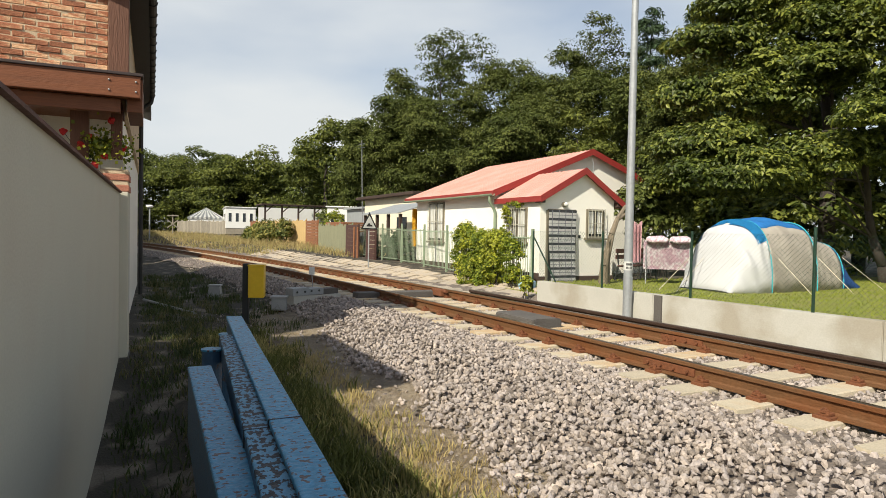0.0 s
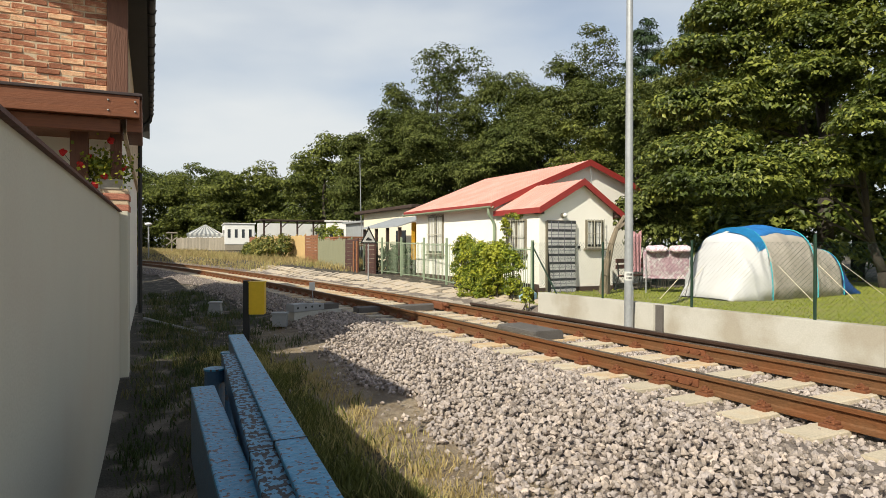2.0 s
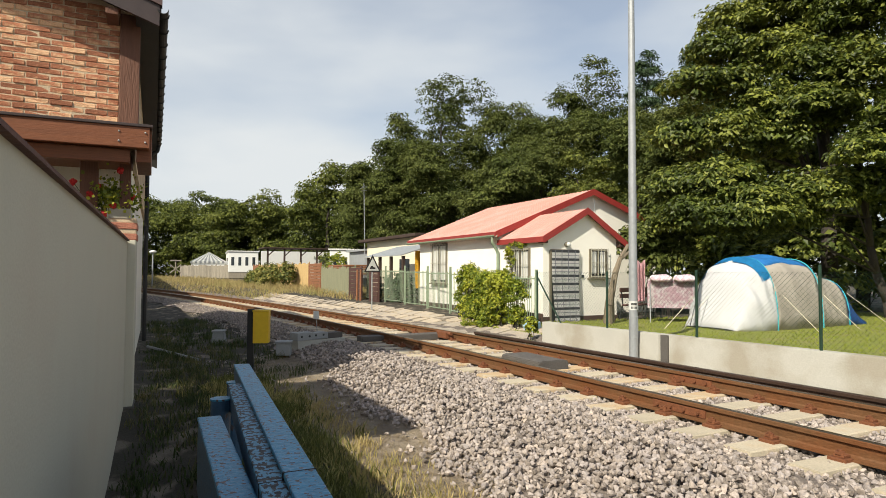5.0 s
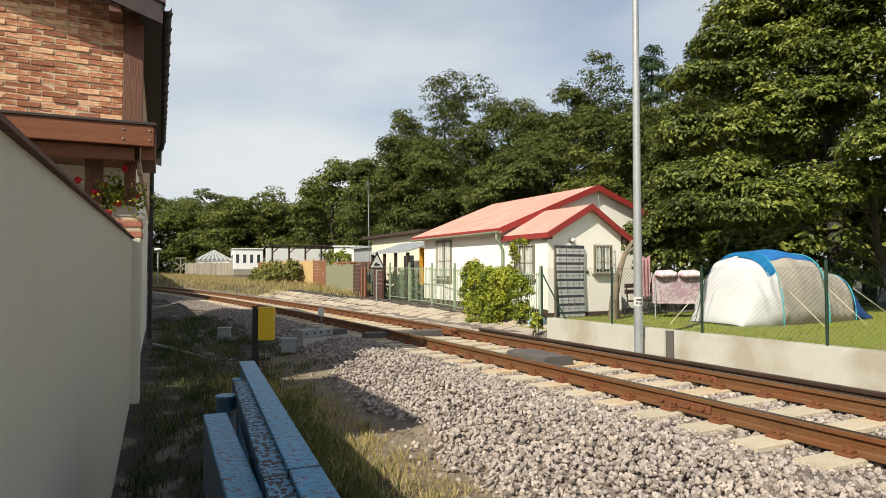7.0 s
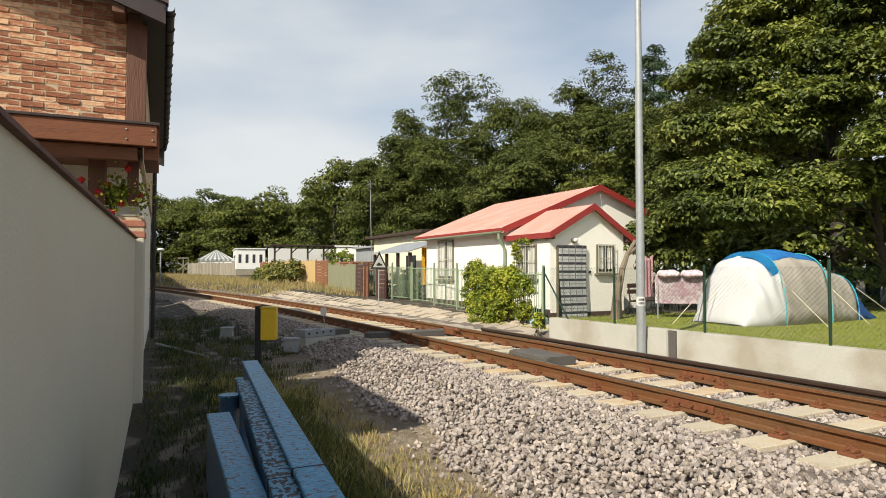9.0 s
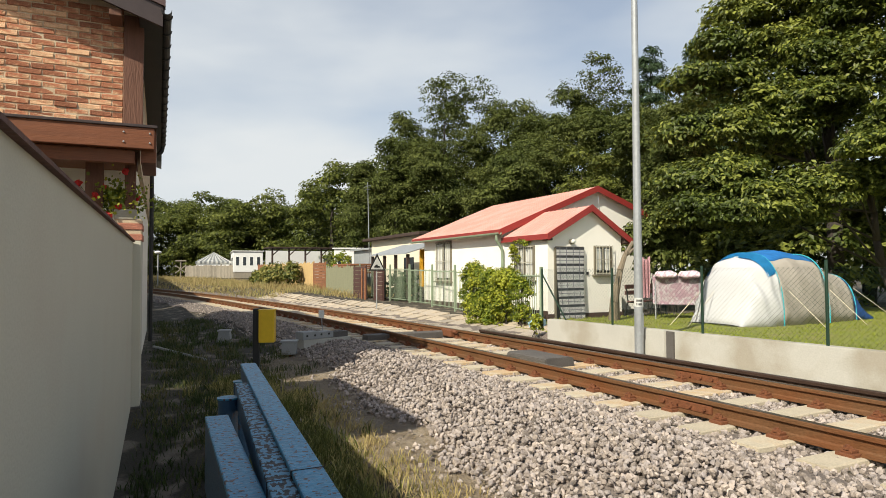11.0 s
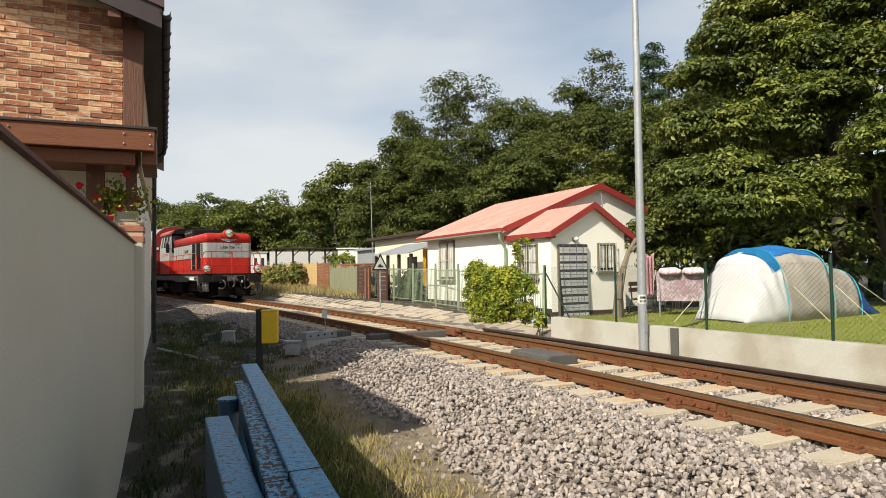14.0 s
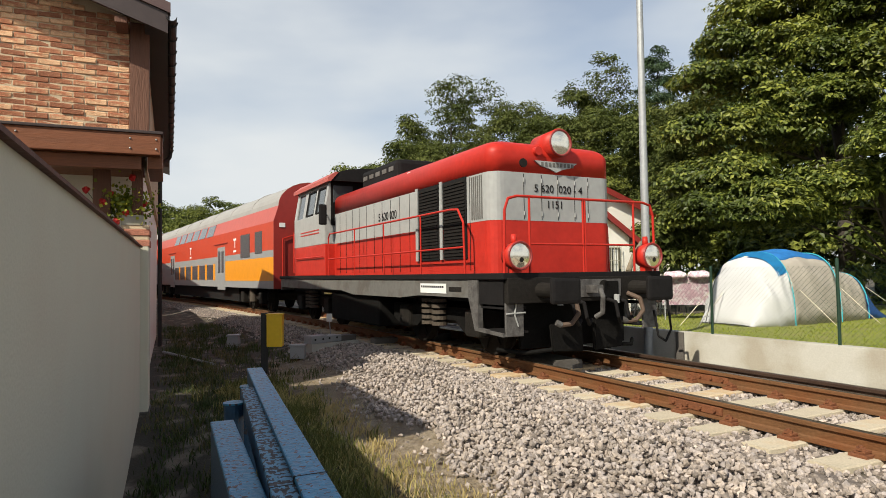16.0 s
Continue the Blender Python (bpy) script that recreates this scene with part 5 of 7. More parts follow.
# ---- slab-paved slope and the fences behind it ----
def slope_slabs():
    s = tagged(thing("slope_paving", "old pale concrete slabs paving the track-side slope", "paving", kind="structure"))
    shapes = []
    for k in range(5):
        bm = B()
        box(bm, -0.225, 0.225, -0.315, 0.315, -0.04, 0.05)
        for v in bm.verts:
            v.co += Vector((random.uniform(-.02, .02), random.uniform(-.02, .02), random.uniform(-.006, .008)))
        bmesh.ops.bevel(bm, geom=list(bm.edges), offset=0.012, segments=1, affect="EDGES")
        me = bpy.data.meshes.new("slab")
        bm.to_mesh(me)
        bm.free()
        me.materials.append(M_SLAB)
        shapes.append(me)
    y = 12.2
    while y < 36:
        for k in range(3):
            c = 2.0 + 0.52 * k + random.uniform(-.02, .02)
            x = track_x(y) + c
            z = float(ground_z(x, y))
            dz = (float(ground_z(x + 0.2, y)) - float(ground_z(x - 0.2, y))) / 0.4
            o = part("slab", random.choice(shapes), None, s)
            o.matrix_basis = Matrix.Translation((x, y, z + 0.0)) @ Matrix.Rotation(-math.atan(dz), 4, "Y") @ pose(0, 0, 0, random.uniform(-4, 4), random.uniform(-5, 5), random.uniform(-3, 3) + (y - 3) / RADIUS * 57.3)
        y += 0.705


slope_slabs()
M_BROWNFENCE = material("dark_brown_fence_slats", (0.075, 0.035, 0.028), 0.75, vary=0.3, grain=14, stretch=(1, 1, 8))
M_ORANGE = material("red_brown_trellis", (0.26, 0.11, 0.05), 0.75, vary=0.3, grain=14)
M_REED = material("straw_reed_matting", (0.55, 0.38, 0.17), 0.85, vary=0.2, grain=50, blotch=2, stretch=(8, 8, 0.5), bump=0.3)
M_GREYGREEN = material("grey_green_reed", (0.24, 0.24, 0.15), 0.85, vary=0.3, grain=50, blotch=3, stretch=(8, 8, 0.5), bump=0.3)
M_OLDWOOD = material("grey_old_planks", (0.26, 0.23, 0.18), 0.9, vary=0.3, grain=16, stretch=(5, 5, 0.8), piece=0.4)
FENCE = [(8.75, 12.5), (9.15, 16.0), (9.55, 20.3), (9.6, 24.5), (9.7, 28.6), (10.0, 32.5), (10.35, 36.8), (10.45, 41.3), (9.9, 48.0), (9.5, 53.0), (10.0, 60.0), (10.2, 75.0), (5.5, 80.2)]


def steel_fence():
    f = thing("steel_bar_fence", "pale green steel bar fence in front of the cottage", "fence")
    bar = bpy.data.meshes.new("bar")
    bm = B()
    rod(bm, (0, 0, 0.08), (0, 0, 1.34), 0.0085, seg=5)
    bm.to_mesh(bar)
    bm.free()
    bar.materials.append(M_PALEGREEN)
    for (xa, ya), (xb, yb) in zip(FENCE[:4], FENCE[1:5]):
        L = math.hypot(xb - xa, yb - ya)
        n = round(L / 2.0)
        for k in range(n):
            u0, u1 = k / n, (k + 1) / n
            p0 = Vector((xa + (xb - xa) * u0, ya + (yb - ya) * u0, 0))
            p1 = Vector((xa + (xb - xa) * u1, ya + (yb - ya) * u1, 0))
            g = float(ground_z(p0.x, p0.y))
            part("post", box(B(), p0.x - 0.03, p0.x + 0.03, p0.y - 0.03, p0.y + 0.03, g - 0.2, g + 1.5, 0.004), M_PALEGREEN, f, "green steel post")
            for z in (0.12, 1.28):
                part("cross_rail", rod(B(), p0 + Vector((0, 0, g + z)), p1 + Vector((0, 0, g + z)), 0.016, seg=6), M_PALEGREEN, f)
            m = int((p1 - p0).length / 0.115)
            for j in range(1, m):
                o = part("bar", bar, None, f)
                o.location = p0 + (p1 - p0) * j / m + Vector((0, 0, g))


steel_fence()


def panel_fences():
    def panel(a, b, h, g, mat, name, label, slats, posts=M_PALEGREEN, vertical=False, count=None):
        f = thing(name, label, "fence")
        a, b = Vector(a), Vector(b)
        L = (b - a).length
        m = Matrix.Translation((a.x, a.y, g)) @ Matrix.Rotation(math.atan2(b.y - a.y, b.x - a.x), 4, "Z")
        n = slats
        for k in range(n):
            bm = B()
            if vertical:
                top = h - random.uniform(0, 0.12)
                box(bm, L * k / n + 0.008, L * (k + 1) / n - 0.008, -0.012 + random.uniform(-.006, .006), 0.012, 0.05, top, 0.004)
            else:
                box(bm, 0, L, -0.02 - 0.012 * (k % 2), 0.02, 0.05 + (h - 0.05) * k / n + 0.006, 0.05 + (h - 0.05) * (k + 1) / n - 0.006, 0.006)
            part("board", bm, mat, f).matrix_basis = m
        np_ = max(1, round(L / 2))
        for k in range(np_ + 1):
            part("post", box(B(), L * k / np_ - 0.04, L * k / np_ + 0.04, -0.07, -0.015, -0.3, h + 0.05, 0.006), posts, f).matrix_basis = m
    panel((9.3, 24.6), (9.32, 25.7), 1.5, -0.05, M_BROWNFENCE, "slat_panel", "dark brown slatted wooden screen", 8, M_BROWNFENCE)
    panel((9.36, 26.9), (9.4, 28.7), 1.55, 0.0, M_BROWNFENCE, "slat_panel", "dark brown slatted wooden screen", 8, M_BROWNFENCE)
    panel((9.7, 28.8), (10.0, 35.6), 1.5, 0.12, M_GREYGREEN, "reed_fence", "grey-green reed fence in a steel frame", 40, M_PALEGREEN, True)
    panel((10.0, 35.8), (10.25, 39.4), 1.65, 0.2, M_ORANGE, "trellis_fence", "red-brown wooden trellis fence", 9, M_ORANGE)
    panel((10.3, 39.6), (9.75, 53.5), 1.6, 0.35, M_REED, "reed_fence", "straw-coloured reed mat fence on the grassy bank", 60, M_REED, True)
    panel((9.8, 54.0), (9.9, 57.0), 1.5, 0.45, M_ORANGE, "picket_fence", "reddish brown picket fence", 16, M_ORANGE, True)
    panel((10.2, 74.0), (5.6, 80.5), 1.55, 0.6, M_OLDWOOD, "plank_fence", "weathered grey plank fence far along the track", 34, M_OLDWOOD, True)
    f = thing("red_striped_stakes", "two rusty red steel stakes before the fence", "stake")
    for x, y in ((9.0, 25.9), (9.02, 26.4)):
        part("stake", rod(B(), (x, y, -0.2), (x, y, 1.45), 0.04, seg=8), M_ORANGE, f)


panel_fences()

# ---- caravans, sheds and canopies behind the fences ----
M_VAN = material("white_caravan_shell", (0.78, 0.78, 0.75), 0.5, vary=0.05)
M_SHEET = material("corrugated_grey_sheet", (0.40, 0.42, 0.43), 0.45, metal=0.3, vary=0.15)
M_TARP = material("yellow_tarp", (0.75, 0.42, 0.02), 0.7, vary=0.15)
M_YELLOWCREAM = material("yellow_cream_render", (0.78, 0.71, 0.54), 0.92, vary=0.06, grain=70, blotch=1.5, bump=0.15)
M_DARKWOOD = material("dark_pergola_wood", (0.05, 0.03, 0.022), 0.8, vary=0.2)


def caravan(at, L, W, H, label):
    c = thing("static_caravan", label, "caravan", at=at)
    part("shell", box(B(), 0, W, 0, L, 0.45, H, 0.06), M_VAN, c)
    part("roof", box(B(), -0.12, W + 0.12, -0.12, L + 0.12, H, H + 0.1, 0.03), M_VAN, c)
    part("skirt", box(B(), 0.05, W - 0.05, 0.05, L - 0.05, -0.2, 0.45), M_OLDWOOD, c, "slatted wooden skirt")
    for k in range(4):
        w = part("window", box(B(), 0.3 + 0.75 * k, 0.62 + 0.75 * k, -0.02, 0.03, 1.2, 2.15, 0.01), M_GLASS, c)
        part("window_frame", box(B(), 0.27 + 0.75 * k, 0.65 + 0.75 * k, -0.012, 0.02, 1.16, 2.19), M_VAN, w)
    for k in range(3):
        part("window", box(B(), -0.02, 0.03, 0.9 + 2.2 * k, 1.9 + 2.2 * k, 1.2, 2.1, 0.01), M_GLASS, c)
    return c


def sheds():
    caravan(pose(10.05, 73.3, 0.85, 0, 0, -6), 9.0, 3.2, 2.75, "long white static caravan with narrow windows")
    p = thing("pergola", "dark timber pergola with a flat roof beside the caravan", "pergola", at=pose(13.6, 71, 0.6))
    part("roof", box(B(), -1.9, 9.8, -9.5, -6.4, 3.0, 3.12, 0.02), M_DARKWOOD, p, "dark flat roof")
    for x in (-1.6, 0, 1.6, 3.2, 4.8, 6.4):
        part("post", box(B(), x, x + 0.16, -9.3, -9.14, -0.4, 3.05, 0.01), M_DARKWOOD, p)
        part("brace", rod(B(), (x + 0.1, -9.2, 2.3), (x + 0.9, -9.2, 3.05), 0.05, seg=6), M_DARKWOOD, p)
    part("rear_wall", box(B(), -1.0, 9.0, -3.2, -3.0, -0.4, 2.95), M_VAN, p, "pale boarded wall")
    part("folded_parasol", rod(B(), (5.2, -8, 0.8), (5.6, -8, 2.7), 0.5, 0.06, 10), M_ORANGE, p, "folded red parasol")
    # striped party tent
    t = thing("party_tent", "white and grey striped party tent with a peaked roof", "tent", at=pose(6.9, 81.5, 0.7, 0, 0, -8))
    part("tent_body", box(B(), 0, 3.9, 0, 3.9, 0, 1.9, 0.02), M_VAN, t)
    n = 16
    for k in range(n):
        bm = B()
        for (xa, ya), (xb, yb) in (((-0.1, -0.1), (4.0, -0.1)), ((-0.1, 4.0), (-0.1, -0.1))):
            p0 = Vector((xa + (xb - xa) * k / n, ya + (yb - ya) * k / n, 1.9))
            p1 = Vector((xa + (xb - xa) * (k + 1) / n, ya + (yb - ya) * (k + 1) / n, 1.9))
            a = Vector((1.95, 1.95, 3.1))
            vs = [bm.verts.new(v) for v in (p0, p1, a)]
            bm.faces.new(vs)
            lo = [bm.verts.new(v - Vector((0, 0, 0.25))) for v in (p0, p1)]
            bm.faces.new((vs[0], vs[1], lo[1], lo[0]))
        bmesh.ops.solidify(bm, geom=list(bm.faces), thickness=0.015)
        part("roof_stripe", bm, M_VAN if k % 2 else M_SHEET, t)
    # cream annexe with lean-to and yellow tarp next to the cottage
    a = thing("cream_shed", "cream rendered shed with a dark flat roof", "shed")
    part("wall_block", box(B(), 12.2, 17.0, 27.0, 34.0, -0.4, 3.02), M_YELLOWCREAM, a)
    part("roof", box(B(), 11.85, 17.4, 26.6, 34.6, 3.02, 3.17, 0.02), M_DARKWOOD, a, "dark brown roof edge")
    part("window", box(B(), 12.17, 12.22, 28.0, 29.2, 0.9, 2.0, 0.01), M_GLASS, a)
    l = thing("lean_to", "grey corrugated lean-to roof on dark posts", "lean-to")
    for k in range(11):
        bm = B()
        y = 23.2 + 0.4 * k
        prism(bm, [(9.75, 2.0), (11.4, 2.5), (11.4, 2.54), (9.75, 2.04)], y, y + 0.39)
        part("roof_sheet", bm, M_SHEET, l, "grey sheet")
    for y in (23.3, 24.6, 25.9, 27.4):
        part("post", box(B(), 9.85, 9.97, y, y + 0.12, -0.3, 2.0, 0.008), M_DARKWOOD, l)
    part("rear_post", box(B(), 11.2, 11.3, 23.4, 23.5, -0.3, 2.45, 0.008), M_DARKWOOD, l)
    bm = B()
    g = []
    for i in range(16):
        u = i / 15
        g.append([bm.verts.new((10.35 + 0.8 * u, 23.15 + 0.05 * math.sin(u * 22 + z), z)) for z in (0.7, 1.3, 1.9, 2.2)])
    for p, q in zip(g, g[1:]):
        for i in range(3):
            bm.faces.new((p[i], p[i + 1], q[i + 1], q[i]))
    bmesh.ops.solidify(bm, geom=list(bm.faces), thickness=0.01)
    part("tarp", bm, M_TARP, l, "yellow hanging tarp")
    caravan(pose(14.3, 48.6, 0.35, 0, 0, -24), 5.0, 2.5, 2.75, "white touring caravan behind the fence")
    s = thing("grey_shed", "grey corrugated sheet shed", "shed")
    part("wall_block", box(B(), 13.6, 15.6, 38.0, 41.5, 0.0, 2.7, 0.01), M_SHEET, s)
    part("roof", box(B(), 13.4, 15.8, 37.8, 41.7, 2.7, 2.82), M_SHEET, s)
    lo = thing("board_pile", "stack of brown boards under a cover behind the fence", "board pile")
    for k in range(5):
        part("board", box(B(), 11.2 + 0.05 * k, 12.8, 35.5, 39.0, 1.2 + 0.12 * k, 1.3 + 0.12 * k, 0.01), M_ORANGE, lo)
    part("base_frame", box(B(), 11.4, 12.6, 35.8, 38.7, 0.0, 1.2), M_DARKWOOD, lo)
    # radio mast
    m = thing("antenna_mast", "thin steel antenna mast above the sheds", "antenna")
    part("mast", rod(B(), (12.85, 36.1, 0), (12.7, 36.1, 6.7), 0.03, 0.022), M_GALV, m)
    for k, z in enumerate((6.5, 6.2, 6.35)):
        part("element", rod(B(), (12.5 - 0.05 * k, 35.9, z), (12.95, 36.3, z + 0.1 * k), 0.015, seg=5), M_GALV, m)
    # far lamp and signal at the bend
    d = thing("globe_lamp", "pale globe lamp on a post far along the track", "lamp post")
    part("pole", rod(B(), (2.05, 62.0, -0.4), (2.05, 62.0, 3.0), 0.06), M_GALV, d)
    bm = B()
    bmesh.ops.create_uvsphere(bm, u_segments=14, v_segments=8, radius=0.32, matrix=Matrix.Translation((2.05, 62, 3.1)) @ Matrix.Diagonal((1, 1, 0.45, 1)))
    part("globe", bm, M_VAN, d, "white shade", True)
    k = thing("track_marker", "weathered marker post with a cross sign in the grass", "marker post")
    part("post", rod(B(), (4.2, 66, 0), (4.2, 66, 2.5), 0.06), M_OLDWOOD, k)
    for a in (-1, 1):
        part("cross_board", rod(B(), (3.7, 65.95, 1.6 + 0.4 * a), (4.7, 65.95, 1.6 - 0.4 * a), 0.06), M_OLDWOOD, k)
    part("cross_board", rod(B(), (3.7, 65.95, 2.4), (4.7, 65.95, 2.4), 0.06), M_OLDWOOD, k)


sheds()


# ---- trees and bushes ----
M_BARK = material("dark_bark", (0.042, 0.034, 0.027), 0.95, vary=0.35, grain=30, blotch=5, bump=0.7, stretch=(3, 3, 0.6))
M_MAPLE = material("maple_leaves", (0.075, 0.105, 0.014), 0.5, vary=0.4, grain=1.5, blotch=0.45, bump=0, island=0.8, second=(0.19, 0.205, 0.035), amount=0.9, edge=(0.44, 0.64), through_light=0.25, spec=0.4)
M_LOCUST = material("locust_leaves", (0.078, 0.102, 0.02), 0.6, vary=0.35, grain=1.5, blotch=0.4, bump=0, island=0.8, second=(0.125, 0.14, 0.034), amount=0.8, edge=(0.42, 0.62), through_light=0.25, spec=0.25)
M_FARLEAF = material("far_woodland_leaves", (0.085, 0.11, 0.022), 0.55, vary=0.35, grain=1.0, blotch=0.15, bump=0, island=0.9, second=(0.135, 0.15, 0.028), amount=0.9, edge=(0.42, 0.6), through_light=0.3, spec=0.25)
M_NEEDLE = material("pine_needles", (0.045, 0.08, 0.028), 0.6, vary=0.3, grain=2, blotch=0.5, bump=0, island=0.8, through_light=0.15)


def dome_leaves(lobes, clumps, per, radius, leaf, aspect, flat=0.6, under=0.35):
    """Clumps on the outside of the lobes; each a leafy dome, bright above and hollow beneath."""
    vol = np.array([l[3] * l[4] * l[5] for l in lobes]) ** 0.67
    L = np.array(lobes)[np.random.choice(len(lobes), clumps, p=vol / vol.sum())]
    d = np.random.normal(size=(clumps, 3))
    d[:, 2] = np.where(d[:, 2] < -under, -d[:, 2], d[:, 2])
    d /= np.linalg.norm(d, axis=1)[:, None]
    c = L[:, :3] + d * L[:, 3:6] * np.random.uniform(0.6, 1.1, (clumps, 1))
    r = np.repeat(radius * np.random.uniform(0.55, 1.4, clumps), per)
    e = np.random.normal(size=(clumps * per, 3))
    e[:, 2] = np.abs(e[:, 2]) - 0.35
    e /= np.linalg.norm(e, axis=1)[:, None]
    p = np.repeat(c, per, 0) + e * r[:, None] * np.array([1, 1, flat]) * np.random.uniform(0.55, 1.12, (clumps * per, 1))
    face = e * 0.55 + np.repeat(d, per, 0) * 0.3 + np.array([0, 0, 0.45]) + np.random.normal(0, 0.33, p.shape)
    face /= np.linalg.norm(face, axis=1)[:, None]
    a = e * 1.0 + np.random.normal(0, 0.7, p.shape) + np.array([0, 0, -0.6])
    a -= face * np.sum(a * face, 1)[:, None]
    a /= np.maximum(np.linalg.norm(a, axis=1), 1e-3)[:, None]
    b = np.cross(face, a)
    z = leaf * np.random.uniform(0.6, 1.35, (len(p), 1))
    fold = face * z * 0.1
    return np.stack([p - a * z * 0.5, p + b * z * aspect * 0.5 + fold, p + a * z * 0.5, p - b * z * aspect * 0.5 + fold], 1).reshape(-1, 3)


def tree(name, label, base, top, r0, lobes, clumps, per, spread, leaf, mat, limbs=7, flat=0.45, aspect=0.55, category="tree"):
    t = thing(name, label, category)
    base, top = Vector(base), Vector(top)
    bm = B()
    n = 7
    pts = [base.lerp(top, k / n) + Vector((random.uniform(-.1, .1), random.uniform(-.1, .1), 0)) * (k > 0) for k in range(n + 1)]
    for k in range(n):
        rod(bm, pts[k], pts[k + 1], r0 * (1 - 0.11 * k), r0 * (1 - 0.11 * (k + 1)), 9)
    trunk = part("trunk", bm, M_BARK, t, "dark bark trunk", True)
    bm = B()
    for k in range(min(limbs, len(lobes))):
        l = lobes[k]
        p = pts[2 + k % (n - 2)]
        end = Vector(l[:3])
        mid = p.lerp(end, 0.5) + Vector((0, 0, 0.3))
        rod(bm, p, mid, r0 * 0.24, r0 * 0.14, 7)
        rod(bm, mid, end, r0 * 0.14, r0 * 0.04, 7)
        for j in range(3):
            q = mid.lerp(end, random.random())
            rod(bm, q, q + Vector((random.uniform(-1, 1) * l[3], random.uniform(-1, 1) * l[4], random.uniform(-.2, .7) * l[5])), r0 * 0.08, r0 * 0.02, 5)
    part("limb", bm, M_BARK, t)
    q = dome_leaves(lobes, clumps, per, spread, leaf, aspect, flat)
    part("crown", raw("crown", q, np.arange(len(q)).reshape(-1, 4), mat), None, t, "leafy green crown")
    return t


def lobes_of(cx, cy, z0, z1, rx, ry, n, seed):
    r = random.Random(seed)
    out = []
    for k in range(n):
        u = (k + 0.5) / n
        z = z0 + (z1 - z0) * u
        w = math.sin(math.pi * (0.18 + 0.72 * u)) ** 0.7
        a = r.uniform(0, 6.28)
        d = r.uniform(0.25, 0.75) * w
        s = r.uniform(0.36, 0.6) * (0.6 + 0.4 * w)
        out.append((cx + rx * d * math.cos(a), cy + ry * d * math.sin(a), z, rx * s, ry * s, (z1 - z0) * r.uniform(0.10, 0.17)))
    return out


def woods():
    # broad trees behind the tent; their skirts hang low over the lawn
    def spray_lobes(spots):
        return [(x, y, z, r, r, r * h * 1.5) for x, y, z, r, h in spots]
    upper = spray_lobes([(19.6, 15.3, 10.1, 1.3, 0.50), (20.3, 14.1, 10.3, 1.3, 0.45), (21.1, 13.0, 9.9, 1.4, 0.40), (20.6, 11.5, 9.4, 1.3, 0.50), (18.7, 15.4, 9.0, 1.0, 0.50), (19.7, 14.1, 8.7, 1.3, 0.45), (20.0, 12.5, 8.0, 1.4, 0.40), (20.1, 11.3, 7.2, 1.2, 0.50), (17.2, 15.3, 7.4, 1.0, 0.50), (18.5, 14.8, 7.6, 1.2, 0.45), (19.2, 13.6, 6.8, 1.3, 0.40), (16.4, 15.1, 5.6, 0.9, 0.50), (17.2, 14.3, 5.6, 1.2, 0.50), (18.6, 13.5, 5.4, 1.2, 0.45), (19.3, 12.4, 6.3, 1.4, 0.40)])
    tree("broadleaf_tree", "tall maple with layered sunlit boughs behind the tent", (21.4, 13.4, -0.3), (20.6, 13.0, 11.0), 0.3, upper + [(20.5, 12.8, 11.8, 2.4, 2.4, 1.6), (21.0, 10.6, 11.2, 2.2, 2.2, 1.5)], 1900, 46, 0.42, 0.17, M_MAPLE, 14, 0.5, 0.55)
    lower = spray_lobes([(15.5, 14.4, 3.9, 0.9, 0.50), (15.7, 13.1, 3.8, 1.2, 0.45), (14.9, 13.1, 2.9, 1.0, 0.40), (15.7, 12.0, 2.8, 1.2, 0.50), (14.9, 14.1, 2.7, 0.7, 0.50), (17.0, 11.4, 3.4, 1.0, 0.45), (18.1, 10.9, 3.7, 0.9, 0.40), (17.4, 9.8, 4.4, 0.7, 0.50), (19.0, 10.0, 3.6, 1.1, 0.50), (19.2, 10.2, 4.8, 1.1, 0.50), (18.8, 9.2, 5.6, 1.0, 0.50), (16.9, 11.7, 2.8, 0.9, 0.50)])
    tree("broadleaf_tree", "maple with low hanging sunlit boughs over the lawn", (20.6, 11.0, -0.3), (19.0, 11.4, 5.5), 0.16, lower, 1150, 44, 0.36, 0.15, M_MAPLE, 10, 0.5, 0.55)
    side = spray_lobes([(21.5, 6.6, 4.5, 2.0, .45), (20.9, 8.0, 7.4, 1.9, .5), (22.2, 6.0, 8.6, 2.3, .5), (21.4, 7.2, 10.0, 2.3, .5), (23.4, 5.0, 6.0, 2.3, .5), (22.4, 7.6, 12.0, 2.5, .6), (22.0, 8.6, 4.6, 1.6, .45), (22.3, 10.2, 9.6, 2.0, .5)])
    tree("broadleaf_tree", "broad dark green maple shading the yard's edge", (23.0, 7.4, -0.3), (22.6, 7.2, 10.5), 0.3, side, 1000, 44, 0.45, 0.18, M_MAPLE, 8, 0.5, 0.55)
    # dense row behind
    k = 0
    for x, y, h, r in ((27.0, 15.5, 13, 4.2), (25.5, 19.5, 9.0, 3.2), (30.5, 9.0, 15, 4.8)):
        tree("broadleaf_tree", "dense dark green tree in the wood behind the yard", (x, y, -0.3), (x, y, h * 0.8), 0.28, lobes_of(x, y, 1.0, h, r, r, 15, k), 800, 34, 0.6, 0.25, M_MAPLE, 6)
        k += 1
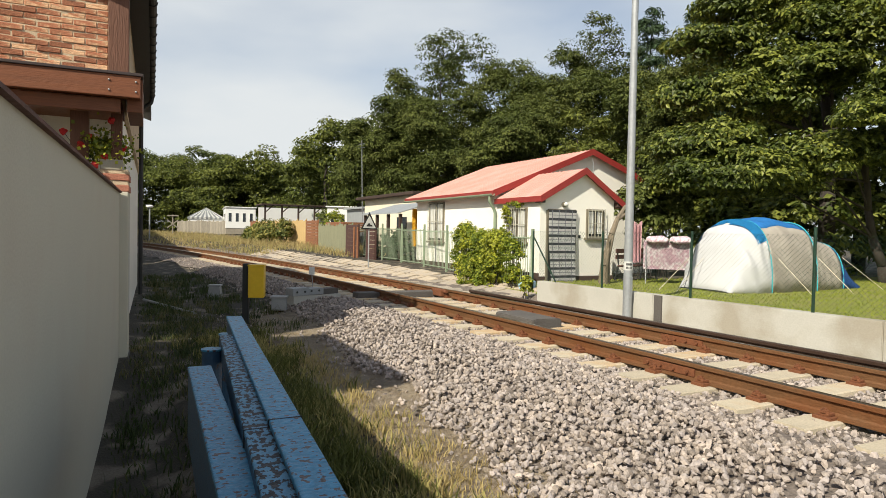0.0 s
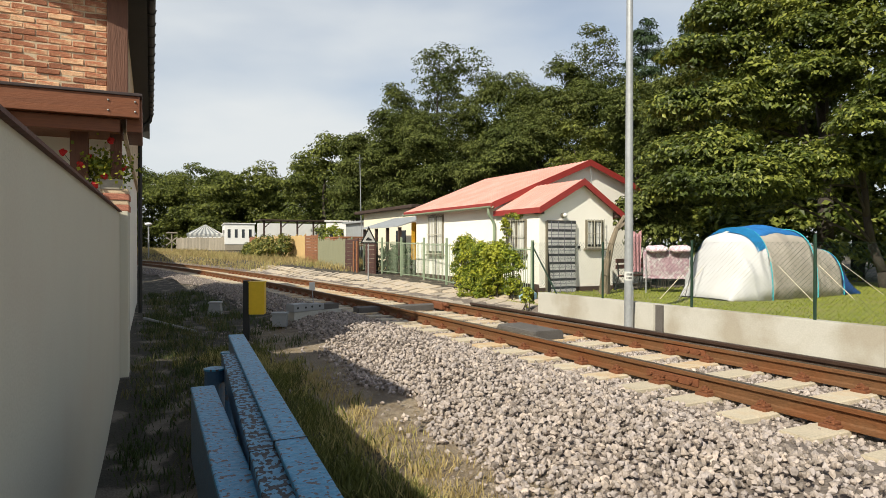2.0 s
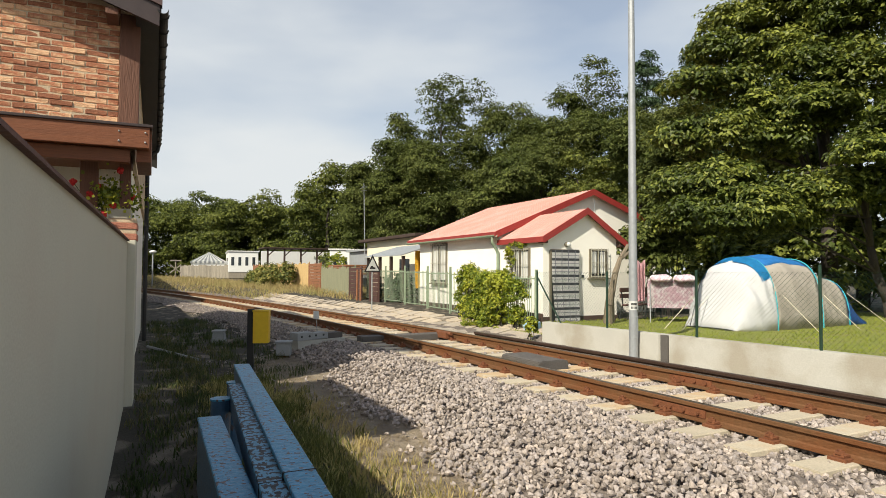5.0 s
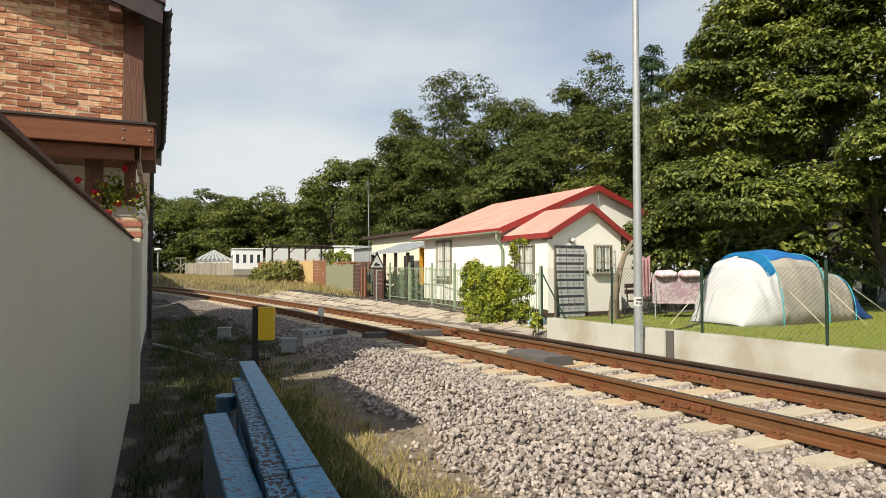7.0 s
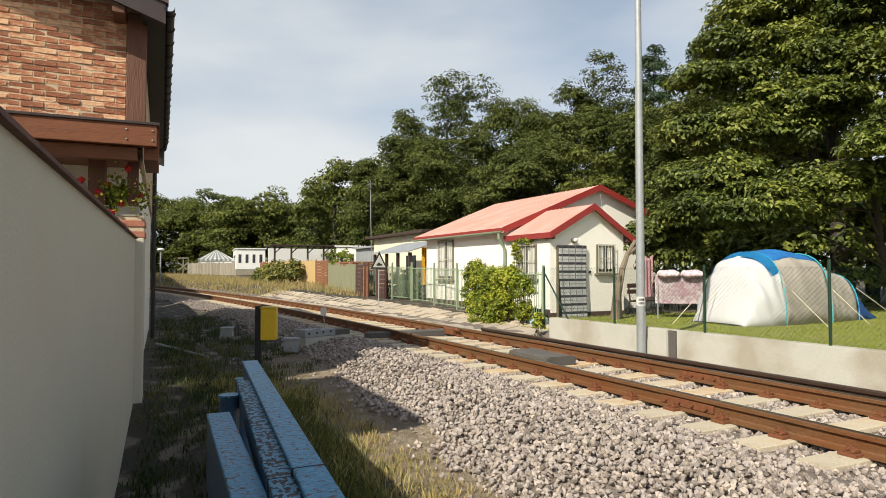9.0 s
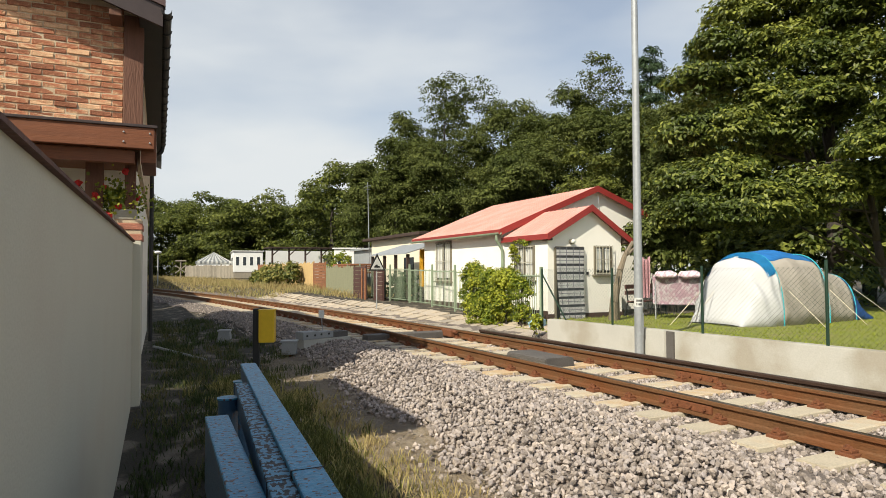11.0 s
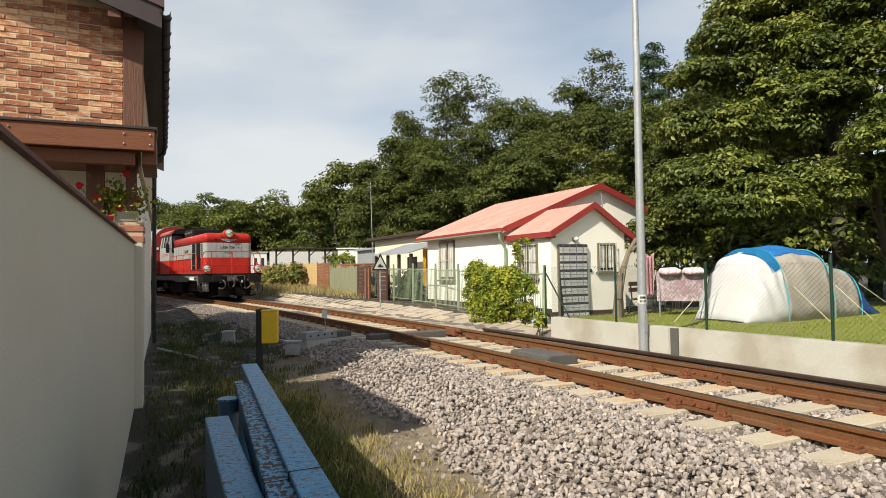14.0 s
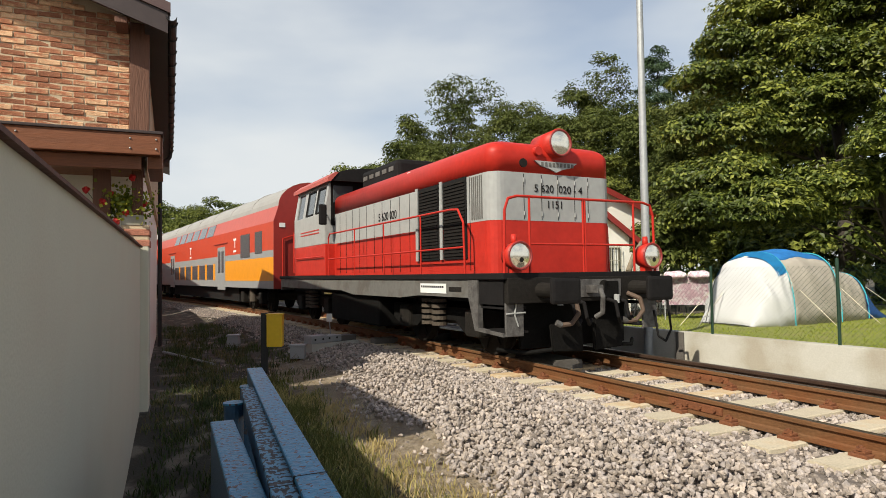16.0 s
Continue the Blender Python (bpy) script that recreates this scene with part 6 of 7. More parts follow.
    # locust trees behind the cottage
    for x, y, z0, h, r, n in ((18.6, 37.6, 2.5, 13.2, 3.3, 20), (21.5, 37.3, 3.0, 13.5, 3.0, 18), (23.0, 35.6, 3.0, 11.8, 2.6, 14), (15.8, 39.0, 3.0, 9.4, 2.2, 13), (14.8, 42.5, 3.0, 8.3, 1.5, 10), (17.2, 39.6, 3.0, 11.4, 2.0, 14), (24.2, 34.4, 3.0, 11.1, 2.3, 12), (27.4, 31.8, 2.0, 13.9, 2.8, 20), (25.9, 33.1, 3.0, 12.8, 1.9, 12), (16.9, 36.0, 2.5, 8.4, 2.6, 12), (18.8, 30.2, 2.8, 7.6, 2.6, 12), (22.0, 31.0, 2.0, 9.9, 3.0, 14), (24.8, 29.6, 2.0, 10.2, 2.9, 14), (27.0, 28.0, 2.0, 10.2, 2.8, 13), (29.5, 27.6, 2.0, 10.6, 2.8, 13), (22.8, 24.0, 1.5, 8.2, 2.3, 12), (20.8, 20.4, 1.5, 6.8, 1.7, 10), (25.0, 22.6, 1.5, 9.4, 2.2, 12)):
        tree("locust_tree", "tall feathery locust tree behind the cottage", (x, y, -0.3), (x, y, h * 0.85), 0.2, lobes_of(x, y, z0, h, r, r, n, 40 + k), 620, 34, 0.52, 0.2, M_LOCUST, 8, 0.55, 0.42)
        k += 1
    tree("broadleaf_tree", "light green tree with pale leaf tips beside the cottage", (19.2, 24.0, -0.3), (19.2, 24.0, 5.8), 0.14, lobes_of(19.2, 24.0, 2.2, 6.8, 2.0, 2.0, 10, 33), 340, 30, 0.36, 0.17, M_FARLEAF, 8, 0.5, 0.5)
    for x, y, h in ((30.9, 31.3, 15.7), (34.4, 30.6, 16.6), (35.9, 30.3, 15.9)):
        lobes = []
        for j in range(30):
            u = j / 29
            w = 2.7 * (1 - u) ** 0.75 + 0.15
            a = j * 2.4
            lobes.append((x + w * 0.75 * math.cos(a), y + w * 0.75 * math.sin(a), 4 + (h - 4) * u + 0.25, w * 0.42 + 0.1, w * 0.42 + 0.1, 0.34))
        tree("pine_tree", "dark pine with an open pointed top", (x, y, -0.3), (x, y, h - 0.3), 0.16, lobes, 800, 40, 0.45, 0.36, M_NEEDLE, 28, 0.75, 0.2)
        k += 1
    # far wood along the bend, in a row of single trees
    far = ((10.8, 103.0, 10.8, 5.2), (15.4, 97.5, 10.0, 5.0), (12.8, 93.0, 8.8, 4.6), (22.0, 82, 11.5, 4.6), (10.5, 95, 11.5, 5.2), (4.0, 108, 12.0, 5.6), (-2.5, 112, 14.0, 6.0), (17.5, 88, 11.0, 5.2), (27, 76, 12.0, 5.4), (-9.0, 118, 14.5, 6.2), (13.0, 104, 12.0, 5.4), (24.0, 88, 12.0, 5.6), (22.5, 57, 11.5, 4.6), (-3.0, 98, 9.0, 4.4), (8.0, 118, 13.0, 6.0), (20.5, 49.5, 10.0, 3.4), (29.5, 60, 13, 5.5), (30, 48, 12, 5.0), (20.3, 70, 12.2, 3.9), (6.5, 100, 10.5, 5.0), (1.0, 104, 10.5, 5.0), (20.0, 92, 10.0, 4.8), (12.0, 88, 9.5, 4.8), (25.0, 66, 9.5, 4.4))
    for x, y, h, r in far:
        tree("woodland_tree", "round-crowned tree in the far wood along the bend", (x, y, 0.0), (x, y, h * 0.8), 0.28, lobes_of(x, y, 0.4, h, r, r, 15, 80 + k), 460, 28, 0.85, 0.36, M_FARLEAF, 5, 0.55, 0.6)
        k += 1


woods()


def bush(name, label, lobes, clumps, per, spread, leaf, mat):
    t = thing(name, label, "bush")
    bm = B()
    for l in lobes:
        g = float(ground_z(l[0], l[1]))
        for j in range(4):
            rod(bm, (l[0] + random.uniform(-.15, .15), l[1] + random.uniform(-.15, .15), g - 0.05), (l[0] + random.uniform(-1, 1) * l[3] * .6, l[1] + random.uniform(-1, 1) * l[4] * .6, l[2] + random.uniform(0, .5) * l[5]), 0.014, 0.005, 5)
    part("stems", bm, M_BARK, t, "thin woody stems")
    q = dome_leaves(lobes, clumps, per, spread, leaf, 0.62, 0.9, 0.8)
    part("leaves", raw("leaves", q, np.arange(len(q)).reshape(-1, 4), mat), None, t, "bright green leaves")


M_SCRUB = material("scrub_leaves", (0.12, 0.155, 0.025), 0.6, vary=0.35, grain=2, blotch=0.8, bump=0, island=0.9, second=(0.28, 0.24, 0.06), amount=0.8, edge=(0.45, 0.62), through_light=0.3)


def bushes():
    bush("creeper_hedge", "bright green creeper hedge overgrowing the steel fence", [(8.74, 13.4, .8, .22, .35, .3), (8.8, 14.1, 1.0, .28, .45, .34), (8.86, 14.8, .95, .34, .5, .4), (8.96, 15.7, 1.0, .3, .5, .36), (9.1, 16.5, 1.05, .3, .4, .34), (9.12, 16.8, .6, .25, .25, .3), (8.66, 14.2, .4, .3, .4, .4), (8.78, 15.1, .3, .34, .5, .45), (8.95, 16.1, .25, .3, .45, .4), (8.7, 14.5, -.05, .3, .5, .25), (8.72, 13.3, .2, .16, .2, .3), (9.0, 16.2, 1.4, .16, .3, .12)], 900, 26, 0.13, 0.075, M_LEAF)
    bush("creeper", "creeper climbing round the porch window", [(10.05, 15.7, 1.7, .08, .25, .4), (10.05, 15.4, 2.1, .08, .4, .12)], 60, 18, 0.06, 0.07, M_LEAF)
    bush("weed_clump", "yellow-green weed clump at the foot of the hedge", [(8.4, 15.1, .0, .25, .3, .25), (8.5, 14.7, -.05, .2, .25, .18)], 60, 22, 0.06, 0.06, M_LEAF)
    bush("weed_clump", "green weeds at the end of the concrete wall", [(8.1, 11.75, .05, .12, .16, .28)], 40, 22, 0.05, 0.06, M_LEAF)
    bush("scrub_bush", "green scrub on the dry grassy bank", [(8.8, 47.5, .8, .8, 1.5, .8), (8.9, 45.0, .9, .8, 1.2, .95), (9.5, 42.0, 1.1, .5, .9, .75), (8.9, 50.5, .7, .6, 1.2, .6)], 300, 26, 0.24, 0.17, M_SCRUB)
    bush("scrub_bush", "dark green conifer hedge inside the steel fence", [(10.1, 23.6, .5, .4, .5, .7), (10.2, 24.6, .5, .4, .5, .7), (10.2, 25.6, .5, .35, .5, .6)], 240, 26, 0.11, 0.09, M_NEEDLE)
    bush("understory_shrub", "dense dark shrubs under the trees behind the tent", [(24.5, 3 + 2.2 * j, 1.2, 1.5, 1.5, 1.5) for j in range(6)] + [(21.5, 14 + 2.0 * j, 1.3, 1.5, 1.5, 1.5) for j in range(4)] + [(26.8, 2 + 2.4 * j, 3.2, 1.8, 1.8, 2.6) for j in range(8)], 1500, 26, 0.45, 0.26, M_MAPLE)
    bush("young_conifer", "soft green young conifer beside the cottage", [(14.3, 14.9, 2.3, .7, .6, .5), (15.0, 14.5, 2.9, .6, .6, .5), (14.7, 14.7, 1.5, .55, .5, .5), (15.3, 14.6, 2.1, .6, .6, .6)], 220, 34, 0.26, 0.16, M_LOCUST)
    bush("scrub_bush", "shrub with pale blossoms beside the caravan", [(13.0, 42.5, 2.0, .6, .8, .7)], 70, 24, 0.13, 0.12, M_LEAF)


bushes()
bm = B()
bmesh.ops.create_icosphere(bm, subdivisions=2, radius=0.2, matrix=Matrix.Translation((8.82, 12.75, 0.0)))
for v in bm.verts:
    v.co += Vector((random.uniform(-.05, .05), random.uniform(-.05, .05), random.uniform(-.05, .05)))
tagged(part("plastic_bag", bm, material("pale_blue_plastic", (0.35, 0.55, 0.68), 0.3, vary=0.2)), "crumpled pale blue plastic bag by the fence", "plastic bag")
# ---- train ----
M_LRED = material("locomotive_red_paint", (0.44, 0.026, 0.016), 0.45, vary=0.16, grain=10, blotch=2, bump=0.03, spec=0.22)
M_LSILVER = material("silver_grey_paint", (0.33, 0.335, 0.325), 0.45, vary=0.12, grain=10, blotch=2, bump=0.03)
M_LSILL = material("grimy_grey_paint", (0.135, 0.132, 0.122), 0.65, vary=0.22, grain=14, blotch=3, bump=0.1, second=(0.07, 0.06, 0.05), amount=0.7)
M_LBLACK = material("sooty_black", (0.010, 0.009, 0.009), 0.75, spec=0.2, vary=0.3, grain=15, blotch=4, bump=0.15)
M_LDARK = material("oily_dark_steel", (0.014, 0.012, 0.010), 0.8, spec=0.2, vary=0.35, grain=20, blotch=5, bump=0.3)
M_LGRIME = material("grimy_grey_steel", (0.10, 0.095, 0.09), 0.7, vary=0.35, grain=30, blotch=6, bump=0.3, second=(0.03, 0.026, 0.024), amount=0.8)
M_LSOOT = material("sooty_black_steel", (0.008, 0.0075, 0.007), 0.85, spec=0.1, vary=0.4, grain=30, blotch=5, bump=0.3)
M_WHITEP = material("white_plate", (0.75, 0.75, 0.73), 0.6, vary=0.05)
M_CORANGE = material("coach_orange_red", (0.45, 0.042, 0.010), 0.45, vary=0.08, grain=8, blotch=1.5, bump=0.02)
M_CGREY = material("coach_light_grey", (0.25, 0.255, 0.255), 0.5, vary=0.08, grain=8, bump=0.02)
M_CYELLOW = material("coach_amber_yellow", (0.66, 0.25, 0.008), 0.45, vary=0.06, grain=8, bump=0.02)
M_CRED = material("coach_end_red", (0.26, 0.022, 0.016), 0.5, vary=0.1, grain=8, bump=0.02)
M_CROOF = material("coach_roof_grey", (0.29, 0.28, 0.26), 0.55, vary=0.12, grain=5, blotch=1, bump=0.05)
M_CPINK = material("coach_faded_red", (0.40, 0.08, 0.06), 0.5, vary=0.08, grain=6, bump=0.02)
M_LDARKRED = material("dark_red_rim", (0.22, 0.02, 0.018), 0.5)
M_HOSE = material("brown_rubber_hose", (0.10, 0.065, 0.045), 0.8, vary=0.3)
M_HEADGLOW = bpy.data.materials.new("lit_headlamp")
M_HEADGLOW.use_nodes = True
_b = M_HEADGLOW.node_tree.nodes["Principled BSDF"]
_b.inputs["Base Color"].default_value, _b.inputs["Metallic"].default_value, _b.inputs["Roughness"].default_value = (0.80, 0.76, 0.66, 1), 0.92, 0.14
_b.inputs["Emission Color"].default_value = (1.0, 0.85, 0.55, 1)
_b.inputs["Emission Strength"].default_value = 0.06


def text_part(body, size, m, mat, parent, name="lettering", wide=1.0):
    cu = bpy.data.curves.new(name, "FONT")
    cu.body, cu.size, cu.extrude, cu.align_x, cu.align_y = body, size, 0.002, "CENTER", "CENTER"
    cu.materials.append(mat)
    ob = new(name, cu)
    ob.parent = parent
    ob.matrix_basis = m @ Matrix.Diagonal((wide, 1, 1, 1))
    return ob


def band(bm, w, y0, y1, z0, z1, r, n=6, top_round=0.0):
    """A ring of bonnet wall with rounded front corners, from z0 to z1, open behind."""
    pts = [(-w, y1)]
    for k in range(n + 1):
        a = math.pi + k / n * math.pi / 2
        pts.append((-w + r + r * math.cos(a), y0 + r + r * math.sin(a)))
    for k in range(n + 1):
        a = 1.5 * math.pi + k / n * math.pi / 2
        pts.append((w - r + r * math.cos(a), y0 + r + r * math.sin(a)))
    pts.append((w, y1))
    if not top_round:
        prism(bm, pts, z0, z1, "z")
        return
    rings = []
    steps = 6
    rings.append([(p[0], p[1], z0) for p in pts])
    for k in range(steps + 1):
        a = k / steps * math.pi / 2
        s = top_round * (1 - math.cos(a))
        z = z1 - top_round * 0.8 + top_round * 0.8 * math.sin(a)
        ring = []
        for x, y in pts:
            fx = (w - s) / w
            ring.append((x * fx, y0 + s + (y - y0) * (y1 - y0 - s) / (y1 - y0), z))
        rings.append(ring)
    vs = [[bm.verts.new(p) for p in ring] for ring in rings]
    for a, b in zip(vs, vs[1:]):
        for i in range(len(pts)):
            j = (i + 1) % len(pts)
            bm.faces.new((a[i], a[j], b[j], b[i]))
    bm.faces.new(vs[-1])
    bm.faces.new(vs[0])
    bmesh.ops.recalc_face_normals(bm, faces=list(bm.faces))


def wheelset(parent, y, name="wheel"):
    for s in (-1, 1):
        bm = B()
        rod(bm, (s * 0.70, 0, 0), (s * 0.83, 0, 0), 0.49, 0.49, 32)
        rod(bm, (s * 0.68, 0, 0), (s * 0.70, 0, 0), 0.52, 0.52, 32)
        rod(bm, (s * 0.83, 0, 0), (s * 0.86, 0, 0), 0.14, 0.12, 16)
        for k in range(6):
            a = k * math.pi / 3
            box(bm, s * 0.845 - 0.012, s * 0.845 + 0.012, -0.04, 0.04, 0.12, 0.42, 0, Matrix.Rotation(a, 4, "X"))
        w = part(name, bm, M_LDARK, parent, "oily steel wheel")
        w.matrix_basis = Matrix.Translation((0, y, 0.49))
        WHEELS.append((w, y))


WHEELS = []


def lens_dish(bm, x, y, z, r):
    """A shallow domed glass."""
    rings = []
    for k in range(6):
        u = k / 5
        rings.append([bm.verts.new((x + r * u * math.cos(a), y - 0.004 - 0.035 * (1 - u * u), z + r * u * math.sin(a))) for a in np.linspace(0, 2 * math.pi, 24, endpoint=False)])
    for a, b in zip(rings, rings[1:]):
        for i in range(24):
            bm.faces.new((a[i], a[(i + 1) % 24], b[(i + 1) % 24], b[i]))
    bmesh.ops.remove_doubles(bm, verts=list(bm.verts), dist=0.0005)
    bmesh.ops.recalc_face_normals(bm, faces=list(bm.faces))


def locomotive():
    L = thing("diesel_locomotive", "red and silver diesel shunting locomotive with handrails and headlamps", "locomotive")
    # frame
    bm = B()
    box(bm, -1.5, 1.5, 0.62, 13.6, 1.22, 1.31, 0.01)
    part("platform", bm, M_LBLACK, L, "dark running platform")
    for s in (-1, 1):
        bm = B()
        prism(bm, [(1.5, 1.22), (13.5, 1.22), (13.5, 0.98), (12.2, 0.96), (7.6, 0.96), (6.8, 0.88), (4.2, 0.88), (3.4, 0.94), (1.5, 0.94)], min(s * 1.42, s * 1.47), max(s * 1.42, s * 1.47), "x")
        sill = part("side_sill", bm, M_LSILL, L, "grimy grey frame sill")
        # steps at the front corner
        bm = B()
        prism(bm, [(1.34, 1.22), (1.62, 1.22), (1.62, 0.95), (1.44, 0.46), (0.68, 0.42), (0.68, 0.47), (1.34, 0.5)], min(s * 1.40, s * 1.485), max(s * 1.40, s * 1.485), "x")
        st = part("step_frame", bm, M_LGRIME, L, "grey corner steps frame")
        part("corner_plate", box(B(), min(s * 1.14, s * 1.44), max(s * 1.14, s * 1.44), 0.66, 0.70, 0.42, 1.22, 0.01), M_LGRIME, st, "grey front corner plate")
        part("side_plate", box(B(), min(s * 1.42, s * 1.46), max(s * 1.42, s * 1.46), 0.70, 1.34, 0.86, 1.22), M_LBLACK, st)
        for z, d in ((0.46, 0), (0.8, 0.05)):
            part("tread", box(B(), s * 1.25 - 0.2, s * 1.25 + 0.2, 0.68 + d, 1.3, z, z + 0.03, 0.005), M_LBLACK, st)
        part("white_notice", box(B(), min(s * 1.471, s * 1.478), max(s * 1.471, s * 1.478), 2.35, 3.3, 0.99, 1.15), M_WHITEP, sill, "white notice plate with a line of dark print")
        for k in range(12):
            y = 2.43 + 0.072 * k
            part("print_bar", box(B(), min(s * 1.478, s * 1.481), max(s * 1.478, s * 1.481), y, y + 0.05, 1.08, 1.115), M_LBLACK, sill)
        part("maker_plate", box(B(), min(s * 1.471, s * 1.478), max(s * 1.471, s * 1.478), 1.85, 2.25, 1.03, 1.1), M_LDARK, sill)
    bm = B()
    box(bm, -1.44, 1.44, 0.6, 0.72, 0.88, 1.24, 0.01)
    beam = part("buffer_beam", bm, M_LDARK, L, "oily dark buffer beam")
    part("beam_plate", box(B(), -0.62, 0.62, 0.588, 0.6, 0.94, 1.2, 0.004), M_LGRIME, beam, "grimy grey plate")
    text_part("SU42", 0.11, pose(-0.42, 0.585, 1.1, 90, 0, 0), M_LBLACK, beam)
    part("oval_plate", rod(B(), (0.28, 0.578, 1.1), (0.28, 0.59, 1.1), 0.09, seg=18), M_LDARK, beam, "oval plate")
    part("rear_beam", box(B(), -1.44, 1.44, 13.5, 13.62, 0.88, 1.24, 0.01), M_LSILL, L)
    for y0, d in ((0.6, -1), (13.62, 1)):
        for s in (-1, 1):
            bm = B()
            rod(bm, (s * 0.875, y0, 1.06), (s * 0.875, y0 + d * 0.5, 1.06), 0.11, 0.10, 16)
            bf = part("buffer", bm, M_LDARK, L, "dark steel buffer")
            part("buffer_plate", box(B(), s * 0.875 - 0.25, s * 0.875 + 0.25, min(y0 + d * .5, y0 + d * .58), max(y0 + d * .5, y0 + d * .58), 0.88, 1.24, 0.05), M_LBLACK, bf, "black rectangular buffer plate")
    bm = B()
    box(bm, -0.06, 0.06, 0.35, 0.6, 1.0, 1.12, 0.01)
    pipe(bm, [(0, 0.35, 1.06), (0, 0.3, 0.95), (0.03, 0.35, 0.72), (-0.02, 0.45, 0.65)], 0.035, 8)
    part("coupling_hook", bm, M_LGRIME, L, "steel coupling hook")
    for x in (-0.45, -0.25, 0.35, 0.55):
        bm = B()
        pipe(bm, [(x, 0.6, 0.9), (x, 0.42, 0.86), (x + 0.03, 0.4, 0.65), (x + 0.12, 0.46, 0.55), (x + 0.2, 0.5, 0.62)], 0.028, 8)
        part("brake_hose", bm, M_LBLACK, L, "black brake hose")
    bm = B()
    pipe(bm, [(1.25, 0.5, 1.0), (1.42, 0.42, 0.85), (1.46, 0.4, 0.4), (1.36, 0.42, 0.22), (1.24, 0.45, 0.3), (1.2, 0.5, 0.7)], 0.018, 8)
    part("hanging_cable", bm, M_LBLACK, L, "hanging black cable")
    for x in (-0.62, 0.45):
        part("air_cock", rod(B(), (x, 0.5, 0.84), (x, 0.5, 0.97), 0.045, seg=10), M_LSILVER, L, "silver air cock")
    for k in (-1, 1):
        bm = B()
        prism(bm, [(k * 0.10, 0.14), (k * 0.66, 0.17), (k * 0.70, 0.56), (k * 0.12, 0.60)], 0.62, 0.68)
        bmesh.ops.bevel(bm, geom=list(bm.edges), offset=0.015, segments=2, affect="EDGES")
        part("plough_blade", bm, M_LSOOT, L, "black plough plate")
        bm = B()
        pipe(bm, [(k * 0.66, 0.66, 0.2), (k * 1.0, 0.8, 0.16), (k * 1.32, 1.1, 0.2)], 0.03, 8)
        part("guard_bar", bm, M_LSOOT, L, "black rail guard bar")
        bm = B()
        pipe(bm, [(k * 0.62 + 0.12, 0.58, 0.98), (k * 0.62 + 0.2, 0.40, 0.90), (k * 0.62 + 0.22, 0.36, 0.72), (k * 0.62 + 0.12, 0.40, 0.58), (k * 0.62 - 0.02, 0.46, 0.56)], 0.034, 8)
        part("brake_hose", bm, M_HOSE, L, "dusty brown rubber brake hose")
        part("hose_coupling", rod(B(), (k * 0.62 - 0.02, 0.46, 0.56), (k * 0.62 - 0.09, 0.48, 0.6), 0.045, seg=10), M_LGRIME, L, "grey hose coupling")
        # flat black panel drawn for the shade inside a recess
        part("beam_recess", box(B(), k * 0.42 - 0.14, k * 0.42 + 0.14, 0.578, 0.59, 0.92, 1.17, 0.004), M_LSOOT, beam, "black panel standing in for a dark recess")
    # black sheet stands in for the dark under the frame
    bm = B()
    box(bm, -1.0, 1.0, 0.95, 1.0, 0.2, 0.9)
    part("rear_screen", bm, M_LSOOT, L, "black sheet standing in for the dark behind the plough")
    bm = B()
    pipe(bm, [(-1.29, 0.655, 1.14), (-1.28, 0.64, 0.9), (-1.3, 0.65, 0.72), (-1.24, 0.65, 0.56)], 0.012, 6)
    pipe(bm, [(-1.44, 0.65, 0.74), (-1.12, 0.65, 0.75)], 0.012, 6)
    part("corner_pipe", bm, M_LSILVER, L, "pale thin air pipe")
    # bonnet in bands
    part("bonnet_lower", (lambda bm: (band(bm, 1.2, 1.35, 8.9, 1.31, 2.12, 0.22), bm)[1])(B()), M_LRED, L, "red lower bonnet", True).data.shade_flat()
    part("bonnet_middle", (lambda bm: (band(bm, 1.203, 1.347, 8.9, 2.12, 2.87, 0.22), bm)[1])(B()), M_LSILVER, L, "silver bonnet band")
    top = part("bonnet_top", (lambda bm: (band(bm, 1.2, 1.35, 8.9, 2.87, 3.38, 0.22, 6, 0.26), bm)[1])(B()), M_LRED, L, "red rounded bonnet top", True)
    for s in (-1, 1):
        for y in np.arange(2.0, 8.8, 0.46):
            if not 2.0 < y < 3.95:
                part("door_seam", box(B(), min(s * 1.2, s * 1.207), max(s * 1.2, s * 1.207), float(y), float(y) + 0.012, 1.36, 2.85), M_LDARK, L)
    for x in (-0.62, -0.28, 0.04, 0.38, 0.66):
        part("door_seam", box(B(), x, x + 0.008, 1.342, 1.35, 2.14, 2.85), M_LDARK, L)
        for z in (2.2, 2.72):
            part("hinge", rod(B(), (x + 0.005, 1.338, z), (x + 0.005, 1.338, z + 0.07), 0.011, seg=6), M_LSILVER, L)
    for s in (-1, 1):
        for y0, y1 in ((2.1, 2.88), (3.05, 3.85)):
            bm = B()
            box(bm, min(s * 1.19, s * 1.225), max(s * 1.19, s * 1.225), y0, y1, 1.55, 2.88)
            g = part("radiator_grille", bm, M_LBLACK, L, "black radiator grille")
            bm = B()
            for k in range(22):
                box(bm, min(s * 1.225, s * 1.24), max(s * 1.225, s * 1.24), y0 + 0.03, y1 - 0.03, 1.6 + 0.057 * k, 1.63 + 0.057 * k)
            part("louvre", bm, M_LDARK, g)
            part("mullion", box(B(), min(s * 1.225, s * 1.245), max(s * 1.225, s * 1.245), y1 + 0.02, y1 + 0.11, 1.55, 2.9), M_LSILVER, g)
        bm = B()
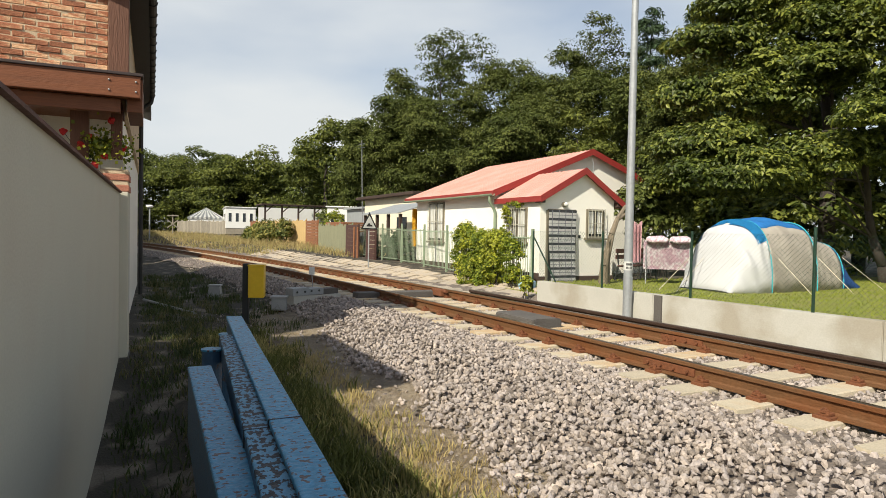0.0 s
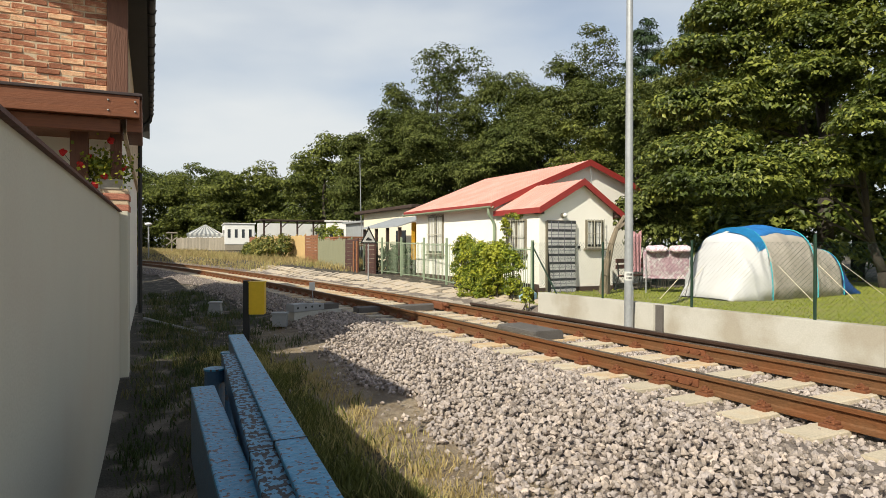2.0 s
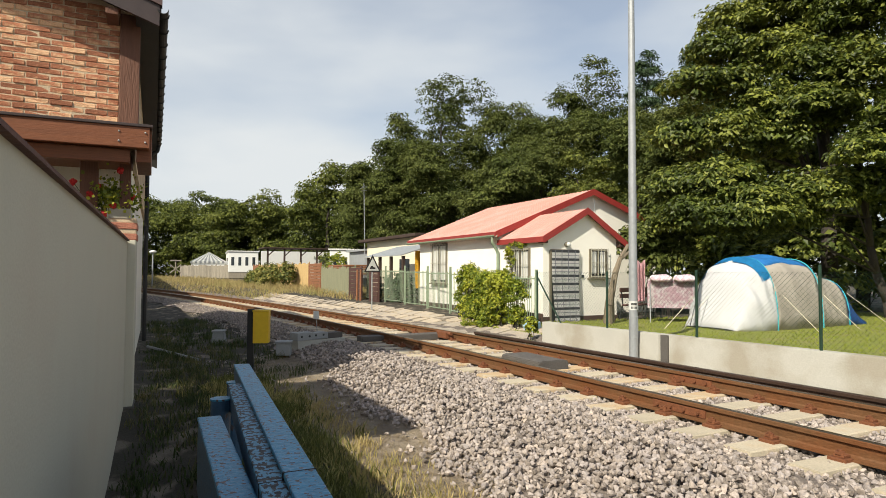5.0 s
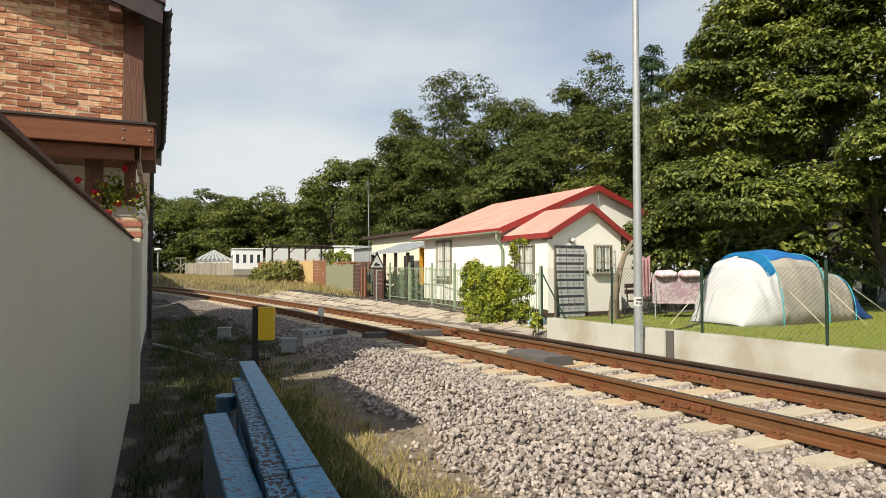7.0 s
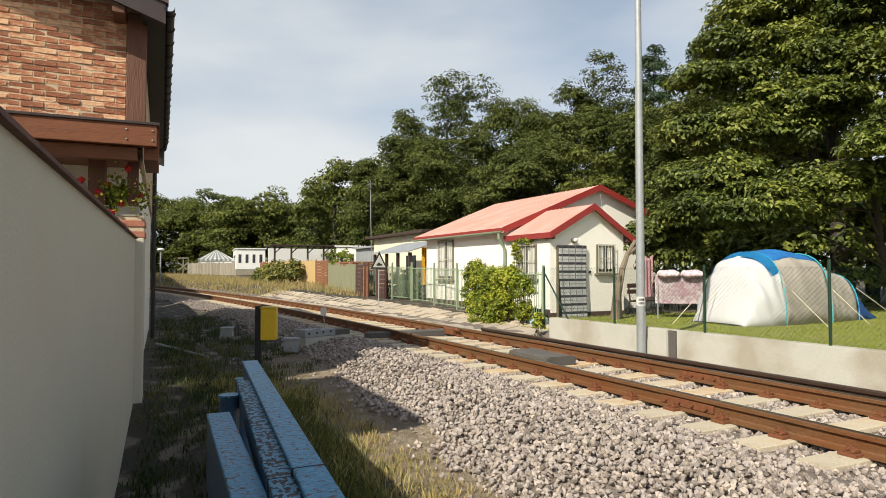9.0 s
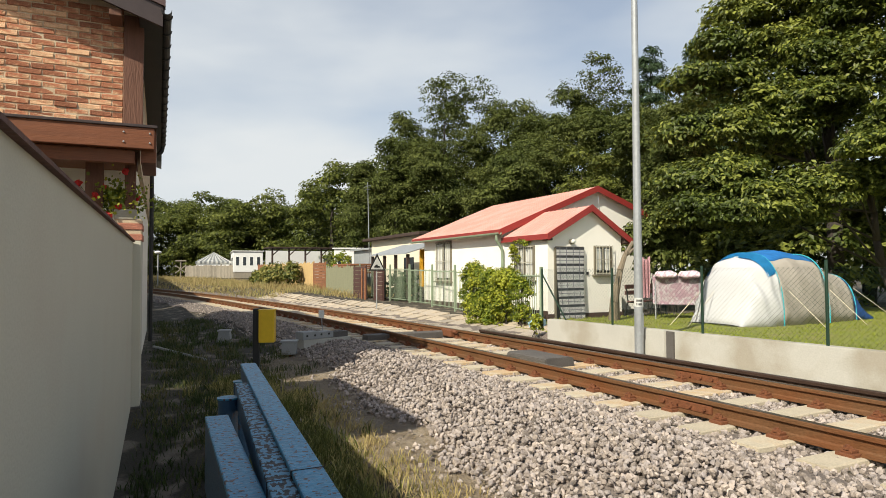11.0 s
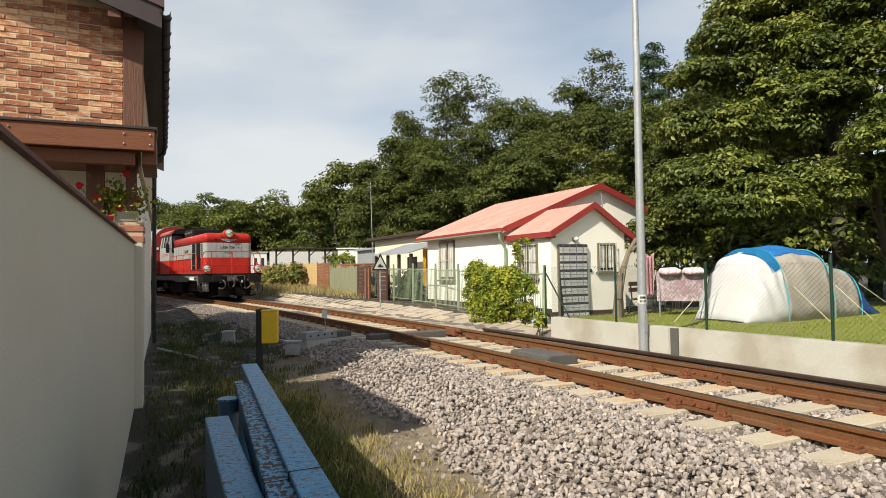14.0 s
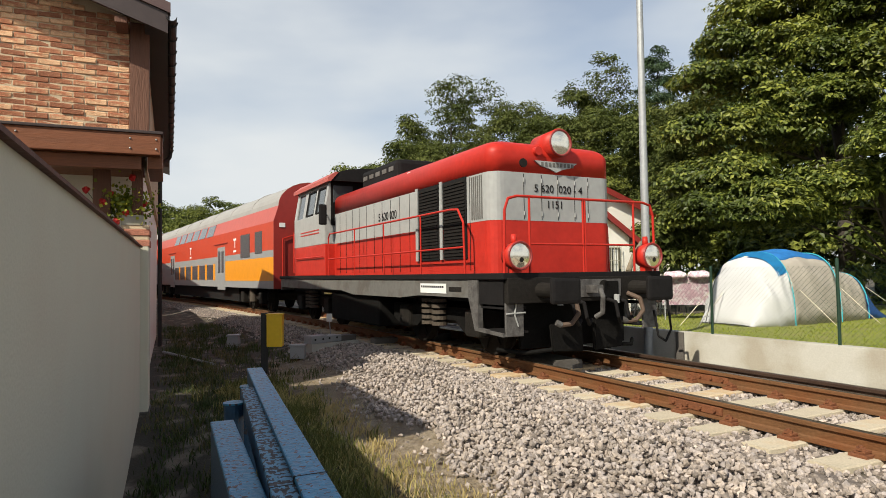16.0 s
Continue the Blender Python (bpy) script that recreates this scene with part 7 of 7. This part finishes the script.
        for k in range(6):
            box(bm, min(s * 1.2, s * 1.215), max(s * 1.2, s * 1.215), 1.62 + 0.06 * k, 1.645 + 0.06 * k, 2.16, 2.84)
        part("side_louvre", bm, M_LSILL, L, "grey louvre slats")
        part("filler_cap", box(B(), min(s * 1.02, s * 1.16), max(s * 1.02, s * 1.16), 4.35, 4.5, 3.22, 3.3, 0.01), M_WHITEP, L, "white filler cover")
        text_part("5 620 020", 0.24, Matrix.Translation((s * 1.21, 5.4, 2.52)) @ Matrix.Rotation(radians(-90 if s < 0 else 90), 4, "Z") @ Matrix.Rotation(radians(90), 4, "X"), M_LBLACK, L)
    text_part("5 620  020 - 4", 0.17, pose(0.06, 1.338, 2.63, 90, 0, 0), M_LBLACK, L)
    text_part("1151", 0.17, pose(-0.02, 1.338, 2.38, 90, 0, 0), M_LBLACK, L)
    # top headlight with hood, winged emblem
    bm = B()
    rod(bm, (0, 1.2, 3.36), (0, 1.75, 3.36), 0.23, 0.2, 24)
    hl = part("top_headlight", bm, M_LRED, L, "red round headlight housing", True)
    bm = B()
    lens_dish(bm, 0, 1.195, 3.36, 0.19)
    part("lens", bm, M_HEADGLOW, hl, "headlight glass", True)
    bm = B()
    pipe(bm, [(0.205 * math.cos(a), 1.19, 3.36 + 0.205 * math.sin(a)) for a in np.linspace(0, 2 * math.pi, 25)], 0.017, 6)
    part("lamp_rim", bm, M_LDARKRED, hl)
    bm = B()
    prism(bm, [(-0.42, 3.07), (0.42, 3.07), (0.3, 2.99), (0.12, 2.95), (0, 2.9), (-0.12, 2.95), (-0.3, 2.99)], 1.31, 1.345)
    part("winged_emblem", bm, M_LSILVER, L, "silver winged emblem")
    for k in range(9):
        bm = B()
        x = -0.3 + 0.075 * k
        box(bm, x, x + 0.04, 1.30, 1.31, 2.99, 3.05)
        part("emblem_bar", bm, M_LSILL, L)
    part("porthole", rod(B(), (-0.62, 1.33, 3.02), (-0.62, 1.36, 3.02), 0.07, seg=14), M_LDARK, L)
    part("horn", rod(B(), (-0.36, 1.28, 3.22), (-0.36, 1.5, 3.22), 0.07, seg=14), M_LRED, L)
    for s in (-1, 1):
        x = s * 1.26
        bm = B()
        rod(bm, (x, 0.55, 1.55), (x, 0.78, 1.55), 0.21, 0.17, 24)
        rod(bm, (x, 0.7, 1.7), (x, 0.7, 1.86), 0.05, 0.04, 10)
        lp = part("headlamp", bm, M_LRED, L, "red round headlamp", True)
        bm = B()
        lens_dish(bm, x, 0.55, 1.55, 0.175)
        part("lens", bm, M_HEADGLOW, lp, "headlamp glass", True)
        bm = B()
        pipe(bm, [(x + 0.19 * math.cos(a), 0.54, 1.55 + 0.19 * math.sin(a)) for a in np.linspace(0, 2 * math.pi, 25)], 0.016, 6)
        part("lamp_rim", bm, M_LDARKRED, lp)
        bm = B()
        rod(bm, (x, 0.512, 1.49), (x, 0.53, 1.49), 0.035, seg=12)
        part("bulb_shade", bm, M_LDARK, lp)
        part("lamp_bracket", box(B(), x - 0.08, x + 0.08, 0.64, 0.74, 1.28, 1.4), M_LRED, lp)
        # handrails
        bm = B()
        pipe(bm, [(s * 1.44, 0.68, 1.31), (s * 1.42, 0.68, 2.2), (s * 1.36, 0.68, 2.36), (s * 1.2, 0.68, 2.4), (0, 0.68, 2.4)], 0.02, 8)
        pipe(bm, [(s * 1.0, 0.68, 1.31), (s * 1.0, 0.68, 2.4)], 0.018, 8)
        pipe(bm, [(s * 0.02, 0.68, 1.31), (s * 0.02, 0.68, 2.4)], 0.016, 8)
        pipe(bm, [(s * 1.0, 0.68, 1.72), (0, 0.68, 1.72)], 0.016, 8)
        part("front_handrail", bm, M_LRED, L, "red tubular front handrail")
        bm = B()
        pipe(bm, [(s * 1.46, 1.75, 1.31), (s * 1.46, 1.78, 2.1), (s * 1.46, 1.95, 2.32), (s * 1.46, 2.2, 2.34), (s * 1.46, 8.5, 2.34), (s * 1.46, 8.6, 2.25), (s * 1.46, 8.6, 1.31)], 0.018, 8)
        pipe(bm, [(s * 1.46, 1.77, 1.72), (s * 1.46, 8.6, 1.72)], 0.016, 8)
        for y in (3.3, 5.0, 6.7):
            pipe(bm, [(s * 1.46, y, 1.31), (s * 1.46, y, 2.34)], 0.015, 8)
        part("side_handrail", bm, M_LRED, L, "red side handrail")
    # cab
    cz = 2.12
    part("cab_lower", box(B(), -1.45, 1.45, 8.9, 11.9, 1.31, cz, 0.02), M_LRED, L, "red lower cab")
    part("cab_upper", box(B(), -1.453, 1.453, 8.898, 11.902, cz, 2.93, 0.012), M_LSILVER, L, "silver upper cab")
    bm = B()
    prism(bm, [(-1.42, 2.93), (1.42, 2.93), (1.29, 3.72), (-1.29, 3.72)], 8.94, 11.86)
    part("cab_window", bm, M_CABGLASS, L, "dark cab glass")
    for s in (-1, 1):
        for y0, y1 in ((8.9, 9.08), (9.83, 9.95), (10.75, 11.0), (11.65, 11.9)):
            bm = B()
            prism(bm, [(s * 1.453, 2.92), (s * 1.315, 3.74), (s * 1.2, 3.74), (s * 1.3, 2.92)], y0, y1)
            part("cab_pillar", bm, M_LSILVER, L, "silver window pillar")
        bm = B()
        prism(bm, [(s * 1.333, 3.63), (s * 1.315, 3.74), (s * 1.2, 3.74), (s * 1.22, 3.63)], 9.08, 11.65)
        part("window_header", bm, M_LSILVER, L)
        for y0, y1 in ((9.08, 9.83), (9.95, 10.75)):
            bm = B()
            at = [(s * 1.425, y0 + 0.03, 2.97), (s * 1.425, y1 - 0.03, 2.97), (s * 1.322, y1 - 0.03, 3.6), (s * 1.322, y0 + 0.03, 3.6)]
            pipe(bm, at + at[:1], 0.02, 6)
            part("window_gasket", bm, M_LBLACK, L, "black rubber window gasket")
    part("cab_front", box(B(), -1.3, 1.3, 8.86, 8.9, 2.6, 3.74, 0.01), M_LSOOT, L, "sooty black cab front above the bonnet")
    for x in (-0.98, 0.98):
        part("front_window", box(B(), x - 0.26, x + 0.26, 8.845, 8.865, 3.18, 3.62, 0.01), M_CABGLASS, L, "cab front window")
    bm = B()
    prism(bm, [(-1.4, 3.72), (1.4, 3.72)] + [(1.4 * math.cos(a), 3.76 + 0.34 * math.sin(a)) for a in np.linspace(0.08, math.pi - 0.08, 13)], 8.7, 12.05)
    roof = part("cab_roof", bm, M_LBLACK, L, "sooty black curved cab roof")
    for s in (-1, 1):
        bm = B()
        prism(bm, [(s * 1.43, 3.70), (s * 1.43, 3.80), (s * 1.22, 3.955), (s * 1.16, 3.93), (s * 1.36, 3.70)], 8.68, 12.07)
        part("roof_edge", bm, M_CPINK, roof, "faded red roof edge")
    for s in (-1, 1):
        bm = B()
        rod(bm, (s * 1.40, 8.9, 2.85), (s * 1.58, 8.7, 2.85), 0.02, seg=8)
        box(bm, s * 1.58 - 0.1, s * 1.58 + 0.1, 8.64, 8.7, 2.58, 3.1, 0.04)
        part("rear_mirror", bm, M_LBLACK, L, "black rear-view mirror")
        bm = B()
        for z in (2.42, 2.5):
            box(bm, min(s * 1.455, s * 1.46), max(s * 1.455, s * 1.46), 9.4, 11.2, z, z + 0.03)
        part("lettering_bar", bm, M_LRED, L, "red line of small lettering")
        bm = B()
        pipe(bm, [(s * 1.5, 11.8, 1.4), (s * 1.5, 11.8, 2.6)], 0.016, 8)
        pipe(bm, [(s * 1.5, 9.0, 1.8), (s * 1.5, 11.6, 1.8)], 0.016, 8)
        part("cab_handrail", bm, M_LRED, L)
    # rear short bonnet and roof tower
    part("rear_bonnet", box(B(), -1.15, 1.15, 11.9, 13.2, 1.31, 2.75, 0.12), M_LRED, L, "red rear bonnet")
    bm = B()
    box(bm, -0.75, 0.75, 5.9, 8.1, 3.3, 3.86, 0.1)
    tw = part("roof_tower", bm, M_LBLACK, L, "black sooty exhaust tower")
    for s in (-1, 1):
        for k in range(5):
            part("slot", box(B(), min(s * 0.75, s * 0.762), max(s * 0.75, s * 0.762), 6.1 + 0.4 * k, 6.35 + 0.4 * k, 3.62, 3.72), M_LSILL, tw)
    part("exhaust", rod(B(), (0, 7.3, 3.86), (0, 7.3, 3.98), 0.18, seg=16), M_LDARK, tw)
    # under the frame
    part("fuel_tank", box(B(), -1.36, 1.36, 5.5, 8.7, 0.24, 0.9, 0.06), M_LSOOT, L, "black fuel tank")
    part("underframe", box(B(), -1.1, 1.1, 1.0, 13.3, 0.85, 1.22), M_LBLACK, L)
    for yb in (3.3, 10.9):
        bg = part("bogie", box(B(), -1.05, 1.05, yb - 1.9, yb + 1.9, 0.45, 0.72, 0.04), M_LDARK, L, "oily steel bogie")
        for s in (-1, 1):
            for dy in (-1.3, 1.3):
                part("axle_box", box(B(), s * 1.08 - 0.14, s * 1.08 + 0.14, yb + dy - 0.22, yb + dy + 0.22, 0.3, 0.72, 0.05), M_LDARK, bg)
            bm = B()
            prism(bm, [(yb - 2.0, 0.46), (yb - 1.7, 0.34), (yb - 0.9, 0.34), (yb - 0.6, 0.52), (yb + 0.6, 0.52), (yb + 0.9, 0.34), (yb + 1.7, 0.34), (yb + 2.0, 0.46), (yb + 2.0, 0.74), (yb - 2.0, 0.74)], min(s * 1.0, s * 1.12), max(s * 1.0, s * 1.12), "x")
            part("side_frame", bm, M_LSOOT, bg, "black bogie side frame")
            for dy in (-0.38, 0.02):
                bm = B()
                for k in range(5):
                    rod(bm, (s * 1.2, yb + dy + 0.2, 0.42 + 0.1 * k), (s * 1.2, yb + dy + 0.2, 0.48 + 0.1 * k), 0.14, seg=14)
                part("spring", bm, M_TIESPRING, bg, "dusty coil spring")
        wheelset(L, yb - 1.3)
        wheelset(L, yb + 1.3)
    return L


M_CABGLASS = glass_material("cab_glass", (0.05, 0.06, 0.065), 0.08)
M_TIESPRING = material("dusty_spring_steel", (0.065, 0.05, 0.036), 0.8, vary=0.3)


def coach():
    C = thing("double_deck_coach", "orange, grey and yellow double-deck railway coach", "railway coach")
    W, LEN = 1.40, 26.4
    def strip(z0, z1, mat, name, label, y0=0.0, y1=LEN, w0=W, w1=W):
        bm = B()
        for s in (-1, 1):
            a = [(s * w0, z0), (s * w1, z1), (s * (w1 - 0.06), z1), (s * (w0 - 0.06), z0)]
            prism(bm, a, y0, y1)
        part(name, bm, mat, C, label)
    strip(0.88, 1.15, M_CGREY, "skirt", "grey skirt")
    strip(1.15, 1.98, M_CYELLOW, "lower_side", "amber yellow lower side", 0.0, 7.0)
    strip(1.15, 1.98, M_CGREY, "lower_side", "grey lower side", 7.0, LEN)
    strip(1.98, 2.22, M_CGREY, "waist_band", "grey waist band")
    strip(2.22, 3.2, M_CORANGE, "upper_side", "orange-red upper side")
    strip(3.2, 3.75, M_CPINK, "cantrail", "faded red cantrail", w1=1.22)
    bm = B()
    prof = [(-1.22, 3.75)] + [(1.22 * math.cos(a) , 3.75 + 0.85 * math.sin(a)) for a in np.linspace(math.pi, 0, 17)][1:-1] + [(1.22, 3.75)]
    prism(bm, prof, 0.0, LEN)
    part("roof", bm, M_CROOF, C, "grey curved roof")
    for y in np.arange(0.0, LEN + 0.1, 3.3):
        bm = B()
        pipe(bm, [(1.22 * math.cos(a), float(y), 3.76 + 0.85 * math.sin(a)) for a in np.linspace(0.2, math.pi - 0.2, 12)], 0.018, 5)
        part("roof_seam", bm, M_CROOF, C)
    ends = [(-W, 0.88), (W, 0.88), (W, 3.2), (1.22, 3.75)] + [(1.22 * math.cos(a), 3.75 + 0.86 * math.sin(a)) for a in np.linspace(0.1, math.pi - 0.1, 15)] + [(-1.22, 3.75), (-W, 3.2)]
    for y0, y1 in ((-0.04, 0.0), (LEN, LEN + 0.04)):
        bm = B()
        prism(bm, ends, y0, y1)
        part("end_wall", bm, M_CRED, C, "dark red end wall")
    part("gangway", box(B(), -0.55, 0.55, -0.3, -0.04, 1.1, 3.1, 0.05), M_LBLACK, C, "black rubber gangway")
    bm = B()
    pipe(bm, [(-1.1, -0.1, 1.3), (-1.1, -0.1, 2.6), (-0.8, -0.1, 2.7), (-0.65, -0.1, 2.7)], 0.02, 6)
    part("grab_rail", bm, M_LRED, C)
    part("end_plate", box(B(), -1.2, -1.0, -0.06, -0.04, 3.0, 3.15), M_WHITEP, C)
    # windows
    def win(y0, y1, z0, z1, w0=W, w1=W):
        for s in (-1, 1):
            bm = B()
            prism(bm, [(s * (w0 + 0.012), z0), (s * (w1 + 0.012), z1), (s * (w1 - 0.02), z1), (s * (w0 - 0.02), z0)], y0, y1)
            part("window", bm, M_CABGLASS, C, "dark window")
    win(1.3, 2.2, 2.15, 2.95)
    win(2.9, 4.2, 2.05, 2.95)
    y = 9.0
    while y < LEN - 8:
        win(y, y + 1.25, 1.2, 1.88)
        win(y, y + 1.35, 3.2, 3.72, W, 1.24)
        y += 1.72
    y = 8.55
    while y < LEN - 8:
        for s in (-1, 1):
            part("window_pier", box(B(), min(s * 1.395, s * 1.406), max(s * 1.395, s * 1.406), y, y + 0.4, 1.17, 1.92), M_CYELLOW, C, "yellow window pier")
        y += 1.72
    for s in (-1, 1):
        for y0 in (6.7, LEN - 7.5):
            d = part("door", box(B(), min(s * 1.38, s * 1.43), max(s * 1.38, s * 1.43), y0, y0 + 1.3, 0.75, 2.62, 0.015), M_CGREY, C, "grey folding door")
            for k in range(2):
                part("door_window", box(B(), min(s * 1.425, s * 1.435), max(s * 1.425, s * 1.435), y0 + 0.15 + 0.6 * k, y0 + 0.55 + 0.6 * k, 1.5, 2.45, 0.01), M_CABGLASS, d)
            part("door_gutter", box(B(), min(s * 1.4, s * 1.44), max(s * 1.4, s * 1.44), y0 - 0.4, y0 + 2.0, 2.75, 2.78), M_CRED, C)
        bm = B()
        for yy, zz in ((4.9, 2.8), (14.0, 2.8)):
            box(bm, min(s * 1.4, s * 1.406), max(s * 1.4, s * 1.406), yy, yy + 0.4, zz, zz + 0.08)
            box(bm, min(s * 1.4, s * 1.406), max(s * 1.4, s * 1.406), yy + 0.15, yy + 0.22, zz - 0.3, zz)
            box(bm, min(s * 1.4, s * 1.406), max(s * 1.4, s * 1.406), yy, yy + 0.4, zz - 0.48, zz - 0.4)
        part("white_marks", bm, M_WHITEP, C, "white stencilled marks")
    for yb in (3.4, LEN - 3.4):
        bg = part("bogie", box(B(), -1.05, 1.05, yb - 1.7, yb + 1.7, 0.42, 0.7, 0.05), M_LDARK, C, "dark steel bogie")
        for s in (-1, 1):
            for dy in (-1.25, 1.25):
                part("axle_box", box(B(), s * 1.1 - 0.13, s * 1.1 + 0.13, yb + dy - 0.2, yb + dy + 0.2, 0.28, 0.72, 0.04), M_LDARK, bg)
            part("spring", rod(B(), (s * 1.12, yb, 0.35), (s * 1.12, yb, 0.85), 0.15, seg=12), M_TIESPRING, bg)
        wheelset(C, yb - 1.25)
        wheelset(C, yb + 1.25)
    part("underframe", box(B(), -1.1, 1.1, 5.6, LEN - 5.6, 0.3, 0.9, 0.03), M_LBLACK, C)
    part("floor_plate", box(B(), -1.3, 1.3, 0.02, LEN - 0.02, 0.85, 0.95), M_LBLACK, C)
    return C


# ---- motion: the front buffers' place along the track, second by second ----
RUN = [(0, 176.0), (2, 155.5), (4, 135.0), (6, 114.5), (8, 94.0), (10, 73.6), (11, 63.4), (11.5, 58.3), (12, 53.2), (12.5, 48.2), (13, 43.1), (13.5, 38.0), (14, 32.5), (14.5, 26.45), (15, 20.15), (15.5, 13.62), (16, 6.98)]


def riding(front, length, a, b):
    """The pose of a vehicle whose two bogies, a and b metres behind its front end, stand on the track."""
    p, q = Vector((track_x(front + a), front + a, 0)), Vector((track_x(front + b), front + b, 0))
    d = (q - p).normalized()
    o = p - d * a
    return Matrix.Translation(o) @ Matrix.Rotation(math.atan2(d.y, d.x) - math.pi / 2, 4, "Z")


loco = locomotive()
loco_wheels = list(WHEELS)
WHEELS.clear()
coach_one = coach()
coach_wheels = list(WHEELS)
coach_two = copy_thing(coach_one, pose(0, 0, 0))


def run_at(t):
    """The front buffers' place at a time, along the smooth run."""
    ts, ss = [r[0] for r in RUN], [r[1] for r in RUN]
    return float(np.interp(t, ts, ss))


def motions():
    walk(loco, [(t, riding(s, 14.24, 3.3, 10.9)) for t, s in RUN])
    walk(coach_one, [(t, riding(s + 15.2, 26.4, 3.4, 23.0)) for t, s in RUN])
    walk(coach_two, [(t, riding(s + 42.2, 26.4, 3.4, 23.0)) for t, s in RUN])
    steps = [k / 15 if k < 165 else 11 + (k - 165) / 30 for k in range(165 + 151)]
    for wheel, y in loco_wheels + coach_wheels:
        walk(wheel, [(t, Matrix.Translation((0, y, 0.49)) @ Matrix.Rotation((run_at(0) - run_at(t)) / 0.49, 4, "X")) for t in steps])


motions()
